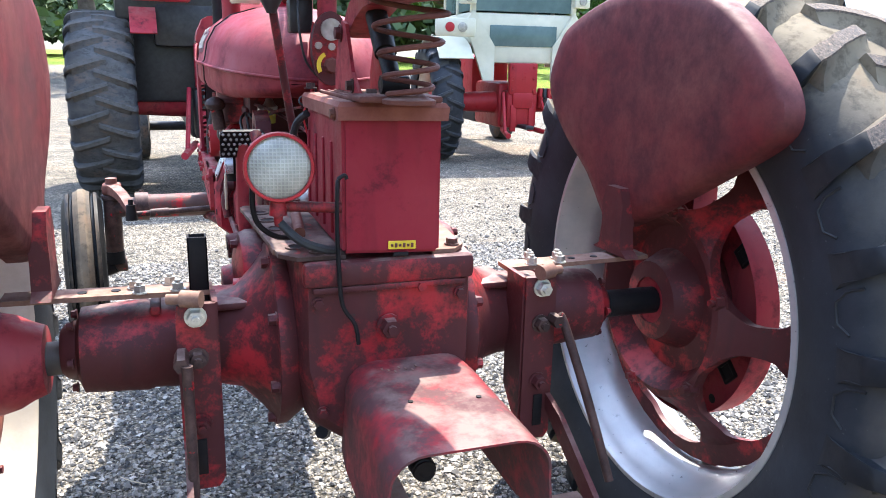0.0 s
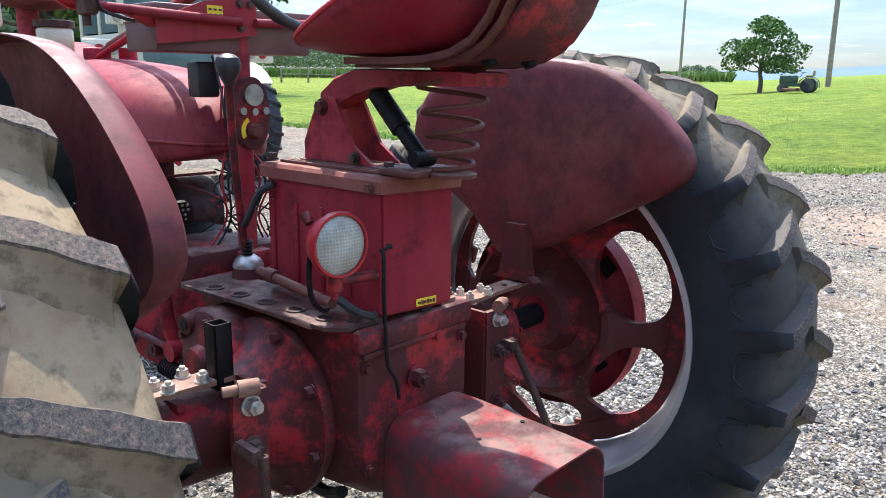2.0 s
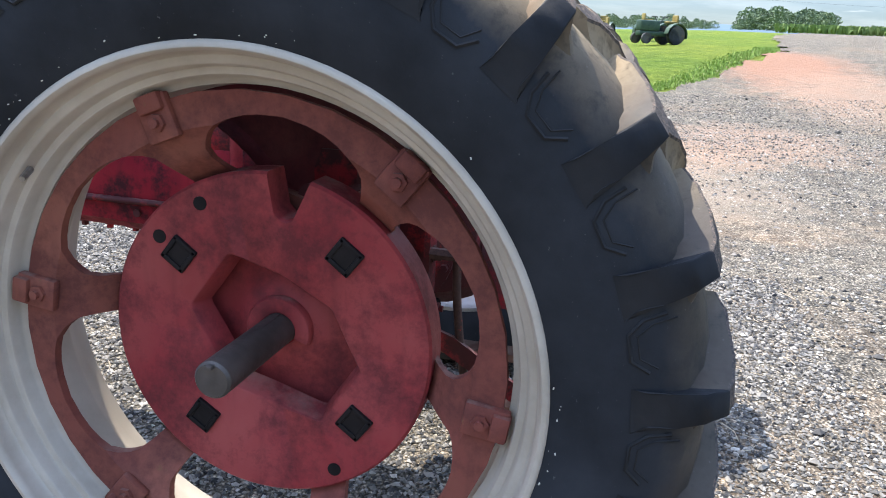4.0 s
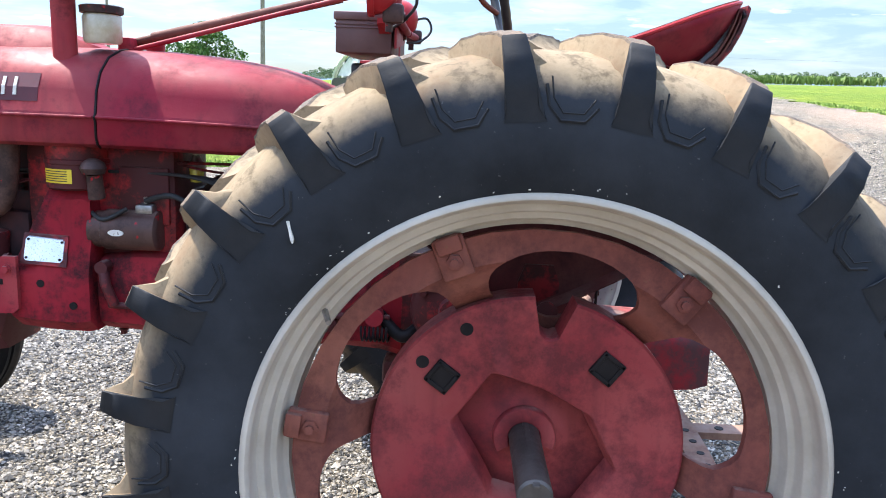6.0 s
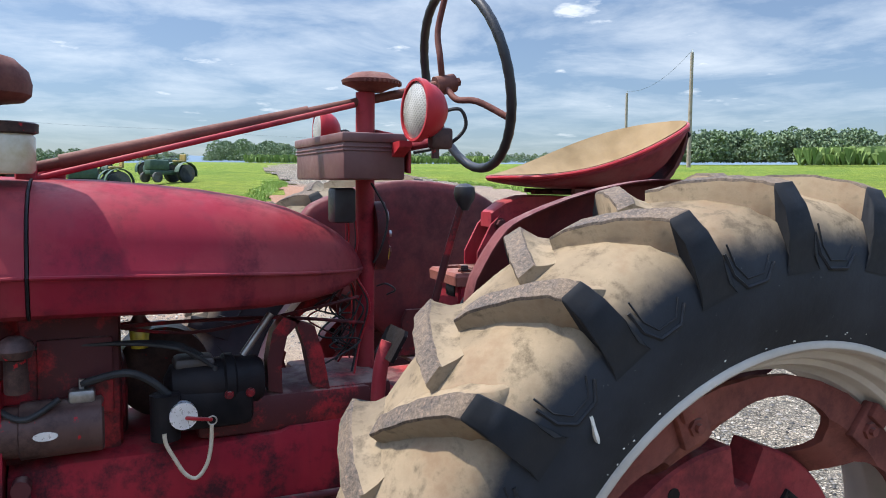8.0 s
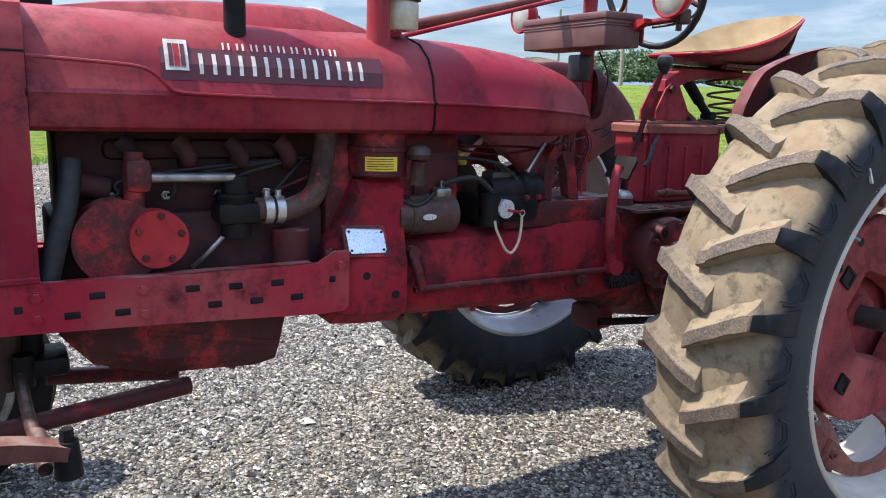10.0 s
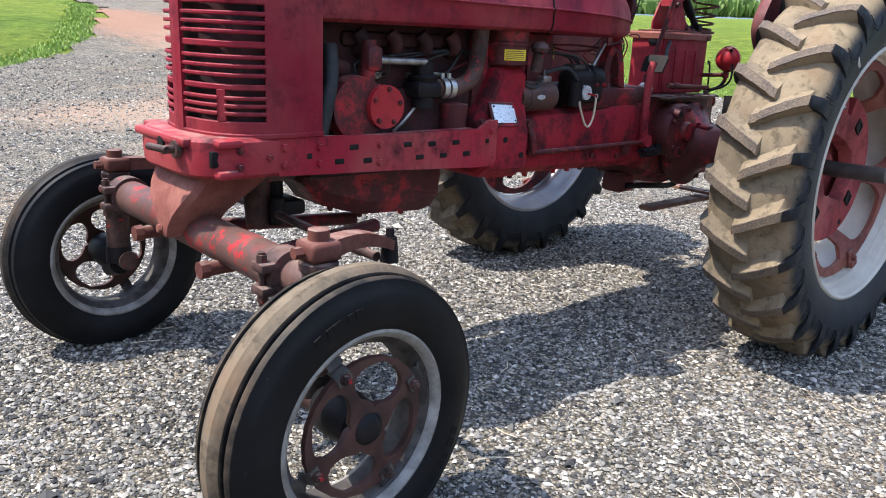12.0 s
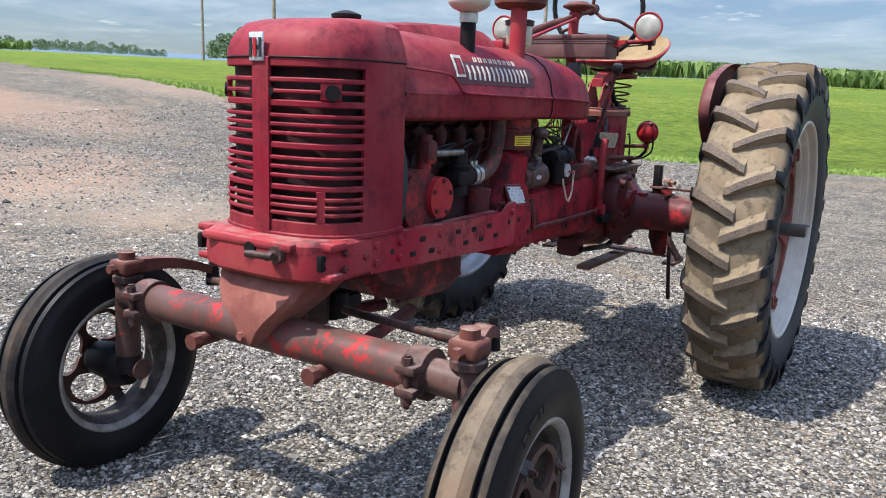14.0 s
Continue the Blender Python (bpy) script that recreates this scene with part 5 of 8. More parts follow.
# pivot bracket that straddles the axle tube
rows = []
for z, hx, y0, y1 in ((0.815, 0.165, 2.18, 2.395), (0.79, 0.162, 2.20, 2.405), (0.755, 0.150, 2.24, 2.425), (0.72, 0.122, 2.27, 2.442), (0.685, 0.085, 2.29, 2.448), (0.65, 0.056, 2.30, 2.45), (0.625, 0.042, 2.31, 2.45), (0.610, 0.02, 2.33, 2.445)):
    b = min(0.02, hx * 0.4)
    rows.append([Vector((x, y, z)) for x, y in ((-hx, y0), (hx, y0), (hx, y1 - b), (hx - b, y1), (-hx + b, y1), (-hx, y1 - b))])
loft(bm, rows)
skew(bm)
brk = P("pivot_bracket", RED_DUSTY, "dusty orange-red axle pivot bracket")
bolt(brk, (0, 2.45, 0.632), (0, 1, 0), 0.013, 0.008, RED_DUSTY)
box(bm, (0, 2.16, 0.79), (0.26, 0.18, 0.05), 0.01)
rod(bm, (0, 2.14, 0.80), (0, 2.14, 0.60), 0.05, 0.035, 20)
P("pivot_post", BROWN_IRON)

rod(bm, (-0.545, 2.350, 0.672), (0.545, 2.350, 0.672), 0.057, n=32)
skew(bm, -0.05)
tube = P("axle_tube", AXLE_PAINT, "brown greasy front axle tube with red paint left in patches")
for s in (-1, 1):
    rod(bm, (s * 0.53, 2.350, 0.672), (s * 0.66, 2.350, 0.670), 0.046, n=28)
    skew(bm, -0.05)
    P("axle_extension", BROWN_IRON)
    # clamp collar with ears and two bolts
    rod(bm, (s * 0.500, 2.350, 0.672), (s * 0.560, 2.350, 0.672), 0.068, n=28)
    for q in (-1, 1):
        box(bm, (s * 0.532, 2.415, 0.672 + q * 0.030), (0.062, 0.055, 0.026), 0.009)
        rod(bm, (s * 0.532, 2.425, 0.672 + q * 0.043), (s * 0.532, 2.425, 0.672 + q * 0.062), 0.015, 0.014, 6)
    rod(bm, (s * 0.532, 2.425, 0.60), (s * 0.532, 2.425, 0.74), 0.009, n=10)
    skew(bm, -0.05)
    P("axle_clamp", BROWN_IRON, "forged axle clamp with bolts")
    # pin for the brace under the tube
    rod(bm, (s * 0.23, 2.33, 0.617), (s * 0.23, 2.435, 0.617), 0.021, n=18)
    rod(bm, (s * 0.23, 2.425, 0.617), (s * 0.23, 2.45, 0.617), 0.027, 0.025, 8)
    box(bm, (s * 0.23, 2.35, 0.650), (0.05, 0.06, 0.05), 0.012)
    skew(bm, -0.05)
    P("brace_pin", RED_RUST)
    # kingpin barrel, knuckle and steering arm
    rod(bm, (s * 0.668, 2.35, 0.45), (s * 0.662, 2.345, 0.72), 0.041, 0.039, 24)
    lathe(bm, [(0.712, 0.042), (0.716, 0.048), (0.735, 0.048), (0.740, 0.040)], 20, "z", origin=(s * 0.66, 2.345, 0))
    skew(bm, -0.05)
    P("kingpin_barrel", BROWN_IRON)
    box(bm, (s * 0.66, 2.345, 0.765), (0.085, 0.085, 0.05), 0.012)
    rod(bm, (s * 0.66, 2.345, 0.74), (s * 0.66, 2.345, 0.815), 0.027, 0.026, 18)
    bolt_y = 2.395
    rod(bm, (s * 0.66, bolt_y, 0.765), (s * 0.66, bolt_y + 0.02, 0.765), 0.016, 0.015, 6)
    rows = []
    for u in range(7):
        t = u / 6
        c = Vector((s * (0.655 - 0.085 * t), 2.31 - 0.26 * t, 0.765 - 0.055 * t + 0.02 * math.sin(t * math.pi)))
        h, w = 0.022 - 0.008 * t, 0.026 - 0.006 * t
        rows.append([c + Vector((x, 0, z)) for x, z in ((-w, -h), (w, -h), (w, h), (-w, h))])
    loft(bm, rows)
    skew(bm, -0.05)
    P("steering_arm", RED_RUST, smooth=50)
    rod(bm, (s * 0.572, 2.06, 0.665), (s * 0.572, 2.06, 0.735), 0.026, 0.02, 16)
    rod(bm, (s * 0.572, 2.06, 0.72), (s * 0.572, 2.06, 0.758), 0.013, 0.012, 6)
    skew(bm, -0.05)
    P("ball_joint", GREASE)
    # lower knuckle towards the hub
    rod(bm, (s * 0.668, 2.35, 0.40), (s * 0.668, 2.35, 0.46), 0.046, 0.044, 24)
    rod(bm, (s * 0.668, 2.35, 0.385), (s * 0.76, 2.352, 0.352), 0.036, 0.034, 20)
    skew(bm, -0.05)
    P("knuckle", GREASE)
    # tie rod from the ball joint to the centre arm
    pipe(bm, [(s * 0.572, 2.085, 0.632), (s * 0.35, 2.10, 0.640), (s * 0.08, 2.11, 0.650)], 0.0135, 10)
    rod(bm, (s * 0.50, 2.085, 0.636), (s * 0.42, 2.092, 0.638), 0.019, n=12)
    P("tie_rod", BROWN_IRON)
    # rear brace of the axle
    rod(bm, (s * 0.24, 2.35, 0.567), (s * 0.06, 1.72, 0.56), 0.021, 0.024, 16)
    P("axle_brace", RED_OILY)
box(bm, (0, 2.06, 0.66), (0.14, 0.12, 0.05), 0.014)
rod(bm, (0, 2.08, 0.60), (0, 2.08, 0.78), 0.03, n=18)
rod(bm, (0.06, 2.10, 0.62), (0.06, 2.10, 0.70), 0.024, n=12)
rod(bm, (-0.06, 2.10, 0.62), (-0.06, 2.10, 0.70), 0.024, n=12)
P("centre_steering_arm", GREASE)

# ---- engine between the rails
rows = []
for y, hx, z0 in ((2.02, 0.10, 0.74), (1.95, 0.12, 0.66), (1.80, 0.125, 0.615), (1.55, 0.125, 0.60), (1.49, 0.12, 0.61), (1.47, 0.11, 0.68)):
    rows.append([Vector((x, y, z)) for x, z in ((-hx * 0.7, z0), (hx * 0.7, z0), (hx, z0 + 0.05), (hx, 0.775), (-hx, 0.775), (-hx, z0 + 0.05))])
loft(bm, rows)
pan = P("oil_pan", RED_OILY, "oily red oil pan with a ribbed side", smooth=30)
box(bm, (-0.118, 1.66, 0.70), (0.02, 0.34, 0.018), 0.004, Matrix.Rotation(radians(12), 3, "X"))
P("pan_rib", RED_OILY, parent=pan)
for y, z in ((1.6, 0.605), (1.78, 0.615), (1.9, 0.65)):
    bolt(pan, (-0.05, y, z), (0, 0, -1), 0.012, 0.015)
box(bm, (0, 1.70, 0.90), (0.28, 0.66, 0.28), 0.015)
box(bm, (0, 1.68, 1.13), (0.23, 0.66, 0.23), 0.02)
P("engine_block", ENGINE, "dark greasy engine block")
for k in range(4):
    box(bm, (-0.105, 1.42 + k * 0.13, 1.12), (0.02, 0.10, 0.07), 0.01)
    P("block_panel", RED_OILY)
# governor housing and gear cover
lathe(bm, [(-0.06, 0.03), (-0.06, 0.098), (0.0, 0.10), (0.06, 0.09)], 28, "x", origin=(-0.155, 1.895, 0.985))
P("governor_housing", RED_OILY)
slab(bm, [Vector((-0.210, 1.815 - 0.073 * math.cos(t) * (1 if math.cos(t) > 0 else 0.80), 0.990 + 0.068 * math.sin(t))) for t in [2 * math.pi * k / 24 for k in range(24)]], (0.05, 0, 0))
gov = P("governor_cover", RED_BRIGHT, "bright red governor cover plate", smooth=30)
for t in range(5):
    a = 2 * math.pi * t / 5 + 0.4
    bolt(gov, (-0.235, 1.808 + 0.050 * math.cos(a), 0.990 + 0.055 * math.sin(a)), (-1, 0, 0), 0.007, 0.005, RED_OILY)
rod(bm, (-0.19, 1.855, 1.05), (-0.19, 1.850, 1.19), 0.024, 0.022, 14)
box(bm, (-0.195, 1.845, 1.135), (0.055, 0.060, 0.080), 0.018)
P("governor_neck", RED_OILY)
rod(bm, (-0.195, 1.82, 1.130), (-0.185, 1.62, 1.125), 0.012, n=12)
P("control_rod", STEEL)
def shift(b, d=(-0.037, 0.028, 0.027)):
    for v in b.verts:
        v.co += Vector(d)


# carburettor, elbow hose and its clamps
box(bm, (-0.13, 1.585, 1.01), (0.09, 0.11, 0.06), 0.02)
rod(bm, (-0.13, 1.585, 0.95), (-0.13, 1.585, 1.10), 0.038, 0.032, 18)
lathe(bm, [(1.035, 0.045), (1.05, 0.052), (1.058, 0.045)], 18, "z", origin=(-0.13, 1.585, 0))
shift(bm)
P("carburettor", GREASE)
pipe(bm, [(-0.13, 1.56, 1.02), (-0.135, 1.50, 1.012), (-0.14, 1.44, 1.015), (-0.15, 1.385, 1.05), (-0.155, 1.365, 1.12), (-0.155, 1.355, 1.22)], 0.029, 14)
shift(bm)
P("air_pipe", BROWN_IRON, "greasy curved intake pipe")
for y in (1.507, 1.477):
    lathe(bm, [(-0.011, 0.0325), (-0.011, 0.036), (0.011, 0.036), (0.011, 0.0325)], 24, "y", origin=(-0.136, y, 1.0125), closed=True)
    rod(bm, (-0.136, y, 1.047), (-0.136, y, 1.062), 0.008, n=8)
    shift(bm)
    P("hose_clamp", ZINC, "bright steel hose clamp")
# manifold runners, plugs, filter and coil along the block
for k in range(4):
    y = 1.47 + 0.125 * k
    pipe(bm, [(-0.095, y, 1.155), (-0.150, y, 1.165), (-0.165, y + 0.01, 1.19), (-0.16, y + 0.03, 1.215)], 0.022, 12)
    P("manifold_runner", ENGINE)
    rod(bm, (-0.10, y + 0.05, 1.075), (-0.128, y + 0.05, 1.08), 0.013, 0.011, 6)
    rod(bm, (-0.128, y + 0.05, 1.08), (-0.150, y + 0.05, 1.083), 0.007, 0.006, 10)
    P("spark_plug", STEEL if k % 2 else CREAM)
    pipe(bm, [(-0.150, y + 0.05, 1.083), (-0.168, y + 0.04, 1.09), (-0.165, y, 1.13), (-0.14, 1.42, 1.17)], 0.0042, 7)
    P("plug_wire", RUBBER_HOSE)
    bolt(tractor, (-0.118, y - 0.02, 0.99), (-1, 0, 0), 0.011, 0.010, RED_OILY)
lathe(bm, [(0.83, 0.03), (0.835, 0.046), (0.93, 0.048), (0.94, 0.05), (0.955, 0.05), (0.96, 0.02)], 26, "z", origin=(-0.165, 1.47, 0.03))
P("oil_filter", RED_OILY, "oily red filter canister")
rod(bm, (-0.135, 1.90, 1.10), (-0.135, 1.99, 1.12), 0.028, n=18)
P("water_neck", ENGINE)
lathe(bm, [(1.93, 0.03), (1.93, 0.075), (1.94, 0.068), (1.95, 0.075), (1.95, 0.03)], 30, "y", origin=(-0.03, 0, 1.13))
P("fan_pulley", GREASE)
rows = []
for k in range(33):
    t = 2 * math.pi * k / 32
    rows.append([Vector((-0.03 + (0.072 + e) * math.cos(t), 1.94 + q, (1.13 if math.sin(t) > 0 else 0.86) + (0.072 + e) * math.sin(t))) for q, e in ((-0.008, 0), (0.008, 0), (0.008, 0.008), (-0.008, 0.008))])
loft(bm, rows)
P("fan_belt", RUBBER_HOSE)
pipe(bm, [(-0.15, 1.72, 0.90), (-0.165, 1.68, 0.94), (-0.16, 1.62, 1.0)], 0.006, 8)
P("oil_line", STEEL)
# fan belt side and lower hoses behind the shell
pipe(bm, [(-0.215, 2.045, 0.90), (-0.215, 2.02, 1.0), (-0.20, 1.995, 1.08), (-0.17, 1.98, 1.17)], 0.024, 12)
P("radiator_hose", RUBBER_HOSE)
box(bm, (-0.04, 1.70, 1.19), (0.19, 0.42, 0.05), 0.02)
P("manifold", ENGINE)

# air cleaner canister with its yellow label
lathe(bm, [(1.115, 0.02), (1.115, 0.074), (1.122, 0.084), (1.185, 0.085), (1.188, 0.088), (1.198, 0.088), (1.201, 0.084), (1.240, 0.084)], 32, "z", origin=(-0.145, 1.215, 0))
can = P("air_cleaner", RED_OILY, "red air cleaner canister")
rows = []
for a in range(7):
    t = math.pi + radians(-46 + a * 10.0)
    rows.append([Vector((-0.145 + 0.0862 * math.cos(t), 1.215 + 0.0862 * math.sin(t), z)) for z in (1.136, 1.174)] + [Vector((-0.145 + 0.0872 * math.cos(t), 1.215 + 0.0872 * math.sin(t), z)) for z in (1.174, 1.136)])
loft(bm, rows)
lab = P("label_plate", YELLOW, "yellow instruction label", parent=can)
for k in range(5):
    bmx = new_bm()
    z = 1.167 - k * 0.0065
    rr = []
    for a in range(6):
        t = math.pi + radians(-42 + a * 9.6)
        rr.append([Vector((-0.145 + q * math.cos(t), 1.215 + q * math.sin(t), zz)) for q, zz in ((0.0868, z), (0.0868, z + 0.0022), (0.0879, z + 0.0022), (0.0879, z))])
    loft(bmx, rr)
    part("text_bar", bmx, BLACK, lab, smooth=0)

# bell housing, clutch housing and transmission
rows = []
for y, hx, z0, z1 in ((1.383, 0.242, 0.740, 0.93), (1.372, 0.247, 0.724, 0.95), (1.29, 0.248, 0.715, 1.11), (1.185, 0.246, 0.712, 1.122), (1.160, 0.235, 0.715, 1.115)):
    up = 0.205
    zm = min(0.99, z1 - 0.045)
    rows.append([Vector((x, y, z)) for x, z in ((-hx * 0.8, z0), (hx * 0.8, z0), (hx, z0 + 0.04), (hx, 0.885), (up, zm), (up, z1 - 0.03), (up * 0.85, z1), (-up * 0.85, z1), (-up, z1 - 0.03), (-up, zm), (-hx, 0.885), (-hx, z0 + 0.04))])
loft(bm, rows)
bell = P("bell_housing", TUBE_RED, "red cast bell housing", smooth=30)
def lean(y, z, o):
    """Point on the sloping shoulder of the bell housing, o proud of it."""
    return (-0.2265 - (0.937 - z) * 0.41 - o, y, z)


slab(bm, [lean(y, z, 0.0075) for y, z in ((1.335, 0.930), (1.337, 0.978), (1.332, 0.985), (1.234, 0.978), (1.229, 0.972), (1.227, 0.926), (1.233, 0.920), (1.329, 0.923))], (0.0045, 0, 0.0018))
idp = P("data_plate", ALU, "worn aluminium data plate", parent=bell, smooth=20)
slab(bm, [lean(y, z, 0.003) for y, z in ((1.346, 0.915), (1.346, 0.992), (1.222, 0.987), (1.216, 0.908))], (0.006, 0, 0.0025))
P("plate_backing", RED_OILY, parent=bell, smooth=20)
for y, z in ((1.329, 0.978), (1.235, 0.972), (1.328, 0.930), (1.235, 0.927)):
    rod(bm, lean(y, z, 0.009), lean(y, z, 0.0125), 0.0035, n=8)
    P("rivet", GREASE, parent=idp)
for y, z in ((1.288, 0.860), (1.20, 0.80)):
    rod(bm, (-0.235, y, z), (-0.2495, y, z), 0.011, n=14)
    P("bolt_hole", GREASE, parent=bell)
for z in (0.90, 0.925):
    bolt(bell, (-0.225, 1.382, z), (0, 1, 0), 0.010, 0.012)

rows = []
for y, hx, z0, z1 in ((1.156, 0.192, 0.712, 0.93), (1.05, 0.195, 0.707, 0.945), (0.80, 0.195, 0.702, 0.945), (0.79, 0.198, 0.70, 0.948), (0.62, 0.198, 0.698, 0.955), (0.60, 0.198, 0.69, 0.965), (0.45, 0.195, 0.69, 0.97), (0.36, 0.18, 0.68, 0.975), (0.30, 0.17, 0.66, 0.98)):
    rows.append([Vector((x, y, z)) for x, z in ((-hx * 0.75, z0), (hx * 0.75, z0), (hx * 0.97, z0 + 0.03), (hx, z0 + 0.10), (hx, z1 - 0.06), (hx * 0.9, z1 - 0.015), (hx * 0.7, z1), (-hx * 0.7, z1), (-hx * 0.9, z1 - 0.015), (-hx, z1 - 0.06), (-hx, z0 + 0.10), (-hx * 0.97, z0 + 0.03))])
loft(bm, rows)
clu = P("clutch_housing", TUBE_RED, "red cast clutch housing streaked with oil", smooth=30)
rod(bm, (-0.206, 1.12, 0.795), (-0.206, 0.33, 0.795), 0.009, n=10)
P("brake_rod", RED_OILY)
pipe(bm, [(-0.205, 1.13, 0.90), (-0.222, 1.12, 0.86), (-0.215, 1.10, 0.80)], 0.014, 10)
rod(bm, (-0.19, 1.13, 0.905), (-0.225, 1.13, 0.905), 0.018, n=12)
P("clutch_lever", RED_OILY)
for y, z in ((0.96, 0.812 - 0.02), (0.55, 0.745), (0.72, 0.76)):
    rod(bm, (-0.19, y, z), (-0.202, y, z), 0.012, 0.011, 12)
    P("plug", RED_OILY, parent=clu)
rod(bm, (-0.19, 0.50, 0.77), (-0.212, 0.50, 0.77), 0.026, 0.022, 18)
rod(bm, (-0.212, 0.50, 0.77), (-0.216, 0.50, 0.77), 0.012, n=12)
P("cover_boss", RED_OILY, parent=clu)
for k in range(9):
    bolt(clu, (-0.12, 1.12 - k * 0.085, 0.70), (0, 0, -1), 0.011, 0.012)
# starter and generator group on the left side
lathe(bm, [(-0.095, 0.03), (-0.095, 0.050), (-0.09, 0.056), (0.055, 0.057), (0.058, 0.052), (0.075, 0.052), (0.095, 0.05), (0.095, 0.02)], 30, "y", origin=(-0.165, 1.075, 1.005))
gen = P("starter_motor", BROWN_IRON, "greasy brown starter motor")
rod(bm, (-0.2205, 1.085, 1.005), (-0.2235, 1.085, 1.005), 0.022, n=20)
for v in bm.verts:
    v.co.z = 1.005 + (v.co.z - 1.005) * 0.4
P("oval_plate", ALU, parent=gen)
box(bm, (-0.17, 1.02, 1.066), (0.04, 0.05, 0.03), 0.008)
rod(bm, (-0.17, 1.02, 1.07), (-0.17, 1.02, 1.10), 0.006, n=8)
P("starter_switch", STEEL, parent=gen)
pipe(bm, [(-0.17, 1.02, 1.09), (-0.20, 0.93, 1.11), (-0.20, 0.86, 1.06), (-0.19, 0.83, 0.99)], 0.008, 8)
pipe(bm, [(-0.19, 1.17, 1.06), (-0.215, 1.12, 1.04), (-0.20, 1.06, 1.07)], 0.006, 8)
P("starter_cable", RUBBER_HOSE)
rod(bm, (-0.225, 1.13, 1.10), (-0.235, 1.13, 1.165), 0.022, 0.02, 14)
lathe(bm, [(1.155, 0.028), (1.17, 0.034), (1.185, 0.028), (1.195, 0.012)], 18, "z", origin=(-0.238, 1.13, 0.012))
P("breather", BROWN_IRON)
# magneto / distributor and belt pulley housing, black
lathe(bm, [(0.655, 0.02), (0.655, 0.044), (0.668, 0.054), (0.715, 0.056), (0.72, 0.062), (0.738, 0.062), (0.743, 0.055), (0.825, 0.053), (0.848, 0.046), (0.862, 0.02)], 28, "y", origin=(-0.14, 0, 1.060))
box(bm, (-0.14, 0.765, 1.015), (0.115, 0.17, 0.09), 0.02)
mag = P("magneto", GREASE, "black greasy magneto")
box(bm, (-0.135, 0.800, 1.108), (0.07, 0.085, 0.03), 0.012)
P("magneto_coil", SHAFT, "dusty grey magneto coil", parent=mag)
for y in (0.735, 0.69):
    bolt(mag, (-0.198, y, 1.045), (-1, 0, 0), 0.008, 0.006)
# bowed red leg under the tank and its pale stay
rows = []
for y, z, w in ((0.628, 1.030, 0.013), (0.630, 1.100, 0.013), (0.618, 1.160, 0.014), (0.590, 1.192, 0.016), (0.560, 1.180, 0.018), (0.540, 1.120, 0.017), (0.523, 1.030, 0.017)):
    rows.append([Vector((x, y + e * w * 1.2, z + e * w * 0.35)) for x, e in ((-0.165, -1), (-0.125, -1), (-0.125, 1), (-0.165, 1))])
loft(bm, rows)
P("tank_leg", RED_OILY, "bowed red tank support leg")
rod(bm, (-0.14, 0.695, 1.115), (-0.14, 0.632, 1.205), 0.0085, n=10)
P("tank_stay", STEEL)
for k in range(4):
    rod(bm, (-0.175 + 0.02 * k, 0.76 + 0.03 * (k % 2), 1.08), (-0.175 + 0.02 * k, 0.76 + 0.03 * (k % 2), 1.105), 0.009, 0.007, 10)
    P("plug_tower", BLACK, parent=mag)
    pipe(bm, [(-0.175 + 0.02 * k, 0.76 + 0.03 * (k % 2), 1.10), (-0.18 + 0.02 * k, 0.84, 1.15), (-0.15, 1.0 + 0.03 * k, 1.165), (-0.11, 1.30 + 0.12 * k, 1.15)], 0.0045, 7)
    P("plug_lead", RUBBER_HOSE, parent=mag)
rod(bm, (-0.20, 0.865, 0.965), (-0.20, 0.865, 1.06), 0.03, 0.03, 16)
P("condenser", GREASE)
box(bm, (-0.05, 0.60, 0.985), (0.25, 0.40, 0.09), 0.02)
P("rear_support", RED_OILY)
box(bm, (-0.008, 1.156, 1.08), (0.275, 0.425, 0.31), 0.02)
box(bm, (-0.148, 1.03, 1.10), (0.014, 0.14, 0.16), 0.005)
P("engine_rear_plate", RED_OILY)
box(bm, (0.02, 0.98, 1.02), (0.16, 0.10, 0.18), 0.02)
P("valve_tower", RED_OILY)
lathe(bm, [(-0.05, 0.03), (-0.05, 0.095), (-0.042, 0.108), (0.06, 0.108), (0.066, 0.095), (0.066, 0.03)], 34, "x", origin=(0.105, 0.845, 1.045))
P("belt_pulley", BROWN_IRON, "dark belt pulley on the far side")
box(bm, (-0.02, 0.445, 0.995), (0.29, 0.19, 0.075), 0.012)
P("gear_cover", RED_OILY)
box(bm, (0.01, 0.72, 0.985), (0.20, 0.26, 0.10), 0.02)
P("magneto_bracket", GREASE)
# battery switch with red key and tether cord
lathe(bm, [(-0.012, 0.022), (-0.012, 0.028), (0.012, 0.028), (0.012, 0.02)], 20, "x", origin=(-0.222, 0.832, 1.018))
P("battery_switch", ALU)
box(bm, (-0.235, 0.802, 1.010), (0.008, 0.055, 0.008), 0.003, Matrix.Rotation(radians(10), 3, "X"))
P("switch_key", RED_BRIGHT)
pipe(bm, [(-0.236, 0.776 + 0.009 * math.cos(t), 1.004 + 0.009 * math.sin(t)) for t in [k * 0.7 for k in range(10)]], 0.0016, 6)
P("key_ring", ZINC)
pipe(bm, [(-0.236, 0.777, 0.995), (-0.236, 0.779, 0.952), (-0.236, 0.788, 0.912), (-0.235, 0.808, 0.886), (-0.234, 0.830, 0.896), (-0.233, 0.850, 0.930), (-0.232, 0.866, 0.962), (-0.23, 0.870, 0.985)], 0.0042, 8)
P("tether_cord", CHAINRUBBER, "worn pale tether cord")
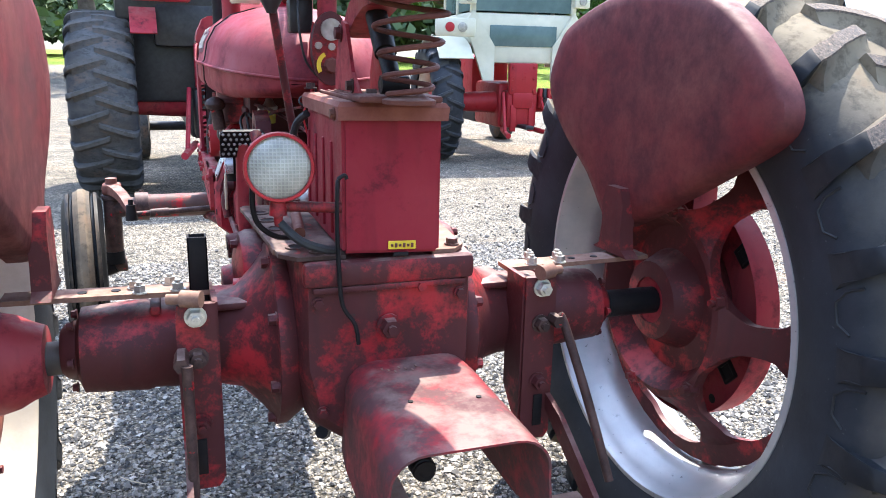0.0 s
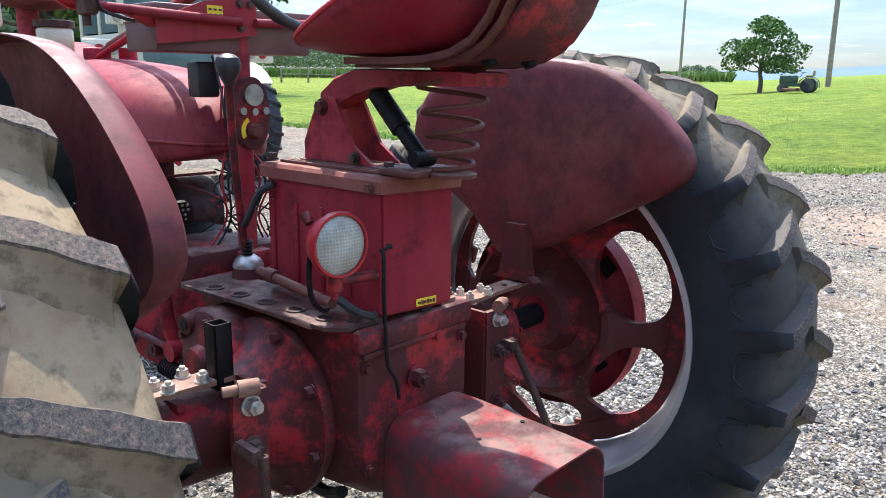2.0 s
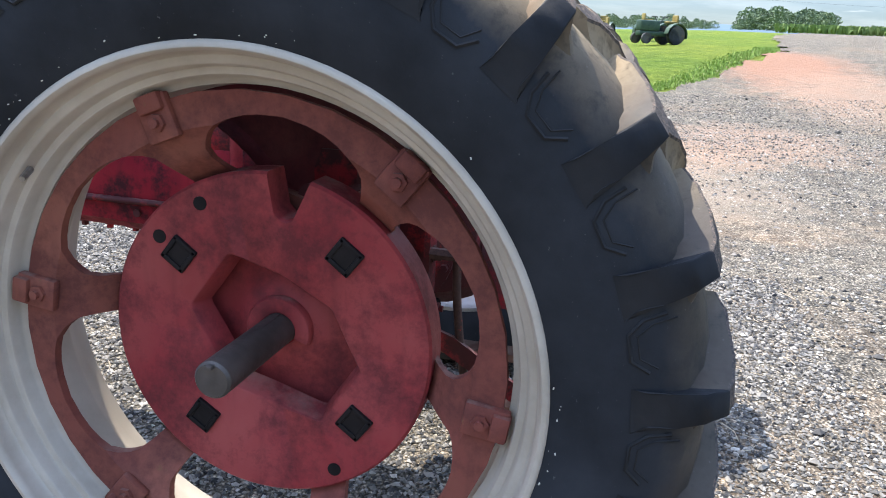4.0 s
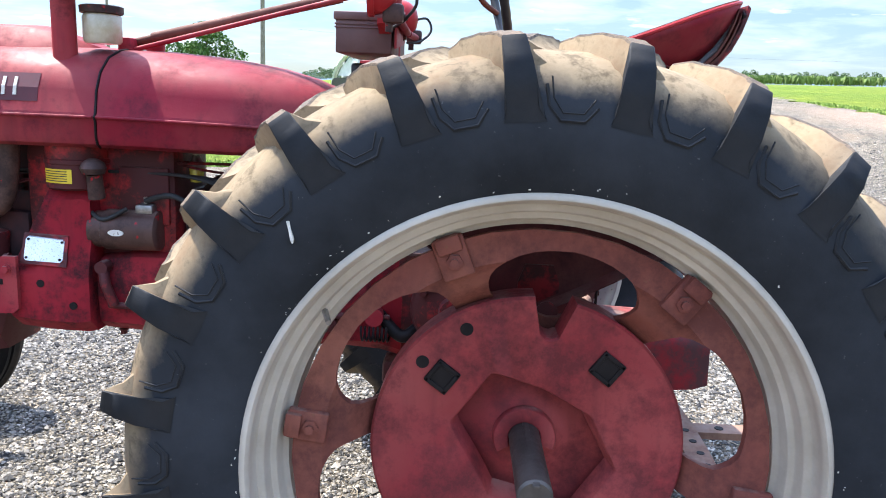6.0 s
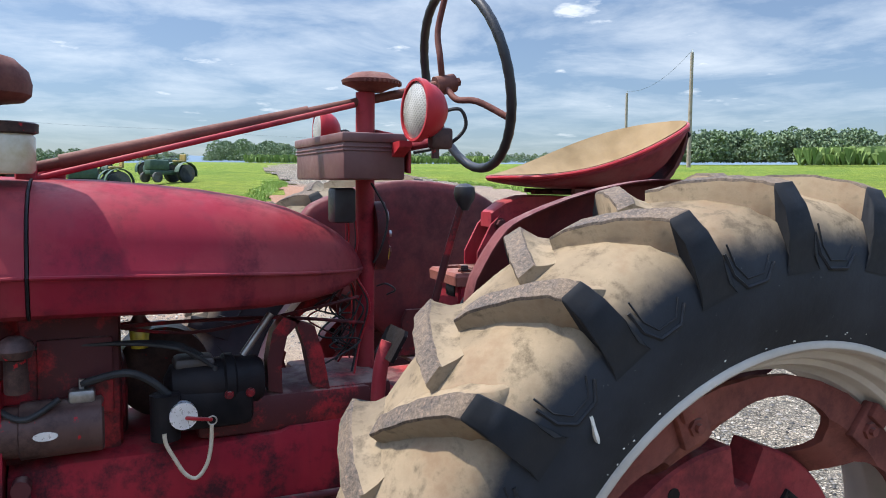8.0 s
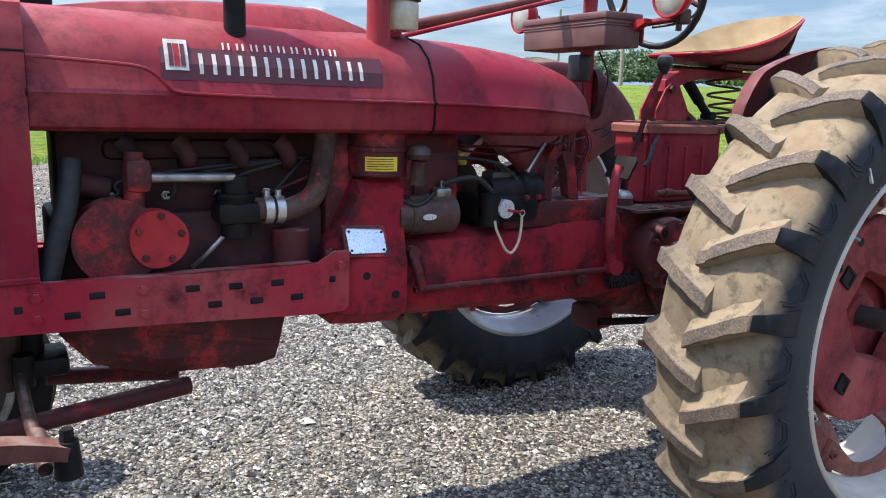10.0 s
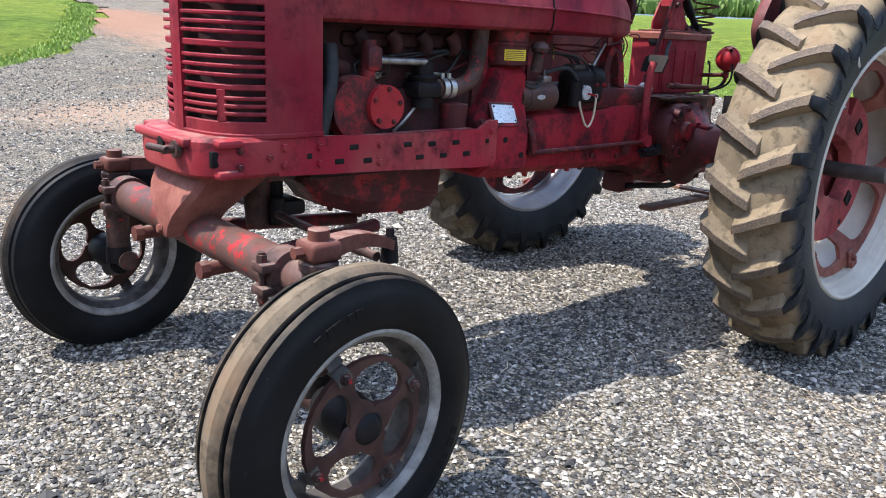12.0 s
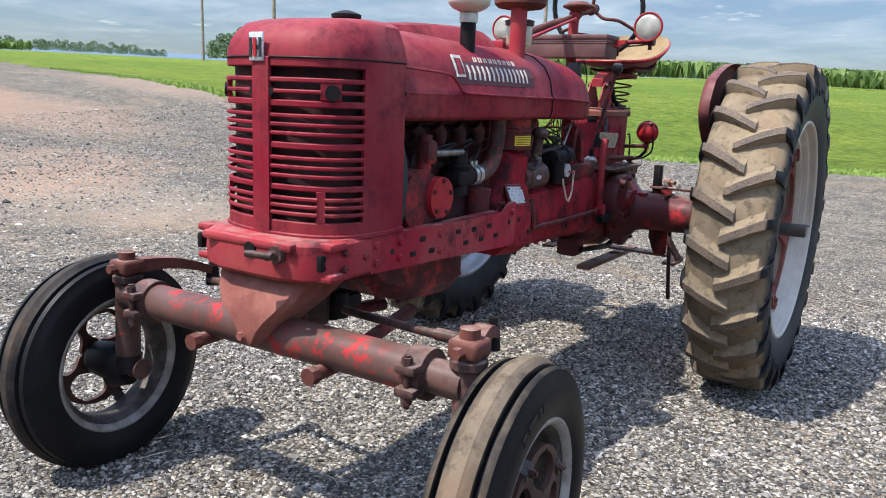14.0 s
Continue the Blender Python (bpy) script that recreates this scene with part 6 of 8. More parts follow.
# sediment bowl under the tank
lathe(bm, [(1.135, 0.006), (1.138, 0.018), (1.175, 0.021), (1.182, 0.018)], 20, "z", origin=(-0.085, 0.905, 0))
P("fuel_bowl", AMBER, "yellow glass fuel bowl")
lathe(bm, [(1.180, 0.024), (1.19, 0.026), (1.20, 0.016), (1.215, 0.01)], 18, "z", origin=(-0.085, 0.905, 0))
P("bowl_cap", STEEL)
pipe(bm, [(-0.085, 0.905, 1.195), (-0.10, 0.98, 1.19), (-0.13, 1.15, 1.18), (-0.14, 1.4, 1.12), (-0.13, 1.55, 1.06)], 0.0045, 6)
pipe(bm, [(-0.11, 1.0, 1.20), (-0.12, 0.80, 1.17), (-0.10, 0.55, 1.20), (-0.06, 0.40, 1.22)], 0.004, 6)
pipe(bm, [(-0.13, 1.10, 1.185), (-0.12, 0.85, 1.195), (-0.09, 0.6, 1.185), (-0.04, 0.38, 1.15)], 0.0045, 6)
P("fuel_line", RED_OILY)

# rear frame under seat, with axle carriers
rows = []
for y, hx, z0, z1 in ((0.31, 0.168, 0.62, 0.975), (0.20, 0.172, 0.585, 0.978), (0.0, 0.175, 0.555, 0.978), (-0.16, 0.172, 0.575, 0.978), (-0.225, 0.165, 0.60, 0.975), (-0.24, 0.158, 0.62, 0.965)):
    rows.append([Vector((x, y, z)) for x, z in ((-hx * 0.45, z0), (hx * 0.45, z0), (hx * 0.85, z0 + 0.05), (hx, z0 + 0.15), (hx, z1), (-hx, z1), (-hx, z0 + 0.15), (-hx * 0.85, z0 + 0.05))])
loft(bm, rows)
rear = P("rear_housing", RED_OILY, "oily red and black cast rear housing", smooth=35)
box(bm, (0, -0.245, 0.925), (0.30, 0.012, 0.012), 0.003)
box(bm, (0.0, -0.24, 0.955), (0.335, 0.03, 0.05), 0.012)
P("housing_flange", RED_OILY, parent=rear)
bolt(rear, (-0.005, -0.246, 0.845), (0, -1, 0), 0.020, 0.022, RED_OILY, 0.01)
for x, z in ((-0.14, 0.90), (0.14, 0.90), (-0.135, 0.68), (0.135, 0.68), (0.06, 0.92)):
    bolt(rear, (x, -0.243, z), (0, -1, 0), 0.010, 0.008)
for s in (-1, 1):
    lathe(bm, [(s * a, r) for a, r in ((0.15, 0.17), (0.185, 0.195), (0.205, 0.195), (0.208, 0.18), (0.23, 0.15), (0.27, 0.108), (0.31, 0.098), (0.44, 0.090), (0.45, 0.094), (0.57, 0.086), (0.58, 0.062), (0.60, 0.055), (0.61, 0.045))], 40, "x", origin=(0, 0, 0.765))
    ax = P("axle_housing", RED_OILY, "oily dark red axle housing")
    box(bm, (s * 0.43, 0, 0.852), (0.02, 0.12, 0.02), 0.005)
    P("housing_rib", RED_OILY, parent=ax)
    box(bm, (s * 0.26, -0.01, 0.855), (0.14, 0.14, 0.016), 0.006)
    P("housing_pad", RED_OILY, parent=ax)
    for k in range(8):
        a = 2 * math.pi * k / 8 + 0.3
        bolt(ax, (s * 0.206, 0.178 * math.cos(a), 0.765 + 0.178 * math.sin(a)), (s, 0, 0), 0.012, 0.014)
    for k in range(6):
        a = 2 * math.pi * k / 6
        bolt(ax, (s * 0.582, 0.074 * math.cos(a), 0.765 + 0.074 * math.sin(a)), (s, 0, 0), 0.008, 0.008)
    # brake drum ahead of the axle
    lathe(bm, [(s * a, r) for a, r in ((0.165, 0.122), (0.235, 0.122), (0.25, 0.114), (0.262, 0.080), (0.268, 0.045), (0.29, 0.04), (0.292, 0.02))], 32, "x", origin=(0, 0.150, 0.838))
    br = P("brake_cover", RED_OILY, "round red brake cover")
    for k in range(3):
        a = 2 * math.pi * k / 3 + 0.9
        rod(bm, (s * 0.225, 0.150 + 0.104 * math.cos(a), 0.838 + 0.104 * math.sin(a)), (s * 0.272, 0.150 + 0.098 * math.cos(a), 0.838 + 0.098 * math.sin(a)), 0.027, 0.023, 18)
        P("cover_lobe", RED_OILY, parent=br)
        rod(bm, (s * 0.272, 0.150 + 0.098 * math.cos(a), 0.838 + 0.098 * math.sin(a)), (s * 0.2735, 0.150 + 0.098 * math.cos(a), 0.838 + 0.098 * math.sin(a)), 0.014, n=14)
        P("lobe_recess", GREASE, parent=br)
    for k in range(5):
        a = 2 * math.pi * k / 5 + 0.5
        bolt(br, (s * 0.255, 0.150 + 0.098 * math.cos(a), 0.838 + 0.098 * math.sin(a)), (s, 0, 0), 0.010, 0.012)
    # tool-bar bracket hung on the axle housing
    slab(bm, [(s * (x + 0.025), -0.165, z) for x, z in ((0.295, 0.895), (0.365, 0.895), (0.368, 0.86), (0.366, 0.53), (0.355, 0.515), (0.305, 0.515), (0.295, 0.53))], (0, 0.014, 0))
    slab(bm, [(s * 0.321, y, z) for y, z in ((-0.165, 0.895), (-0.08, 0.895), (-0.08, 0.62), (-0.165, 0.53))], (0.010, 0, 0))
    hb = P("hitch_bracket", RED_OILY, "flat steel hitch bracket bolted to the axle", smooth=25)
    for x, z, w, h in ((0.335, 0.585, 0.022, 0.075), (0.322, 0.555, 0.001, 0.001)):
        if w > 0.01:
            box(bm, (s * (x + 0.025), -0.1735, z), (w, 0.004, h), 0.0015)
            P("slot", GREASE, parent=hb)
    for x, z, m2 in ((0.332, 0.872, ZINC), (0.332, 0.79, BROWN_IRON), (0.332, 0.655, RED_OILY)):
        bolt(hb, (s * (x + 0.025), -0.173, z), (0, -1, 0), 0.0165, 0.018, m2, 0.01)
    rod(bm, (s * 0.380, -0.17, 0.908), (s * 0.345, -0.185, 0.908), 0.016, n=16)
    rod(bm, (s * 0.355, -0.18, 0.908), (s * 0.405, -0.16, 0.906), 0.010, n=12)
    P("clamp_sleeve", RUST_BAR, parent=hb)
    # draft rod hanging from the bracket
    rod(bm, (s * 0.385, -0.172, 0.80), (s * 0.387, -0.235 if s < 0 else -0.205, 0.80), 0.014, n=6)
    pipe(bm, [(s * 0.377, -0.235, 0.80), (s * 0.377, -0.24, 0.70), (s * 0.378, -0.26, 0.55), (s * 0.38, -0.30, 0.34), (s * 0.38, -0.33, 0.24)] if s < 0 else [(0.392, -0.190, 0.812), (0.405, -0.200, 0.785), (0.440, -0.262, 0.625), (0.468, -0.318, 0.470)], 0.0105, 10)
    P("draft_rod", BROWN_IRON, "brown steel draft rod")
    # rusty flat bar that carries the fender
    slab(bm, [(s * 0.32, -0.075, 0.888), (s * 0.70, -0.055, 0.888), (s * 0.70, 0.005, 0.888), (s * 0.32, -0.015, 0.888)], (0, 0, 0.010))
    bar = P("fender_bar", RUST_BAR, "rusty drilled flat bar", smooth=25)
    for x, y in ((0.40, -0.012), (0.465, -0.028), (0.385, -0.060), (0.455, -0.062)):
        bolt(bar, (s * x, y, 0.893), (0, 0, 1), 0.012, 0.013, ZINC, 0.006)
    for x in (0.50, 0.56, 0.63):
        rod(bm, (s * x, -0.035, 0.8915), (s * x, -0.035, 0.8945), 0.009, n=14)
        P("drilled_hole", GREASE, parent=bar)

# fenders between seat and wheels
FEN = [(0.402, 1.31), (0.36, 1.37), (0.312, 1.405), (0.171, 1.448), (0.004, 1.472), (-0.16, 1.463), (-0.26, 1.436), (-0.34, 1.39), (-0.405, 1.335), (-0.45, 1.283), (-0.464, 1.237), (-0.445, 1.199), (-0.385, 1.158), (-0.308, 1.116), (-0.143, 1.025), (-0.05, 0.978), (-0.01, 0.962), (0.04, 0.962), (0.08, 0.985), (0.166, 1.062), (0.287, 1.133), (0.37, 1.20), (0.41, 1.26)]
for s in (-1, 1):
    c = Vector((0, -0.03, 1.24))
    path = smooth_path([(0, y * (1.10 if y < 0 else 0.98), 0.955 + (z - 0.962) * 1.092) for y, z in FEN + FEN[:1]], 4)[:-1]
    rows = []
    for x, sc in ((0.590, 0.0), (0.591, 0.55), (0.594, 0.86), (0.600, 0.965), (0.608, 0.99), (0.625, 1.0), (0.650, 1.0), (0.650, 0.992), (0.626, 0.985), (0.606, 0.955), (0.600, 0.86), (0.597, 0.55), (0.596, 0.02)):
        rows.append([Vector((s * (x + 0.035), c.y + (p.y - c.y) * max(sc, 0.02), c.z + (p.z - c.z) * max(sc, 0.02))) for p in path])
    loft(bm, rows)
    fen = P("fender", FENDER_RED, "dull red clamshell fender with rolled edge")
    rows = []
    for z, w in ((0.90, 0.075), (0.915, 0.05), (0.96, 0.042), (1.02, 0.045), (1.06, 0.03)):
        rows.append([Vector((s * x, y, z)) for x, y in ((0.605, -0.03 - w), (0.640, -0.03 - w), (0.640, -0.03 + w), (0.605, -0.03 + w))])
    loft(bm, rows)
    P("fender_foot", RED_OILY, parent=fen, smooth=30)

# ---- platform, battery box, rear lamp
for s, x0, x1, y0, y1 in ((-1, 0.085, 0.205, -0.232, 0.30), (1, 0.085, 0.16, -0.235, 0.10)):
    slab(bm, [(s * x, y, 0.984) for x, y in ((x0, y0 + 0.0), (x1 - 0.03, y0), (x1, y0 + 0.035), (x1 + 0.03, y1 - 0.02), (x1 + 0.02, y1), (x0, y1))], (0, 0, 0.008))
    plat = P("platform", RUST_BAR if s > 0 else BROWN_IRON, "worn drilled steel platform plate", smooth=25)
    if s < 0:
        for k in range(5):
            lathe(bm, [(0.986, 0.022), (0.991, 0.021), (0.9915, 0.016), (0.9885, 0.014)], 22, "z", origin=(-0.165 - 0.008 * k, -0.155 + 0.088 * k, 0))
            P("platform_rim", BROWN_IRON, parent=plat)
            rod(bm, (-0.165 - 0.008 * k, -0.155 + 0.088 * k, 0.9885), (-0.165 - 0.008 * k, -0.155 + 0.088 * k, 0.9895), 0.0155, n=18)
            P("platform_hole", GREASE, parent=plat)
        box(bm, (-0.205, -0.06, 0.982), (0.012, 0.20, 0.012), 0.003)
        box(bm, (-0.205, 0.17, 0.982), (0.012, 0.14, 0.012), 0.003)
        P("platform_edge", RUST_BAR, parent=plat)
    bolt(plat, (s * 0.135, -0.205, 0.989), (0, 0, 1), 0.012, 0.010, BROWN_IRON)

rows = []
for z in (0.990, 1.250):
    rows.append([Vector((x, y, z)) for x, y in ((-0.090, -0.236), (0.090, -0.262), (0.094, 0.125), (-0.090, 0.138))])
loft(bm, rows)
bmesh.ops.bevel(bm, geom=bm.edges[:], offset=0.006, segments=2, affect="EDGES")
bx = P("battery_box", BOX_RED, "dull red sheet metal battery box", smooth=30)
for k in range(4):
    box(bm, (-0.092, -0.14 + 0.085 * k, 1.10), (0.006, 0.012, 0.18), 0.003)
    P("pressed_rib", BOX_RED, parent=bx)
rows = []
for z, o in ((1.237, 0.006), (1.261, 0.008), (1.269, 0.002)):
    rows.append([Vector((x, y, z)) for x, y in ((-0.092 - o, -0.240 - o), (0.092 + o, -0.268 - o), (0.098 + o, 0.128 + o), (-0.092 - o, 0.142 + o))])
loft(bm, rows)
lid = P("box_lid", RED_DUSTY, "dusty red box lid with worn edge", smooth=30)
for x in (-0.062, -0.045, 0.048, 0.066):
    box(bm, (x, -0.06, 1.272), (0.008, 0.36, 0.008), 0.003)
    P("lid_rib", RED_RUST, parent=lid)
box(bm, (0.0, -0.26, 1.277), (0.15, 0.10, 0.012), 0.004)
box(bm, (0.0, -0.07, 1.274), (0.085, 0.30, 0.010), 0.003)
P("lid_strap", RED_RUST, parent=lid)
for x, y in ((-0.085, 0.12), (-0.03, -0.015), (-0.025, -0.19), (0.04, -0.20)):
    bolt(lid, (x, y, 1.277), (0, 0, 1), 0.011, 0.010, BROWN_IRON)
bolt(bx, (-0.099, -0.215, 1.247), (-1, 0, 0), 0.010, 0.006, RED_RUST)
box(bm, (0.018, -0.2535, 1.006), (0.052, 0.003, 0.016), 0.001, Matrix.Rotation(radians(-8.2), 3, "Z"))
dec = P("yellow_label", YELLOW, "small torn yellow label", parent=bx, smooth=0)
for k in range(6):
    box(bm, (-0.001 + k * 0.0075, -0.2542 - k * 0.00108 + 0.0012, 1.006), (0.0045, 0.004, 0.008 if k % 2 else 0.005), 0.0, Matrix.Rotation(radians(-8.2), 3, "Z"))
    P("text_bar", RED_RUST, parent=dec, smooth=0)
box(bm, (0.015, -0.256, 0.989), (0.03, 0.006, 0.008), 0.002)
P("box_latch", GREASE, parent=bx)
box(bm, (-0.038, 0.134, 1.222), (0.055, 0.014, 0.034), 0.006)
P("box_notch", GREASE, parent=bx)


def lamp(c, face, bowl_mat, parent, r=0.060, name="work_lamp", label="round work lamp with fluted glass"):
    """Round tractor lamp: bowl, rim and fluted glass, looking along face."""
    f = Vector(face).normalized()
    q = Vector((0, -1, 0)).rotation_difference(f)
    m = Matrix.Translation(c) @ q.to_matrix().to_4x4()
    b = new_bm()
    lathe(b, [(0.0, r * 0.98), (0.012, r * 0.97), (0.03, r * 0.88), (0.045, r * 0.70), (0.056, r * 0.45), (0.060, r * 0.15), (0.061, 0.002)], 36, "y")
    bowl = part_at(name, b, bowl_mat, parent, m, label)
    b = new_bm()
    lathe(b, [(0.006, r * 0.97), (0.006, r * 1.05), (-0.004, r * 1.07), (-0.010, r * 1.03), (-0.010, r * 0.95), (-0.004, r * 0.94)], 40, "y", closed=True)
    part("lamp_rim", b, bowl_mat, bowl)
    b = new_bm()
    lathe(b, [(-0.004, r * 0.95), (-0.010, r * 0.80), (-0.015, r * 0.5), (-0.017, r * 0.2), (-0.0175, 0.001)], 36, "y")
    part("lamp_glass", b, LENS, bowl, "fluted clear lamp glass")
    return bowl


lamp((-0.204, -0.246, 1.157), (-0.08, -1, 0.04), RED_BRIGHT, tractor, 0.058, "work_lamp", "bright red work lamp with fluted glass")
rod(bm, (-0.207, -0.236, 1.097), (-0.207, -0.236, 1.070), 0.014, 0.016, 12)
rod(bm, (-0.207, -0.236, 1.070), (-0.207, -0.236, 1.050), 0.009, 0.007, 10)
P("lamp_stem", RED_OILY)
pipe(bm, [(-0.150, -0.15, 1.012), (-0.205, -0.20, 1.022), (-0.245, -0.215, 1.060), (-0.247, -0.215, 1.13), (-0.232, -0.222, 1.165)], 0.0052, 8)
P("lamp_guard", GREASE, "bent black rod beside the lamp")
rod(bm, (-0.207, -0.225, 1.085), (-0.09, -0.22, 1.075), 0.010, n=12)
P("lamp_arm", RED_OILY)
rod(bm, (-0.237, -0.19, 1.210), (-0.237, -0.205, 1.195), 0.011, 0.008, 10)
P("cap_screw", RED_OILY)
pipe(bm, [(-0.204, -0.236, 1.055), (-0.172, -0.255, 1.025), (-0.13, -0.25, 1.006), (-0.105, -0.23, 0.998)], 0.0085, 8)
P("lamp_cable", RUBBER_HOSE)
rod(bm, (-0.16, -0.17, 1.02), (-0.13, 0.12, 1.03), 0.011, n=12)
rod(bm, (-0.135, 0.05, 1.028), (-0.133, 0.085, 1.029), 0.016, n=10)
P("latch_tube", RED_RUST)
pipe(bm, [(-0.10, -0.245, 1.13), (-0.104, -0.258, 1.12), (-0.106, -0.260, 1.05), (-0.104, -0.262, 0.97), (-0.098, -0.262, 0.90), (-0.075, -0.262, 0.86), (-0.068, -0.262, 0.82)], 0.0042, 8)
pipe(bm, [(-0.104, -0.262, 1.135), (-0.092, -0.262, 1.142), (-0.088, -0.262, 1.135)], 0.004, 6)
P("lead_wire", GREASE)
# square post beside the axle bracket
for q in ((0.0165, 0), (-0.0165, 0), (0, 0.0165), (0, -0.0165)):
    box(bm, (-0.345 + q[0], -0.055 + q[1], 0.935), (0.004 if q[0] else 0.037, 0.004 if q[1] else 0.037, 0.13), 0.001)
P("square_post", GREASE, "short black square tube post")

# power take-off shield and shaft
rows = []
for y, w, z1, z0 in ((-0.245, 0.128, 0.776, 0.60), (-0.30, 0.132, 0.775, 0.585), (-0.45, 0.134, 0.770, 0.580), (-0.560, 0.136, 0.765, 0.590), (-0.600, 0.137, 0.763, 0.605)):
    ring_ = []
    for t in (0.0, 0.004):
        q = [(-w - 0.008 + t, z0), (-w + t, z1 - 0.075)]
        q += [(-w + 0.062 - (0.062 - t) * math.cos(radians(a)), z1 - 0.056 + (0.056 - t) * math.sin(radians(a))) for a in range(0, 91, 15)]
        q += [(-x, z) for x, z in q[::-1]]
        ring_ += q if t == 0 else q[::-1]
    rows.append([Vector((x + 0.036, y, z)) for x, z in ring_])
loft(bm, rows)
sh = P("shaft_shield", SHIELD_RED, "bent red sheet metal shaft shield", smooth=30)
for x, y in ((-0.016, -0.431), (0.105, -0.445)):
    rod(bm, (x, y, 0.7700), (x, y, 0.7722), 0.005, n=10)
    P("shield_hole", GREASE, parent=sh)
for k in range(7):
    box(bm, (-0.03 + 0.011 * k, -0.290 - 0.008 * (k % 3), 0.7758), (0.004, 0.009, 0.001), 0.0)
    P("chalk_bar", RUST_BAR, parent=sh, smooth=0)
rod(bm, (0.0, -0.23, 0.66), (0.0, -0.47, 0.655), 0.019, n=18)
lathe(bm, [(-0.47, 0.012), (-0.465, 0.0215), (-0.34, 0.0215), (-0.335, 0.019)], 12, "y", origin=(0, 0, 0.656))
rod(bm, (0, -0.235, 0.66), (0, -0.30, 0.66), 0.045, 0.04, 20)
P("power_shaft", GREASE, "greasy splined power take-off shaft")
# drawbar and its lower supports
slab(bm, [(0.03 + x, y, 0.40) for x, y in ((-0.035, -0.05), (0.035, -0.05), (0.035, -0.84), (0.02, -0.86), (-0.02, -0.86), (-0.035, -0.84))], (0, 0, 0.022))
db = P("drawbar", RUST_BAR, "rusty flat drawbar with holes", smooth=25)
for y in (-0.815, -0.70):
    rod(bm, (0.03, y, 0.4115), (0.03, y, 0.4135), 0.014, n=16)
    P("drawbar_hole", GREASE, parent=db)
half = [(0.0, -0.598), (0.19, -0.592), (0.29, -0.586), (0.355, -0.566), (0.392, -0.525), (0.402, -0.45), (0.402, -0.30)]
arc = [(-x, y) for x, y in half[:0:-1]] + half
inner = [(x * 0.83, y + 0.070 * max(0.0, 1 - max(0.0, abs(x) - 0.30) / 0.102) ** 0.5) for x, y in arc]
slab(bm, [(x, y, 0.44) for x, y in arc] + [(x, y, 0.44) for x, y in inner[::-1]], (0, 0, 0.014))
sw = P("drawbar_guide", RUST_BAR, "curved drilled drawbar guide", smooth=25)
for k in range(11):
    x = -0.38 + 0.076 * k
    y = -0.562 + 2.6 * max(0.0, abs(x) - 0.27) ** 2
    rod(bm, (x, y, 0.4475), (x, y, 0.449), 0.011, n=14)
    P("guide_hole", GREASE, parent=sw)
for s in (-1, 1):
    slab(bm, [(s * 0.385, y, z) for y, z in ((-0.52, 0.425), (-0.44, 0.425), (-0.15, 0.60), (-0.165, 0.625), (-0.24, 0.60))], (0.012, 0, 0))
    P("guide_hanger", RED_OILY, smooth=25)
box(bm, (-0.04, 0.30, 0.585), (0.11, 0.12, 0.09), 0.02)
P("front_drawbar_mount", RED_OILY)
pipe(bm, [(-0.10, 0.32, 0.575), (-0.11, 0.12, 0.56), (-0.10, -0.05, 0.545), (-0.12, -0.14, 0.585)], 0.014, 8)
P("lower_rod", GREASE)
pipe(bm, [(-0.19, 0.36, 0.80), (-0.215, 0.31, 0.755), (-0.22, 0.28, 0.75), (-0.20, 0.25, 0.77)], 0.018, 10)
P("brake_link", GREASE)
pipe(bm, [(-0.225 + 0.019 * math.cos(k * 0.7), 0.41 - k * 0.0013, 0.752 + 0.019 * math.sin(k * 0.7)) for k in range(64)], 0.0032, 6, curve=False)
P("brake_spring", GREASE)

# ---- pedals, levers, seat
pipe(bm, [(-0.205, 0.375, 0.80), (-0.213, 0.398, 0.87), (-0.215, 0.405, 0.95), (-0.215, 0.403, 1.02), (-0.214, 0.394, 1.09), (-0.213, 0.378, 1.135)], 0.017, 12)
rod(bm, (-0.19, 0.372, 0.80), (-0.23, 0.372, 0.80), 0.026, n=18)
P("clutch_arm", RED, "curved red pedal arm")
slab(bm, [(x, 0.372 + (z - 1.13) * -0.55, z) for x, z in ((-0.268, 1.098), (-0.160, 1.098), (-0.157, 1.155), (-0.172, 1.166), (-0.262, 1.166), (-0.270, 1.155))], (0, 0.008, 0.004))
ped = P("clutch_pedal", GREASE, "worn diamond-tread steel pedal", smooth=25)
for i in range(8):
    for j in range(5):
        z = 1.106 + 0.0125 * j
        box(bm, (-0.262 + 0.0135 * i + 0.005 * (j % 2), 0.367 + (z - 1.13) * -0.55, z), (0.007, 0.006, 0.007), 0.002, Matrix.Rotation(radians(45), 3, "Y"))
P("pedal_tread", STEEL, parent=ped)
lathe(bm, [(0.984, 0.040), (1.012, 0.034), (1.014, 0.030)], 24, "z", origin=(-0.085, 0.235, 0))
P("lever_socket", RED_OILY)
lathe(bm, [(1.012, 0.036), (1.018, 0.036), (1.030, 0.030), (1.040, 0.018), (1.044, 0.010)], 24, "z", origin=(-0.085, 0.235, 0))
P("lever_dome", STEEL, "dusty grey dome under the gear lever")
for k in range(4):
    lathe(bm, [(1.042 + k * 0.009, 0.011), (1.0465 + k * 0.009, 0.0155), (1.051 + k * 0.009, 0.011)], 14, "z", origin=(-0.087, 0.233, 0))
P("lever_boot", GREASE)
pipe(bm, [(-0.087, 0.235, 1.02), (-0.103, 0.228, 1.13), (-0.130, 0.202, 1.29), (-0.157, 0.166, 1.450)], 0.0095, 12)
gl = P("gear_lever", RED_OILY, "worn red and black gear lever")
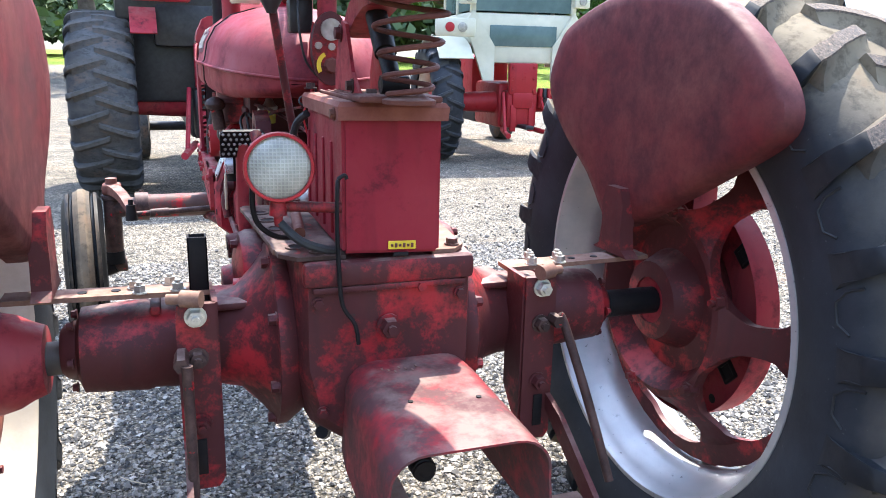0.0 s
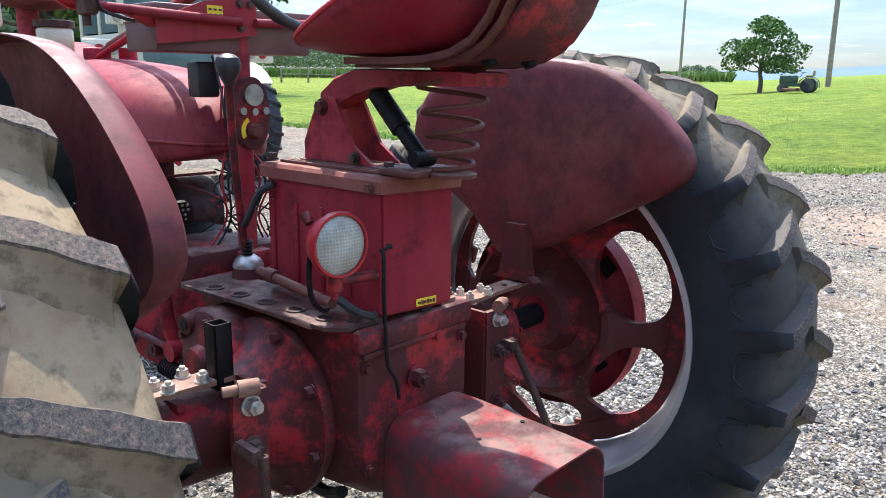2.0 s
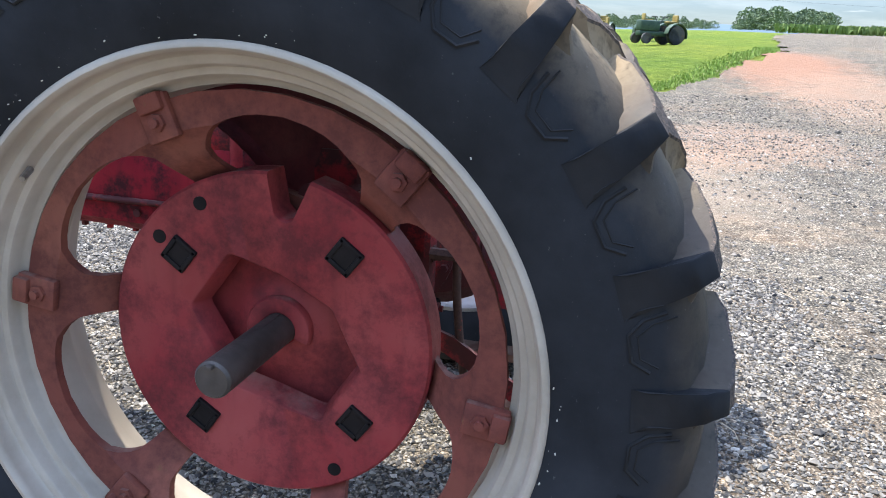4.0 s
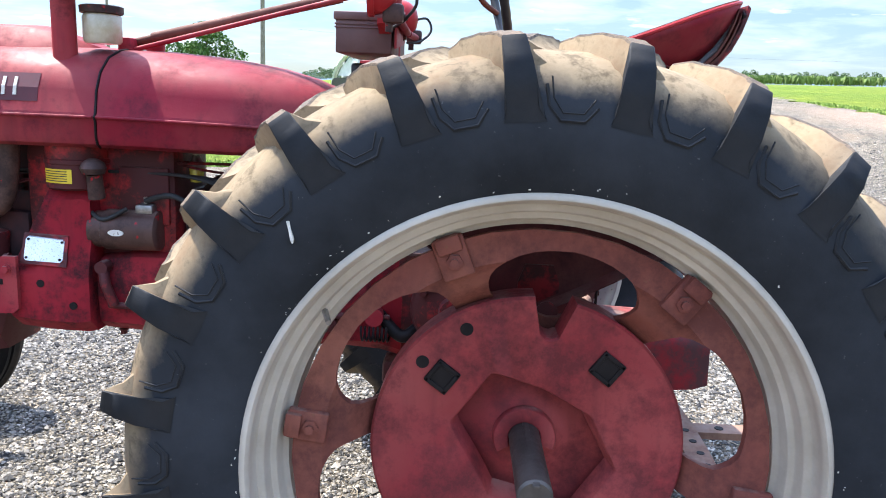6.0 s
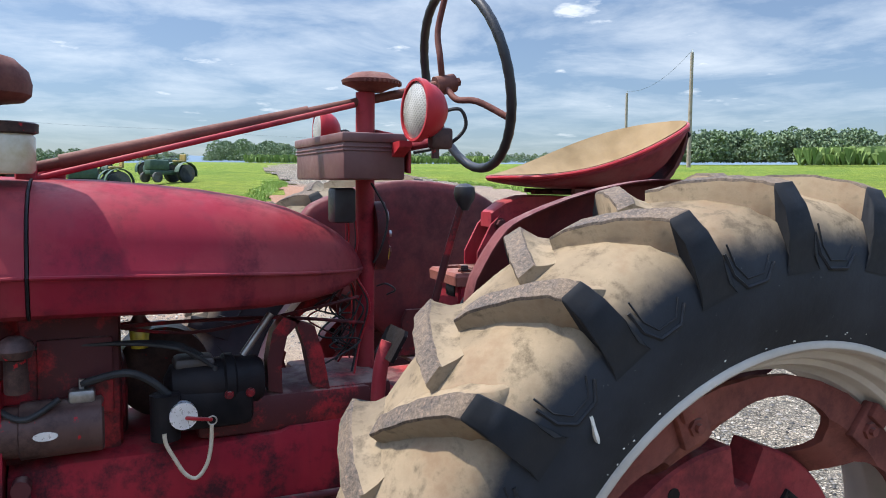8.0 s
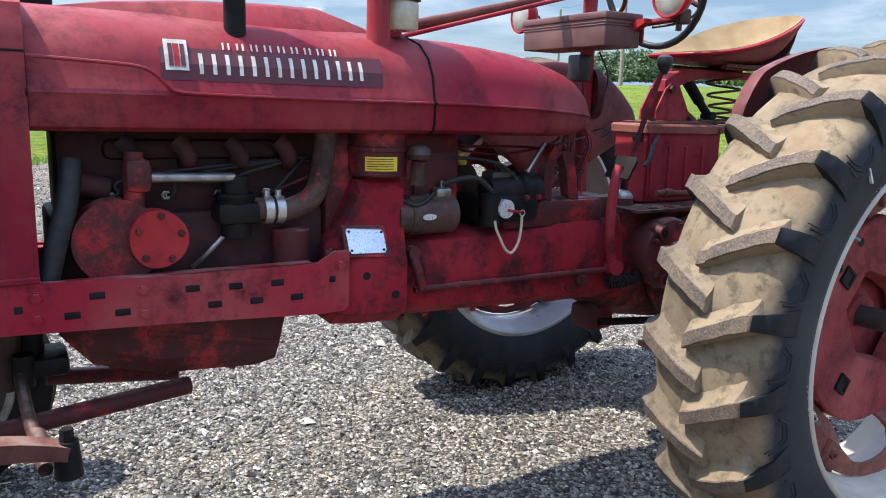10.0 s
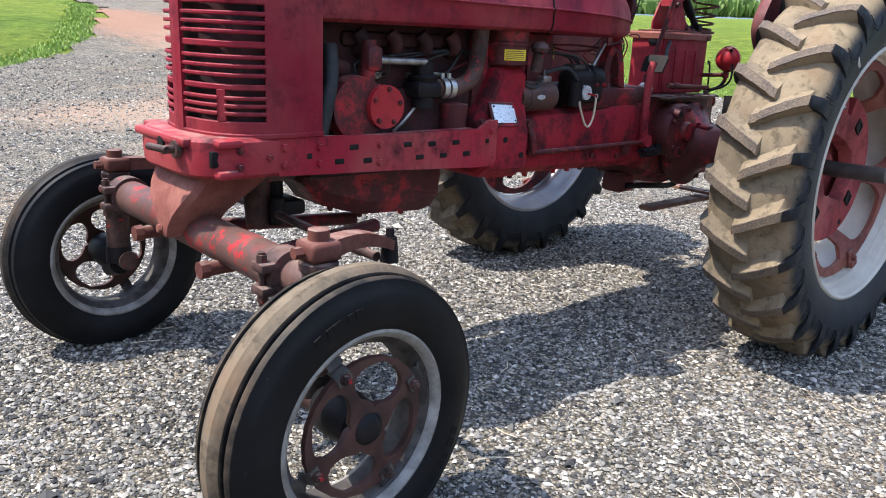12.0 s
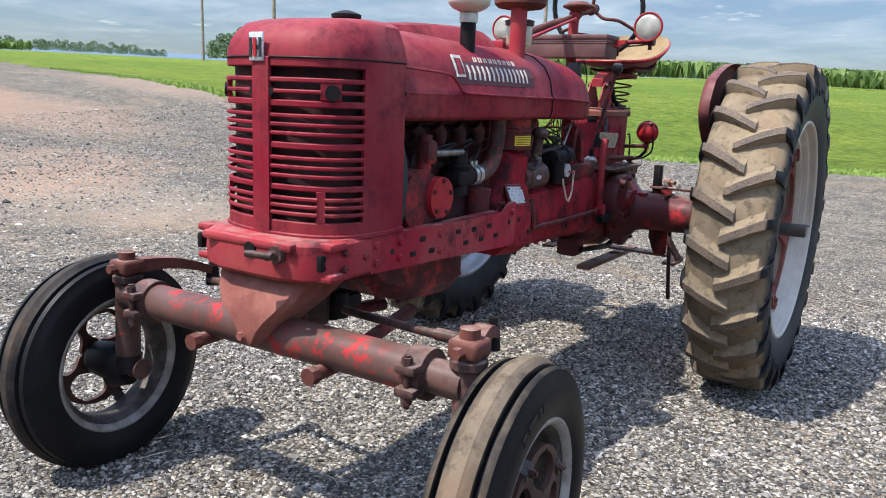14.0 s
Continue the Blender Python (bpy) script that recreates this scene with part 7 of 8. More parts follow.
lathe(bm, [(1.405, 0.010), (1.418, 0.016), (1.432, 0.024), (1.448, 0.027), (1.462, 0.024), (1.470, 0.012), (1.471, 0.002)], 24, "z", origin=(-0.160, 0.160, 0.030))
P("lever_knob", BLACK, "black rubber lever knob", parent=gl)
pipe(bm, [(-0.098, 0.10, 1.225), (-0.115, 0.135, 1.20), (-0.125, 0.16, 1.15), (-0.125, 0.18, 1.125)], 0.0085, 8)
P("battery_cable", RUBBER_HOSE)

SEATC = Vector((0.0, -0.315, 1.565))


def seat():
    """Deep pan seat: high rounded back, rolled red rim, tan lining inside."""
    n = 56

    def rim(t):
        c, s = math.cos(t), math.sin(t)
        y = -0.30 + 0.285 * c * (1.0 if c > 0 else 0.98)
        x = 0.238 * math.copysign(abs(s) ** 0.75, s)
        back = max(0.0, -c)
        u = min(1.0, (1 - c) / 2)
        z = 1.472 + 0.168 * (0.45 * (1 - math.cos(u * math.pi)) / 2 + 0.55 * u ** 1.7)
        return Vector((x, y, z))
    low = Vector((0, -0.33, 1.450))
    for inner in (False, True):
        b = new_bm()
        rows = []
        for k, u in enumerate((0.02, 0.25, 0.45, 0.62, 0.76, 0.87, 0.95, 1.0)):
            row = []
            for i in range(n):
                r = rim(2 * math.pi * i / n)
                p = low.lerp(r, u)
                p.z = low.z + (r.z - low.z) * u ** 3.2
                if inner:
                    p.z += 0.012
                    p = Vector((p.x * 0.985, -0.31 + (p.y + 0.31) * 0.985, p.z))
                row.append(p)
            rows.append(row)
        loft(b, rows, caps=False)
        if not inner:
            ob = part("seat_pan", b, RED_HOOD, tractor, "glossy dark red pan seat")
            m = ob.modifiers.new("thickness", "SOLIDIFY")
            m.thickness = 0.004
            m.offset = -1
        else:
            part("seat_lining", b, SEAT_TAN, ob, "tan sun-bleached seat lining")
    b = new_bm()
    pipe(b, [rim(2 * math.pi * i / n) + Vector((0, 0, 0.004)) for i in range(n + 1)], 0.006, 8, curve=False)
    part("seat_edge", b, RED_BRIGHT, ob, "red rolled seat edge")
    ob.location = (0.0, -0.012, 0.042)
    return ob


seat_ob = seat()
# curved back plate bolted under and behind the pan, with an angle iron along each edge
rows = []
for y, z, w in ((-0.24, 1.438, 0.085), (-0.33, 1.437, 0.095), (-0.41, 1.440, 0.098), (-0.468, 1.452, 0.099), (-0.517, 1.480, 0.099), (-0.552, 1.522, 0.098), (-0.575, 1.570, 0.097), (-0.588, 1.610, 0.095), (-0.594, 1.632, 0.090)):
    rows.append([Vector((x, y + e, z + e)) for x, e in ((-w, 0.004), (w, 0.004), (w, -0.003), (w * 0.93, -0.006), (-w * 0.93, -0.006), (-w, -0.003))])
loft(bm, rows)
bp = P("back_plate", RED_OILY, "curved dark red plate behind the seat", parent=seat_ob)
for x in (-1, 1):
    for o, wd in ((0.104, 0.011), (0.124, 0.007)):
        rows = []
        for y, z in ((-0.17, 1.442), (-0.28, 1.441), (-0.37, 1.443), (-0.43, 1.452), (-0.475, 1.472), (-0.508, 1.505), (-0.530, 1.545), (-0.545, 1.585), (-0.553, 1.615)):
            rows.append([Vector((x * o + q, y + (0.0 if o > 0.11 else -0.014), z + e - (0.0 if o > 0.11 else 0.006))) for q, e in ((-wd, 0.006), (wd, 0.006), (wd, -0.006), (-wd, -0.006))])
        loft(bm, rows)
        P("seat_strap", RED_RUST, parent=seat_ob)
    bolt(seat_ob, (x * 0.055, -0.455, 1.444), (0, -0.4, -1), 0.013, 0.009, GREASE)
    bolt(seat_ob, (x * 0.108, -0.57, 1.607), (0, -1, 0), 0.008, 0.006, GREASE)
# seat arm: two cheeks, a curved beam, damper and coil spring
for s in (-1, 1):
    slab(bm, [(s * 0.038, y, z) for y, z in ((0.06, 1.262), (0.06, 1.30), (0.02, 1.375), (-0.01, 1.40), (-0.045, 1.392), (-0.10, 1.30), (-0.16, 1.262))], (0.007, 0, 0))
    chk = P("seat_bracket", RED, "triangular red seat bracket", smooth=25)
    chk.location.z = 0.018
    bolt(chk, (s * 0.042, -0.005, 1.375), (s, 0, 0), 0.014, 0.010, RED_OILY)
    bolt(chk, (s * 0.042, -0.11, 1.275), (s, 0, 0), 0.011, 0.010, BROWN_IRON)
rows = []
for y, z, w, h in ((0.015, 1.375, 0.030, 0.020), (-0.03, 1.395, 0.031, 0.030), (-0.09, 1.415, 0.032, 0.026), (-0.16, 1.424, 0.033, 0.018), (-0.26, 1.425, 0.036, 0.014), (-0.36, 1.424, 0.06, 0.014), (-0.41, 1.423, 0.06, 0.014), (-0.43, 1.422, 0.045, 0.012)):
    rows.append([Vector((x, y, z + q)) for x, q in ((-w, -h), (w, -h), (w, h * 0.8), (w * 0.8, h), (-w * 0.8, h), (-w, h * 0.8))])
loft(bm, rows)
P("seat_arm", RED, "curved red seat arm", smooth=35).location.z = 0.030
rod(bm, (0.0, -0.35, 1.436), (0.0, -0.35, 1.455), 0.05, 0.06, 16)
P("seat_mount", RED_OILY).location.z = 0.032
rod(bm, (0.0, -0.13, 1.405), (0.0, -0.20, 1.335), 0.021, n=18)
rod(bm, (0.0, -0.19, 1.345), (0.0, -0.255, 1.283), 0.016, n=18)
rod(bm, (-0.025, -0.258, 1.28), (0.025, -0.258, 1.28), 0.016, n=16)
P("seat_damper", GREASE, "black seat damper").location.z = 0.020
pts = []
turns = 4.6
for k in range(int(turns * 20) + 1):
    t = k / (turns * 20)
    a = 2 * math.pi * turns * t
    r = 0.034 + 0.036 * t ** 1.2
    pts.append((0.005 + r * math.cos(a), -0.335 + r * math.sin(a), 1.279 + 0.172 * t ** 1.35))
pipe(bm, pts, 0.0048, 7, curve=False)
P("seat_spring", RED_RUST, "rusty tapered coil spring")
lathe(bm, [(1.255, 0.045), (1.262, 0.046), (1.268, 0.03), (1.275, 0.02)], 20, "z", origin=(0.005, -0.335, 0.016))
P("spring_seat", RED_RUST)

# ---- steering post, wheel, lamps, battery case
rod(bm, (0.0, 0.362, 0.96), (0.0, 0.362, 1.725), 0.024, n=24)
box(bm, (0.0, 0.362, 1.0), (0.09, 0.09, 0.05), 0.012)
P("steering_post", RED, "faded red steering post")
SH0, SH1 = Vector((0.0, 1.10, 1.525)), Vector((0.0, 0.145, 1.758))
rod(bm, SH0, SH1, 0.0115, n=16)
rod(bm, SH0.lerp(SH1, 0.05), SH0.lerp(SH1, 0.62), 0.0165, 0.0155, 16)
rod(bm, SH0.lerp(SH1, 0.90), SH1, 0.014, 0.015, 16)
P("steering_shaft", RED_RUST, "long rusty red steering shaft")
rod(bm, (-0.03, 1.12, 1.495), (-0.028, 0.40, 1.690), 0.007, n=10)
P("throttle_rod", RED, "thin red throttle rod")
box(bm, (-0.015, 1.115, 1.500), (0.075, 0.04, 0.07), 0.008)
rod(bm, (0.06, 1.07, 1.47), (0.06, 1.07, 1.535), 0.028, 0.027, 18)
P("shaft_bracket", RED)
# front support of the shaft tunnel, dark slanted plate
lathe(bm, [(1.69, 0.03), (1.70, 0.05), (1.708, 0.072), (1.716, 0.074), (1.724, 0.060), (1.734, 0.045), (1.738, 0.02), (1.740, 0.004)], 28, "z", origin=(-0.015, 0.352, 0.036))
qd = P("throttle_quadrant", RED_RUST, "rusty domed throttle quadrant")
for k in range(14):
    a = radians(150 + k * 9)
    box(bm, (-0.015 + 0.073 * math.cos(a), 0.352 + 0.073 * math.sin(a), 1.746), (0.007, 0.006, 0.008), 0.001, Matrix.Rotation(a, 3, "Z"))
    P("notch", RED_RUST, parent=qd, smooth=0)
axis = (SH1 - SH0).normalized()
u = Vector((1, 0, 0))
w = axis.cross(u).normalized()
C = SH1 + axis * 0.060
N = 72
rings = []
for k in range(N):
    a = 2 * math.pi * k / N
    d = math.cos(a) * u + math.sin(a) * w
    rr = 0.0125 * (1 + 0.04 * math.cos(36 * a))
    rings.append([bm.verts.new(C + d * 0.236 + rr * (math.cos(q) * d + math.sin(q) * axis)) for q in [2 * math.pi * j / 12 for j in range(12)]])
for k in range(N):
    a, b = rings[k], rings[(k + 1) % N]
    for j in range(12):
        bm.faces.new((a[j], a[(j + 1) % 12], b[(j + 1) % 12], b[j]))
sw = P("steering_wheel", BLACK, "worn black steering wheel")
for k in range(3):
    a = radians(90 + 120 * k)
    d = math.cos(a) * u + math.sin(a) * w
    e = math.cos(a + 1.57) * u + math.sin(a + 1.57) * w
    pipe(bm, [C - axis * 0.062 + d * 0.015, C - axis * 0.060 + d * 0.07 + e * 0.010, C - axis * 0.040 + d * 0.14 - e * 0.012, C + d * 0.229], 0.0085, 10)
    P("wheel_spoke", RED_RUST, parent=sw)
rod(bm, C - axis * 0.085, C - axis * 0.030, 0.026, 0.024, 20)
rod(bm, C - axis * 0.030, C - axis * 0.015, 0.014, 0.012, 6)
P("wheel_hub", RED_RUST, parent=sw)

box(bm, (-0.012, 0.415, 1.550), (0.420, 0.146, 0.086), 0.006)
bc = P("tool_case", TAN_TANK, "brown sheet metal tool case on the steering post", smooth=30)
box(bm, (-0.012, 0.415, 1.600), (0.430, 0.156, 0.022), 0.005)
P("case_lid", TAN_TANK, parent=bc, smooth=30)
for z in (1.580, 1.572):
    box(bm, (-0.012, 0.415, z), (0.425, 0.151, 0.004), 0.0015)
P("case_bead", TAN_TANK, parent=bc, smooth=30)
for s in (-1, 1):
    lamp((s * 0.372, 0.375, 1.650), (0.06 * s, 1, 0.02), RED_BRIGHT, tractor, 0.062, "head_lamp", "round red head lamp with fluted glass")
    rod(bm, (s * 0.384, 0.318, 1.592), (s * 0.02, 0.318, 1.578), 0.0105, n=14)
    arm = P("lamp_arm", RED_HOOD, "red tube that carries the head lamp")
    box(bm, (s * 0.375, 0.325, 1.594), (0.03, 0.05, 0.045), 0.008)
    P("lamp_clamp", BROWN_IRON, parent=arm)
    rod(bm, (s * 0.373, 0.335, 1.607), (s * 0.373, 0.335, 1.552), 0.009, n=8)
    P("clamp_bolt", BROWN_IRON, parent=arm)
    slab(bm, [(s * 0.215, 0.36, 1.555), (s * 0.215, 0.36, 1.59), (s * 0.27, 0.36, 1.593), (s * 0.27, 0.36, 1.58)], (0, 0.03, 0))
    P("lamp_gusset", RED_BRIGHT, parent=arm, smooth=0)
    pipe(bm, [(s * 0.372, 0.325, 1.648), (s * 0.387, 0.285, 1.655), (s * 0.382, 0.27, 1.618), (s * 0.355, 0.30, 1.582), (s * 0.27, 0.34, 1.568)], 0.004, 7)
    P("lamp_wire", RUBBER_HOSE)
slab(bm, [(x, 0.332, z) for x, z in ((-0.225, 1.522), (-0.225, 1.575), (-0.11, 1.620), (0.03, 1.638), (0.03, 1.550), (-0.03, 1.542))], (0, 0.006, 0))
plate = P("lamp_bracket", RED, "red sheet bracket behind the tool case", smooth=0)
for x, z in ((-0.015, 1.565), (0.012, 1.62), (-0.015, 1.62)):
    bolt(plate, (x, 0.329, z), (0, -1, 0), 0.008, 0.006, BROWN_IRON)
box(bm, (-0.082, 0.328, 1.598), (0.040, 0.002, 0.028), 0.0005)
yd = P("case_label", YELLOW, "small yellow label with dark print", parent=plate, smooth=0)
for k in range(6):
    box(bm, (-0.095 + 0.013 * (k % 3), 0.3267, 1.603 - 0.012 * (k // 3)), (0.007, 0.002, 0.004), 0)
    P("text_bar", BLACK, parent=yd, smooth=0)
# instrument panel on the rear side of the post
slab(bm, [Vector((0.0 + 0.048 * math.cos(t) * (1 if abs(math.cos(t)) < 0.8 else 0.98), 0.328, 1.365 + 0.088 * math.sin(t))) for t in [2 * math.pi * k / 28 for k in range(28)]], (0, 0.03, 0))
ip = P("instrument_panel", RED_OILY, "dark red instrument panel", smooth=30)
rod(bm, (0, 0.312, 1.41), (0, 0.306, 1.41), 0.026, n=24)
P("gauge", STEEL, parent=ip)
rod(bm, (0, 0.312, 1.325), (0, 0.295, 1.325), 0.020, 0.016, 8)
P("switch_knob", RED_RUST, parent=ip)
for x, z in ((-0.032, 1.372), (0.032, 1.372), (0.0, 1.37)):
    rod(bm, (x, 0.312, z), (x, 0.304, z), 0.009, n=10)
    P("panel_screw", STEEL, parent=ip)
slab(bm, [Vector((-0.001 + q * math.cos(t), 0.311, 1.325 + q * math.sin(t))) for q, t in [(0.036, radians(120 + 15 * k)) for k in range(7)] + [(0.026, radians(210 - 15 * k)) for k in range(7)]], (0, 0.003, 0))
P("switch_decal", YELLOW, parent=ip, smooth=0)
box(bm, (-0.055, 0.44, 1.445), (0.06, 0.055, 0.085), 0.008)
P("regulator_box", BLACK, "black voltage regulator box")
for k, dx in enumerate((-0.028, -0.02, 0.022, 0.03, 0.036)):
    pipe(bm, [(dx, 0.40, 1.43), (dx * 1.4, 0.395, 1.36), (dx * 1.1, 0.40, 1.28), (dx * 2.2, 0.37, 1.20), (dx * 1.5, 0.39, 1.10), (dx * 3, 0.42, 1.02)], 0.0028, 6)
    P("harness_wire", RUBBER_HOSE if k % 2 else RED_BRIGHT)
pipe(bm, [(-0.07, 0.37, 1.50), (-0.075, 0.33, 1.42), (-0.06, 0.34, 1.34), (-0.03, 0.35, 1.30)], 0.003, 6)
pipe(bm, [(-0.03, 0.34, 1.24), (-0.07, 0.33, 1.25), (-0.08, 0.31, 1.235), (-0.05, 0.32, 1.22)], 0.0025, 6)
P("loose_wire", RUBBER_HOSE)

rng = random.Random(17)
for k in range(9):
    x0, y0 = rng.uniform(-0.05, 0.06), rng.uniform(0.36, 0.44)
    pts = [(x0, y0, 1.22 + rng.uniform(-0.02, 0.03))]
    for q in range(4):
        pts.append((x0 + rng.uniform(-0.05, 0.05), y0 + rng.uniform(-0.05, 0.06), 1.18 - 0.04 * q + rng.uniform(-0.02, 0.02)))
    pipe(bm, pts, 0.0024, 6)
    P("loose_wire", RED_OILY if k % 4 == 1 else RUBBER_HOSE)
# stacks above the hood
rod(bm, (-0.165, 1.225, 1.45), (-0.165, 1.225, 1.655), 0.031, n=24)
st = P("intake_pipe", RED, "red intake stack")
lathe(bm, [(1.640, 0.035), (1.648, 0.085), (1.660, 0.098), (1.680, 0.100), (1.705, 0.094), (1.728, 0.070), (1.738, 0.035), (1.740, 0.003)], 36, "z", origin=(-0.150, 1.19, 0))
P("intake_cap", RED_RUST, "rusty domed intake cap", parent=st)
lathe(bm, [(1.545, 0.01), (1.545, 0.044), (1.552, 0.050), (1.615, 0.051), (1.622, 0.046), (1.632, 0.045)], 30, "z", origin=(-0.125, 1.140, -0.035))
P("pre_cleaner_jar", JAR_GLASS, "dusty glass pre-cleaner jar", parent=st)
lathe(bm, [(1.622, 0.048), (1.625, 0.056), (1.642, 0.057), (1.645, 0.05)], 30, "z", origin=(-0.125, 1.140, -0.035))
P("jar_lid", BROWN_IRON, parent=st)
rod(bm, (-0.182, 1.61, 1.45), (-0.182, 1.61, 1.56), 0.026, n=20)
ex = P("exhaust_pipe", GREASE, "black exhaust pipe")
lathe(bm, [(1.555, 0.027), (1.555, 0.030), (1.585, 0.031), (1.588, 0.027)], 22, "z", origin=(-0.182, 1.61, 0))
P("exhaust_clamp", ZINC, parent=ex)
lathe(bm, [(1.588, 0.028), (1.600, 0.055), (1.612, 0.068), (1.622, 0.071), (1.78, 0.070), (1.83, 0.06), (1.835, 0.02)], 30, "z", origin=(-0.182, 1.61, 0))
P("muffler", RIM, "grey-white painted muffler", parent=ex)
bm.free()


# ---------------------------------------------------------------- machines standing about
def place(x, y, turn=0.0):
    return Matrix.Translation((x, y, ground_z(x, y))) @ Matrix.Rotation(radians(turn), 4, "Z")


def cab_tractor(name, label, m, paint, cab_paint, R, half, width, dark):
    """Larger tractor with cab, seen from behind: wheels, housing, fenders, cab and hood."""
    root = thing(name, label, "tractor", m)
    lamp_x, lamp_z = (0.54, 1.92) if dark else (0.10, 1.75)
    fi, fo = (0.50, 0.27) if dark else (0.34, -0.12)
    for s in (-1, 1):
        wm = Matrix.Translation((s * half, 0, R))
        rear_tyre(root, wm @ Matrix.Diagonal((1.5 if dark else 1.2, 1, 1, 1)), s, R, 22, (TYRE_FAR, TYRE_FAR, TYRE_FAR), "large grey-black ribbed tyre", False)
        b = new_bm()
        k = R / 0.772
        lathe(b, [(a * k, r * k) for a, r in ((-0.14, 0.51), (-0.13, 0.49), (-0.05, 0.44), (0.05, 0.44), (0.13, 0.49), (0.14, 0.51), (0.1, 0.52), (-0.1, 0.52))], 48, "x", closed=True)
        rim = part_at("wheel_rim", b, RIM, root, wm)
        b = new_bm()
        lathe(b, [(a * k, r * k) for a, r in ((-0.04, 0.05), (-0.05, 0.2), (0.0, 0.42), (0.03, 0.44), (0.03, 0.2), (0.02, 0.05))], 36, "x", closed=True)
        part("wheel_centre", b, paint, rim)
        b = new_bm()
        rod(b, (0, 0, 0), (-s * (half - 0.25), 0, 0), 0.11, 0.15, 20)
        part_at("axle_housing", b, paint, root, wm)
        # flat fender with lamp panel
        b = new_bm()
        pts = []
        for a in range(9):
            t2 = radians(138 - a * 13)
            pts.append(Vector((0, 1.08 * R * math.cos(t2), R + 1.12 * R * math.sin(t2))))
        rows = [[Vector((s * (half - q), p.y * sc, R + (p.z - R) * sc)) for q, sc in ((fi, 1.0), (fo, 1.0), (fo, 0.985), (fi, 0.985))] for p in pts]
        loft(b, rows)
        fen = part("fender", b, cab_paint if not dark else paint, root, smooth=30)
        b = new_bm()
        box(b, (s * (half - lamp_x), -R * 0.72, lamp_z), (0.54, 0.06, 0.235), 0.03)
        pan = part("lamp_panel", b, paint if dark else cab_paint, fen)
        b = new_bm()
        box(b, (s * (half - lamp_x), -R * 0.72 - 0.03, lamp_z), (0.46, 0.012, 0.165), 0.003)
        part("panel_face", b, BLACK if dark else cab_paint, pan)
        for dx, mm in ((-0.085 * -s, RED_BRIGHT), (0.085 * -s, LENS)):
            b = new_bm()
            lathe(b, [(0, 0.062), (-0.02, 0.06), (-0.026, 0.04), (-0.028, 0.002)], 20, "y", origin=(s * (half - lamp_x) + dx, -R * 0.72 - 0.034, lamp_z))
            part("fender_lamp", b, mm, fen)
    b = new_bm()
    box(b, (0, 0.35, R * 0.95), (0.52, 1.1, 0.62), 0.06)
    box(b, (0, -0.30, R * 0.9), (0.44, 0.3, 0.5), 0.05)
    box(b, (0, -0.42, R * 1.05), (0.30, 0.12, 0.22), 0.03)
    part("rear_housing", b, BLACK if dark else paint, root, "oily rear housing")
    b = new_bm()
    box(b, (0.0, -0.42, R * 1.42), (0.40, 0.10, 0.42), 0.02)
    cover = part("lift_cover", b, paint, root)
    for x in (-0.15, 0.15):
        for z in (R * 1.22, R * 1.42, R * 1.62):
            bolt(cover, (x, -0.47, z), (0, -1, 0), 0.02, 0.014, paint)
    for x in (0.27, 0.33, 0.39):
        b = new_bm()
        box(b, (x, -0.40, R * 1.1), (0.045, 0.10, 0.26), 0.01)
        rod(b, (x, -0.45, R * 1.1), (x, -0.49, R * 1.1), 0.016, n=10)
        part("remote_valve", b, BLACK if x == 0.33 else paint, root)
    for s in (-1, 1):
        b = new_bm()
        pipe(b, [(s * 0.22, -0.30, R * 0.55), (s * 0.30, -0.65, R * 0.52), (s * 0.36, -0.95, R * 0.5)], 0.035, 8)
        rod(b, (s * 0.26, -0.40, R * 1.18), (s * 0.32, -0.70, R * 0.53), 0.022, n=8)
        part("lift_arm", b, paint, root)
        b = new_bm()
        box(b, (s * 0.13, -0.45, R * 0.75), (0.08, 0.05, 0.36), 0.01)
        part("valve_block", b, paint, root)
    b = new_bm()
    box(b, (0, -0.42, 0.48), (0.12, 0.7, 0.05), 0.01)
    part("drawbar", b, BLACK, root)
    # cab: floor panel, posts, glass, roof
    z0 = 1.73 if dark else 1.63
    z1 = z0 + 1.30
    w = width / 2
    b = new_bm()
    box(b, (0, 0.30, z0 + 0.12), (width, 1.35, 0.42), 0.04)
    cab = part("cab_body", b, BLACK if dark else cab_paint, root)
    b = new_bm()
    box(b, (0, -0.30, z0 - 0.12), (width * 0.62, 0.16, 0.40), 0.03)
    part("rear_panel", b, BLACK if dark else cab_paint, cab)
    if dark:
        b = new_bm()
        box(b, (0, 0.05, z0 - 0.45), (width * 0.9, 0.5, 0.80), 0.05)
        part("fuel_tank", b, BLACK, cab)
    b = new_bm()
    box(b, (0, 0.30, z1 + 0.07), (width + 0.14, 1.5, 0.16), 0.06)
    part("cab_roof", b, cab_paint, root)
    for sx in (-1, 1):
        for y in (-0.36, 0.30, 0.96):
            b = new_bm()
            box(b, (sx * (w - 0.04), y, (z0 + 0.3 + z1) / 2), (0.075, 0.075, z1 - z0 - 0.25), 0.015)
            part("cab_post", b, ROOF if dark else cab_paint, cab)
        b = new_bm()
        box(b, (sx * (w - 0.03), 0.30, (z0 + 0.33 + z1) / 2), (0.012, 1.24, z1 - z0 - 0.36))
        part("side_pane", b, CAB_GLASS, cab)
    for y in (-0.37, 0.97):
        b = new_bm()
        box(b, (0, y, (z0 + 0.33 + z1) / 2), (width - 0.16, 0.012, z1 - z0 - 0.36))
        part("pane", b, CAB_GLASS, cab)
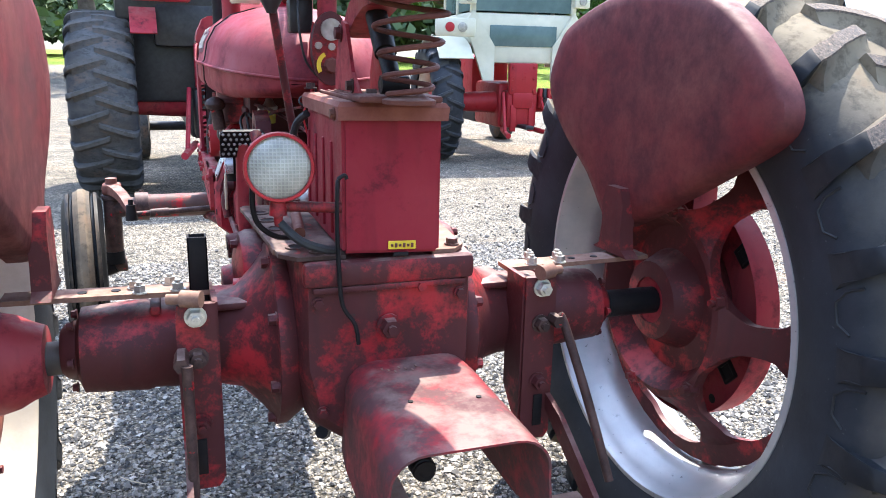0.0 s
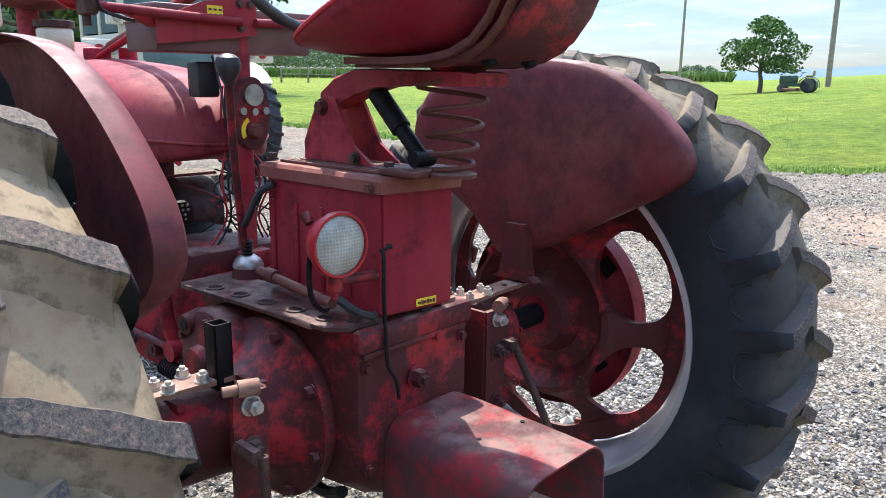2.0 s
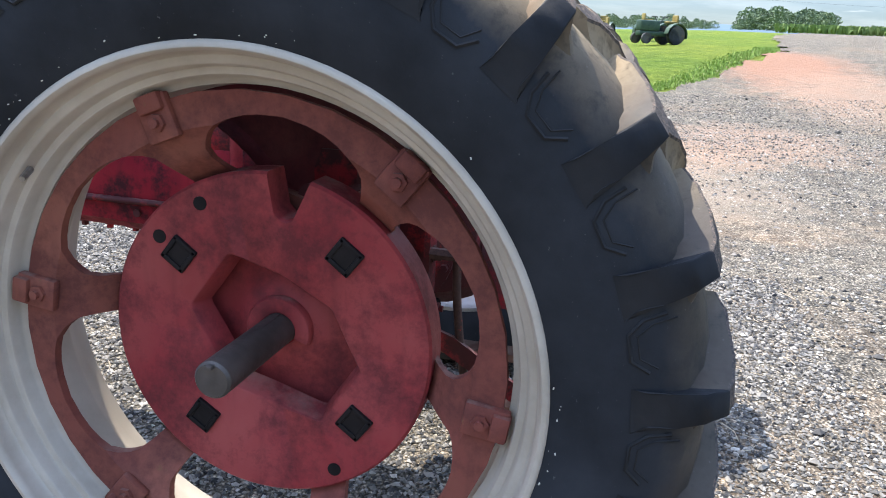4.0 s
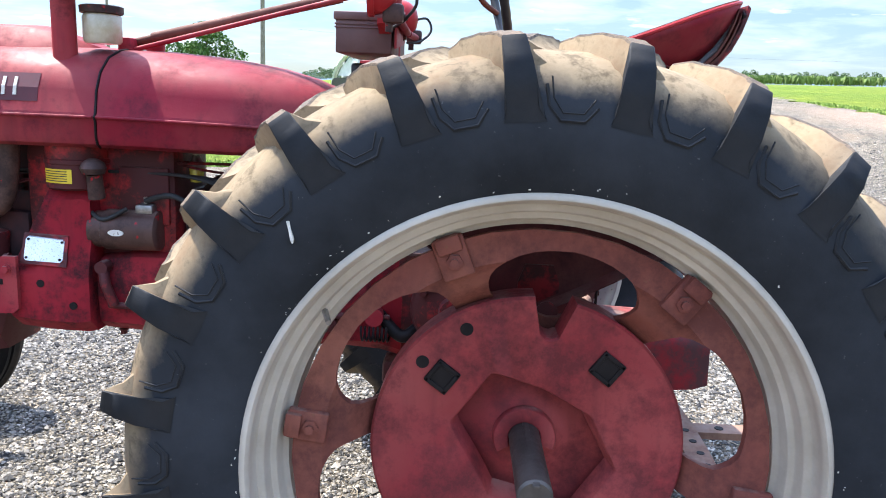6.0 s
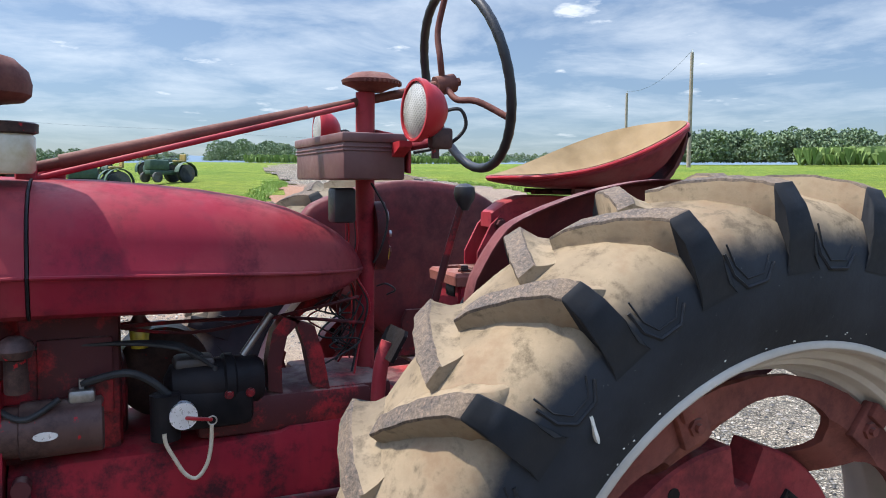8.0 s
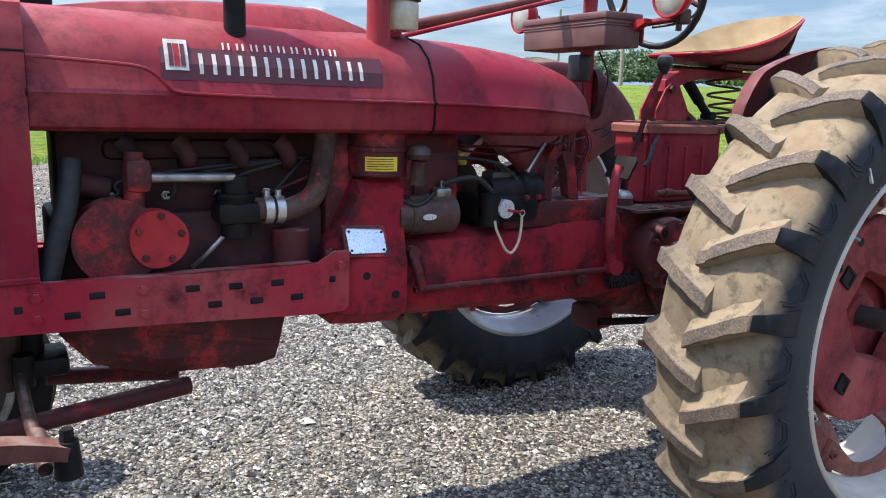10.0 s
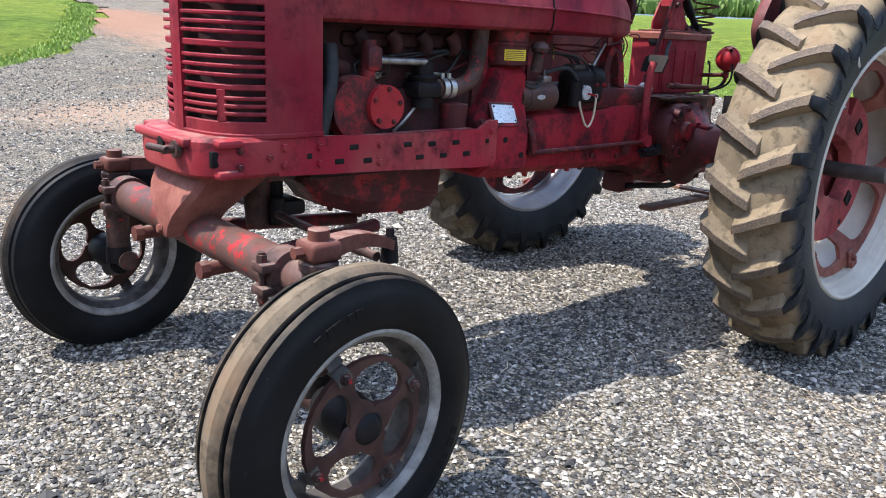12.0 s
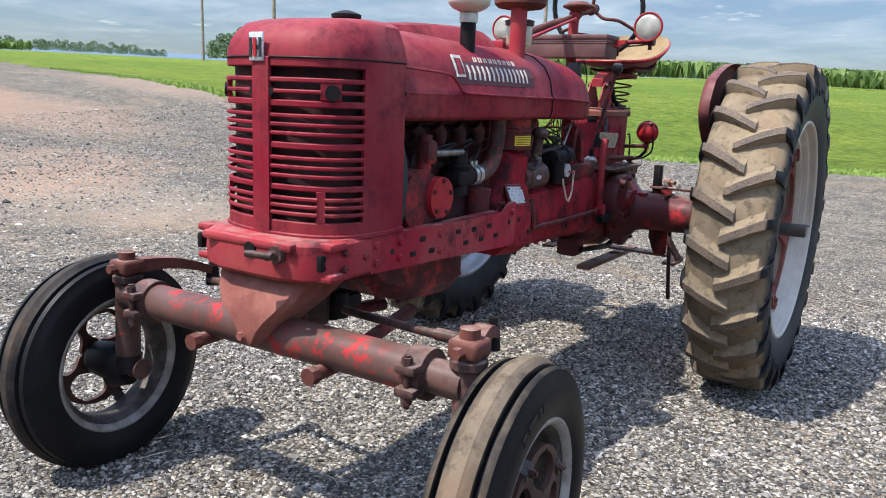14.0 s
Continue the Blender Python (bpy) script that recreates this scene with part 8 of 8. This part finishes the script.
    if not dark:
        b = new_bm()
        box(b, (0.0, -0.385, z0 + 0.035), (0.95, 0.02, 0.27), 0.008)
        part("lower_pane", b, CAB_GLASS, cab)
        for sx in (-1, 1):
            b = new_bm()
            box(b, (sx * (w + 0.05), -0.42, z0 + 0.50), (0.22, 0.10, 0.16), 0.02)
            part("lamp_box", b, cab_paint, cab)
            b = new_bm()
            lathe(b, [(0, 0.055), (-0.02, 0.05), (-0.025, 0.002)], 18, "y", origin=(sx * (w + 0.05), -0.475, z0 + 0.50))
            part("cab_lamp", b, LENS, cab)
            b = new_bm()
            slab(b, [(sx * w * 0.95, -0.40, z0 + 0.35), (sx * w * 0.55, -0.40, z0 - 0.10), (sx * w * 0.55, -0.40, z0 - 0.55), (sx * w * 0.75, -0.40, z0 - 0.55), (sx * w * 1.1, -0.40, z0 + 0.2)], (0, 0.05, 0))
            part("corner_panel", b, cab_paint, cab, smooth=25)
    b = new_bm()
    box(b, (0, 1.9, R * 1.35), (0.62, 1.9, 0.75), 0.10)
    part("hood", b, paint, root)
    b = new_bm()
    box(b, (0, 2.0, R * 0.75), (0.42, 1.9, 0.35), 0.05)
    part("front_frame", b, BLACK, root)
    for s in (-1, 1):
        b = new_bm()
        lathe(b, [(-0.11, 0.2), (-0.13, 0.3), (-0.11, 0.40), (0, 0.42), (0.11, 0.40), (0.13, 0.3), (0.11, 0.2)], 32, "x", origin=(s * 0.75, 2.5, 0.42))
        part("front_tyre", b, TYRE_FAR, root)
    b = new_bm()
    rod(b, (-0.75, 2.5, 0.42), (0.75, 2.5, 0.42), 0.06, n=12)
    part("front_axle", b, BLACK, root)
    return root


cab_tractor("cab_tractor", "large red and black cab tractor parked on the gravel", place(0.03, 6.75, 2), RED, BLACK, 0.87, 1.02, 1.75, True)
cab_tractor("cab_tractor", "old red tractor with a cream-white cab, parked on gravel", place(4.15, 8.5, -4), RED_BRIGHT, CREAM_CAB, 0.78, 1.10, 1.5, False)


def skid_steer(m):
    root = thing("skid_steer_loader", "white and red tracked skid-steer loader standing on grass", "loader", m)
    for s in (-1, 1):
        b = new_bm()
        n = 26
        prof = []
        for k in range(n):
            t = 2 * math.pi * k / n
            prof.append((0.95 * (1 if math.cos(t) > 0 else -1) * abs(math.cos(t)) ** 0.45, 0.36 + 0.36 * (1 if math.sin(t) > 0 else -1) * abs(math.sin(t)) ** 0.7 + (0.12 if math.cos(t) < -0.5 and math.sin(t) > 0 else 0)))
        slab(b, [(s * 0.72, y, z) for y, z in prof], (0.40, 0, 0))
        tr = part("track", b, BLACK, root, "black rubber track", smooth=30)
        for y in (-0.6, -0.2, 0.2, 0.6):
            b = new_bm()
            rod(b, (s * 0.90, y, 0.26), (s * 0.94, y, 0.26), 0.14, n=18)
            part("track_roller", b, BROWN_IRON, tr)
        b = new_bm()
        pipe(b, [(s * 0.68, -1.15, 1.62), (s * 0.68, -0.5, 1.72), (s * 0.68, 0.35, 1.45), (s * 0.68, 1.05, 0.95), (s * 0.68, 1.35, 0.45)], 0.10, 6)
        part("lift_arm", b, WHITE, root)
        b = new_bm()
        slab(b, [(s * 0.66, y, z) for y, z in ((-1.30, 0.9), (-1.30, 1.75), (-1.0, 1.8), (-0.75, 1.1), (-0.7, 0.75))], (0.10, 0, 0))
        part("rear_upright", b, WHITE, root)
        b = new_bm()
        slab(b, [(s * 0.60, y, z) for y, z in ((-0.72, 0.78), (-0.72, 1.42), (-0.35, 1.58), (0.55, 1.15), (0.95, 0.82))], (0.05, 0, 0))
        part("side_panel", b, WHITE, root)
    b = new_bm()
    box(b, (0, -1.05, 0.95), (1.25, 0.75, 0.95), 0.06)
    eng = part("engine_hood", b, RED_BRIGHT, root, "red engine cover")
    for k in range(4):
        b = new_bm()
        box(b, (-0.30 + 0.17 * k, -1.43, 0.86), (0.12, 0.012, 0.14), 0.003)
        part("name_bar", b, WHITE, eng)
        b = new_bm()
    b.free()
    b = new_bm()
    box(b, (0, -1.428, 1.20), (0.72, 0.012, 0.20), 0.003)
    part("rear_grille", b, BLACK, eng)
    for x in (-0.48, 0.48):
        b = new_bm()
        box(b, (x, -1.43, 1.22), (0.10, 0.02, 0.14), 0.01)
        part("tail_lamp", b, YELLOW, eng)
    b = new_bm()
    box(b, (0, 0.1, 0.80), (1.0, 1.6, 0.6), 0.05)
    part("body", b, WHITE, root)
    for sx in (-1, 1):
        for y in (-0.55, 0.55):
            b = new_bm()
            box(b, (sx * 0.44, y, 1.55), (0.09, 0.09, 1.05), 0.02)
            part("cab_post", b, BLACK, root)
        b = new_bm()
        box(b, (sx * 0.44, 0.0, 1.55), (0.012, 1.0, 0.9))
        part("cab_pane", b, CAB_GLASS, root)
    b = new_bm()
    box(b, (0, 0, 2.08), (1.0, 1.25, 0.10), 0.03)
    part("cab_roof", b, WHITE, root)
    b = new_bm()
    box(b, (0, 1.45, 0.45), (1.3, 0.12, 0.5), 0.03)
    part("coupler_plate", b, BLACK, root)
    return root


skid_steer(place(34.2, 5.1, -58) @ Matrix.Scale(1.10, 4))


def small_tractor(m, group, worn):
    root = thing("garden_tractor", "weathered green and yellow garden tractor with mower deck, on grass" if worn else "old green tractor with yellow wheels standing on grass", "tractor", m, group)
    b = new_bm()
    box(b, (0, 0.55, 0.78), (0.48, 1.0, 0.46), 0.07)
    part("hood", b, GREEN, root)
    b = new_bm()
    box(b, (0, 0.1, 0.45), (0.42, 1.9, 0.2), 0.04)
    part("frame", b, GREEN, root)
    for s in (-1, 1):
        b = new_bm()
        lathe(b, [(-0.12, 0.2), (-0.14, 0.3), (-0.12, 0.40), (0, 0.42), (0.12, 0.40), (0.14, 0.3), (0.12, 0.2)], 28, "x", origin=(s * 0.5, -0.6, 0.42))
        tr = part("rear_tyre", b, TYRE_FAR, root)
        b = new_bm()
        lathe(b, [(-0.05, 0.03), (-0.07, 0.2), (-0.10, 0.22), (0.10, 0.22), (0.07, 0.2), (0.05, 0.03)], 24, "x", origin=(s * 0.5, -0.6, 0.42))
        part("wheel", b, YELLOW_DULL, tr)
        b = new_bm()
        lathe(b, [(-0.07, 0.12), (-0.08, 0.18), (-0.06, 0.235), (0.06, 0.235), (0.08, 0.18), (0.07, 0.12)], 24, "x", origin=(s * 0.46, 0.85, 0.235))
        part("front_tyre", b, TYRE_FAR, root)
        b = new_bm()
        rows = []
        for a in range(8):
            t = radians(195 - a * 27)
            rows.append([Vector((s * (0.5 + q), -0.6 + 0.52 * math.cos(t), 0.42 + 0.52 * math.sin(t))) for q in (-0.16, 0.16)] + [Vector((s * (0.5 + q), -0.6 + 0.50 * math.cos(t), 0.42 + 0.50 * math.sin(t))) for q in (0.16, -0.16)])
        loft(b, rows)
        part("fender", b, GREEN, root, smooth=30)
    b = new_bm()
    box(b, (0, -0.6, 0.98), (0.46, 0.42, 0.10), 0.04)
    box(b, (0, -0.82, 1.13), (0.44, 0.08, 0.34), 0.03)
    part("seat", b, YELLOW_DULL, root)
    b = new_bm()
    rod(b, (0, -0.05, 0.9), (0, -0.22, 1.18), 0.02, n=8)
    lathe(b, [(-0.012, 0.17), (0.012, 0.17), (0.012, 0.145), (-0.012, 0.145)], 20, "z", origin=(0, -0.24, 1.19), closed=True)
    part("steering_wheel", b, BLACK, root)
    if worn:
        b = new_bm()
        box(b, (0, 0.35, 0.18), (1.3, 0.75, 0.16), 0.05)
        part("mower_deck", b, RUST_BAR, root)
    return root


for x, y, turn, wn in ((24.3, 0.75, 12, True), (29.5, -1.75, 30, False), (34.5, -1.9, 200, False), (40.5, 12.4, 8, True), (37.0, 0.8, 70, False), (42.0, 1.9, 20, False)):
    small_tractor(place(x, y, turn) @ Matrix.Scale(0.85, 4), "old green tractors on the grass", wn)


# ---------------------------------------------------------------- poles, wires, fence, barn
def pole(x, y, h, r=0.16, arm=True):
    root = thing("utility_pole", "weathered grey wooden utility pole in the field", "utility pole", place(x, y), "utility poles")
    b = new_bm()
    rod(b, (0, 0, -0.3), (0.05, 0.0, h), r, r * 0.72, 14)
    part("post", b, WOODPOLE, root)
    if arm:
        b = new_bm()
        rod(b, (0, 0, h - 0.05), (0, 0, h + 0.22), 0.04, 0.03, 8)
        part("insulator", b, WHITE, root)
    return root


POLES = [(80.0, 38.0, 9.6), (50.0, 13.8, 10.5), (44.1, -40.9, 8.6), (64.5, -50.8, 7.6), (26.0, -52.0, 9.0)]
for x, y, h in POLES:
    pole(x, y, h, 0.17)


def wires(name, pts, sag):
    b = new_bm()
    for (a, c) in zip(pts, pts[1:]):
        a, c = Vector(a), Vector(c)
        pipe(b, [a.lerp(c, k / 10) - Vector((0, 0, sag * 4 * (k / 10) * (1 - k / 10))) for k in range(11)], 0.011, 5, curve=False)
    tagged(part(name, b, BLACK, None), "thin power line hung between wooden poles", "power line", kind="structure")


top = [(x, y, ground_z(x, y) + h + 0.2) for x, y, h in POLES]
wires("power_line", [(110.1, 99.7, 12.2), top[0], top[1]], 0.9)
wires("power_line", [top[2], top[3]], 0.9)
wires("power_line", [(144.9, 32.0, 12.3), (157.8, -10.7, 11.8), (160.9, -76.4, 11.2)], 0.4)


def fence():
    root = thing("field_fence", "wooden post and rail fence across the field", "fence")
    b = None
    line = [(28.0, 62.0), (40.0, 52.0), (52.0, 42.0), (64.0, 31.0)]
    k = 0
    for (x0, y0), (x1, y1) in zip(line, line[1:]):
        n = 7
        for i in range(n):
            x, y = x0 + (x1 - x0) * i / n, y0 + (y1 - y0) * i / n
            b = new_bm()
            z = ground_z(x, y)
            box(b, (x, y, z + 0.55), (0.14, 0.14, 1.3), 0.02)
            part("post", b, WOODPOLE, root)
            if k % 3 != 2:
                xe, ye = x0 + (x1 - x0) * (i + 1) / n, y0 + (y1 - y0) * (i + 1) / n
                for h in (0.6, 1.05):
                    b = new_bm()
                    rod(b, (x, y, z + h), (xe, ye, ground_z(xe, ye) + h), 0.05, n=6)
                    part("rail", b, WOODPOLE, root)
            k += 1


fence()


def barn(x, y, turn):
    root = thing("barn", "low red barn with a grey metal roof beyond the corn", "barn", place(x, y, turn))
    b = new_bm()
    rows = [[Vector((px, py, z)) for px, z in ((-3.4, 0), (3.4, 0), (3.4, 3.3), (0, 5.2), (-3.4, 3.3))] for py in (-4.4, 4.4)]
    loft(b, rows)
    wall = part("wall", b, BARN, root, smooth=0)
    for s in (-1, 1):
        b = new_bm()
        slab(b, [(s * 3.8, -4.7, 3.2), (0, -4.7, 5.32), (0, 4.7, 5.32), (s * 3.8, 4.7, 3.2)], (0, 0, 0.16))
        part("roof", b, ROOF, root, smooth=0)
    b = new_bm()
    box(b, (0, -4.45, 1.4), (2.4, 0.12, 2.6), 0.03)
    part("door", b, RED_RUST, wall)


barn(164.0, 105.5, -96)


# ---------------------------------------------------------------- trees, corn, grass
def leaf_cloud(verts, faces, c, rx, rz, n, size, rng):
    for _ in range(n):
        u, v = rng.random() * 2 * math.pi, rng.uniform(-0.75, 1.0)
        q = math.sqrt(max(0, 1 - v * v)) * rng.uniform(0.55, 1.0)
        p = Vector((c[0] + rx * q * math.cos(u), c[1] + rx * q * math.sin(u), c[2] + rz * v * rng.uniform(0.6, 1.0)))
        a = Vector((rng.gauss(0, 1), rng.gauss(0, 1), rng.gauss(0, 1))).normalized()
        d = a.cross(Vector((rng.gauss(0, 1), rng.gauss(0, 1), rng.gauss(0, 1)))).normalized()
        s = size * rng.uniform(0.6, 1.3)
        o = len(verts)
        verts.extend([p + a * s, p + d * s * 0.7, p - a * s, p - d * s * 0.7])
        faces.append((o, o + 1, o + 2, o + 3))


def mesh_from(name, verts, faces, material):
    me = bpy.data.meshes.new(name)
    me.from_pydata([tuple(v) for v in verts], [], faces)
    me.materials.append(material)
    return me


def tree(x, y, h, spread, seed, dense=1.0):
    """Single broadleaf tree: forked trunk, limbs, a crown of leaf clumps with gaps."""
    rng = random.Random(seed)
    root = thing("tree", "broadleaf tree with an uneven green crown in the field", "tree", place(x, y))
    b = new_bm()
    k = h / 9
    pipe(b, [(0, 0, -0.2), (0.1 * k, 0, 1.2 * k), (0.0, 0.1, 2.6 * k), (0.1, 0, 4.2 * k)], 0.34 * k, 10, taper=0.16 * k)
    tips = []
    for i in range(9):
        a = 2 * math.pi * i / 9 + rng.uniform(-0.3, 0.3)
        r = spread * rng.uniform(0.55, 0.85)
        z = h * rng.uniform(0.32, 0.85)
        pipe(b, [(0, 0, 2.2 * k + 0.2 * i * k * 0.5), (r * 0.4 * math.cos(a), r * 0.4 * math.sin(a), z * 0.72), (r * math.cos(a), r * math.sin(a), z)], 0.12 * k, 6, taper=0.03 * k)
        tips.append((r * math.cos(a), r * math.sin(a), z))
    part("trunk", b, BARK, root)
    verts, faces = [], []
    for t in tips:
        leaf_cloud(verts, faces, t, spread * 0.44, h * 0.16, int(300 * dense), 0.20 * k, rng)
        leaf_cloud(verts, faces, (t[0] * 0.6, t[1] * 0.6, t[2] + h * 0.06), spread * 0.36, h * 0.11, int(160 * dense), 0.20 * k, rng)
    leaf_cloud(verts, faces, (0, 0, h * 0.86), spread * 0.5, h * 0.13, int(420 * dense), 0.20 * k, rng)
    ob = new("crown", mesh_from("crown", verts, faces, LEAF))
    ob.parent = root
    return root


def polar(az, d):
    """Point at a bearing from straight ahead (degrees to the right) and a distance."""
    return d * math.sin(radians(az)), d * math.cos(radians(az))


for az, d, h, sp, sd in ((70.4, 48.5, 4.3, 2.1, 1), (31.5, 40, 9.0, 3.0, 2), (-6.0, 30, 11.0, 5.5, 4), (20.0, 44, 12.0, 6.0, 5)):
    x, y = polar(az, d)
    tree(x, y, h, sp, sd)


def woods(name, az0, az1, d0, d1, h0, h1, n, seed, label, lift=0.0, size=1.0):
    """Far belt of trees: many crowns of small leaf clumps with an uneven top."""
    rng = random.Random(seed)
    verts, faces = [], []
    for k in range(n):
        u = (k + rng.uniform(-0.4, 0.4)) / n
        az = az0 + (az1 - az0) * u
        d = rng.uniform(d0, d1)
        x, y = polar(az, d)
        env = min(1.0, 0.45 + 3.2 * min(u, 1 - u) + 0.15)
        h = rng.uniform(h0, h1) * env
        z = ground_z(x, y) + lift * env
        sp = h * rng.uniform(0.42, 0.62)
        for c in range(5):
            leaf_cloud(verts, faces, (x + rng.uniform(-sp, sp) * 0.6, y + rng.uniform(-sp, sp) * 0.6, z + h * (0.22 + 0.15 * c)), sp * (0.95 - 0.12 * c), h * 0.17, 110, size * h * 0.045, rng)
    # this leaf colour already carries the distance haze
    me = mesh_from(name, verts, faces, LEAF_HAZE)
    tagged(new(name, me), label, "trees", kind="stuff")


woods("far_woods", 27, 56, 190, 270, 6.3, 8.4, 290, 21, "dark green wooded hill beyond the corn field", 2.0, 0.75)
woods("far_woods", 54, 62, 240, 300, 5, 7, 50, 22, "far line of green trees behind the barn", 0)
woods("far_woods", 58.6, 60, 220, 240, 5.5, 7, 8, 23, "small clump of far trees", 0)
woods("far_woods", 64, 67, 200, 220, 3.2, 4.0, 16, 24, "low round clump of far trees", 0)
woods("far_woods", 78, 96, 300, 340, 4, 6, 90, 25, "far green tree line", 0)
woods("far_woods", 97.5, 103.5, 190, 215, 4, 6, 40, 26, "far grove of green trees", 0)
woods("far_woods", 104, 127, 330, 380, 3.5, 5.5, 90, 27, "far thin tree line on the horizon", 0)
woods("far_woods", 129.6, 146, 130, 165, 4.6, 6.2, 180, 28, "grove of dense green trees behind the field", 0)
woods("far_woods", 152, 163, 300, 340, 7, 10, 26, 29, "far trees on the horizon", 0)
woods("far_woods", -30, 28, 60, 90, 9, 14, 90, 30, "green trees behind the parked tractors", 0)


def corn_belt():
    rng = random.Random(9)
    verts, faces = [], []
    for az0, az1, d, n in ((30, 68, 125, 2600), (140, 186, 74, 3200), (100, 118, 150, 900)):
        for k in range(n):
            az = rng.uniform(az0, az1)
            dd = d + abs(rng.gauss(0, 8))
            x, y = polar(az, dd)
            z = ground_z(x, y)
            for q in range(3):
                a = rng.uniform(0, 6.28)
                s = rng.uniform(0.35, 0.8)
                h = rng.uniform(0.9, 1.75)
                o = len(verts)
                verts.extend([(x, y, z), (x + s * math.cos(a), y + s * math.sin(a), z + h), (x + 0.35 * math.cos(a + 2), y + 0.35 * math.sin(a + 2), z + h * 0.9)])
                faces.append((o, o + 1, o + 2))
    me = mesh_from("corn_field", verts, faces, CORN)
    tagged(new("corn_field", me), "band of tall green corn along the far field edge", "corn", kind="stuff")


corn_belt()


def grass_blades():
    """Blades and clover along the nearer grass, denser at its edge."""
    rng = random.Random(13)
    verts, faces = [], []
    count = 0
    while count < 26000:
        r = 9.0 + 20.0 * rng.random() ** 1.5
        az = radians(rng.uniform(25, 190))
        x, y = r * math.sin(az), r * math.cos(az)
        if in_yard(x, y):
            continue
        o = 0.25 + 0.7 * rng.random()
        if not (in_yard(x - o, y) or in_yard(x, y + o) or in_yard(x, y - o) or in_yard(x + o, y)):
            continue
        z = ground_z(x, y)
        a = rng.uniform(0, 6.28)
        h = rng.uniform(0.02, 0.06) * (1 + r * 0.012)
        w = rng.uniform(0.006, 0.016) * (1 + r * 0.05)
        l = rng.uniform(-0.04, 0.04)
        o = len(verts)
        verts.extend([(x - w * math.cos(a), y - w * math.sin(a), z - 0.01), (x + w * math.cos(a), y + w * math.sin(a), z - 0.01), (x + l * math.sin(a), y - l * math.cos(a), z + h)])
        faces.append((o, o + 1, o + 2))
        count += 1
    me = mesh_from("grass_blades", verts, faces, BLADE)
    tagged(new("grass_blades", me), "short bright green grass and clover blades", "grass", kind="stuff")


grass_blades()


def straws():
    """Dry stalks and blades lying on the gravel."""
    rng = random.Random(31)
    verts, faces = [], []
    for k in range(420):
        x, y = rng.uniform(-2.2, 4.0), rng.uniform(-3.0, 4.5)
        a, n = rng.uniform(0, 6.28), rng.uniform(0.03, 0.12)
        w = rng.uniform(0.0008, 0.0018)
        p = Vector((x, y, 0.016))
        t, s = Vector((math.cos(a), math.sin(a), rng.uniform(-0.05, 0.10))), Vector((-math.sin(a), math.cos(a), 0))
        bend = s * rng.uniform(-0.02, 0.02)
        o = len(verts)
        for q in (0.0, 0.5, 1.0):
            c = p + t * n * q + bend * (1 - abs(q - 0.5) * 2)
            verts.extend([c - s * w, c + s * w, c + Vector((0, 0, w * 1.6))])
        for q in (0, 3):
            for i, j in ((0, 1), (1, 2), (2, 0)):
                faces.append((o + q + i, o + q + j, o + q + 3 + j, o + q + 3 + i))
    me = mesh_from("dry_straw", verts, faces, CHAINRUBBER)
    tagged(new("dry_straw", me), "dry pale straw stalks lying on the gravel", "straw", kind="stuff")


straws()


def hills():
    b = new_bm()
    rng = random.Random(2)
    rows = []
    for k in range(121):
        az = 60 + k * 1.1
        x, y = polar(az, 3000)
        x2, y2 = polar(az, 3300)
        h = 22 + 26 * (0.5 + 0.5 * noise.noise(Vector((az * 0.09, 3.1, 0)))) + 4 * noise.noise(Vector((az * 0.7, 0, 0)))
        if az > 150:
            h += 14
        z = ground_z(x, y)
        rows.append([Vector((x, y, z - 20)), Vector((x2, y2, z + h)), Vector((x2 * 1.1, y2 * 1.1, z - 40))])
    loft(b, rows, caps=False, closed=False)
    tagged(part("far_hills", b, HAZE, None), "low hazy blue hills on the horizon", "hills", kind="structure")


hills()
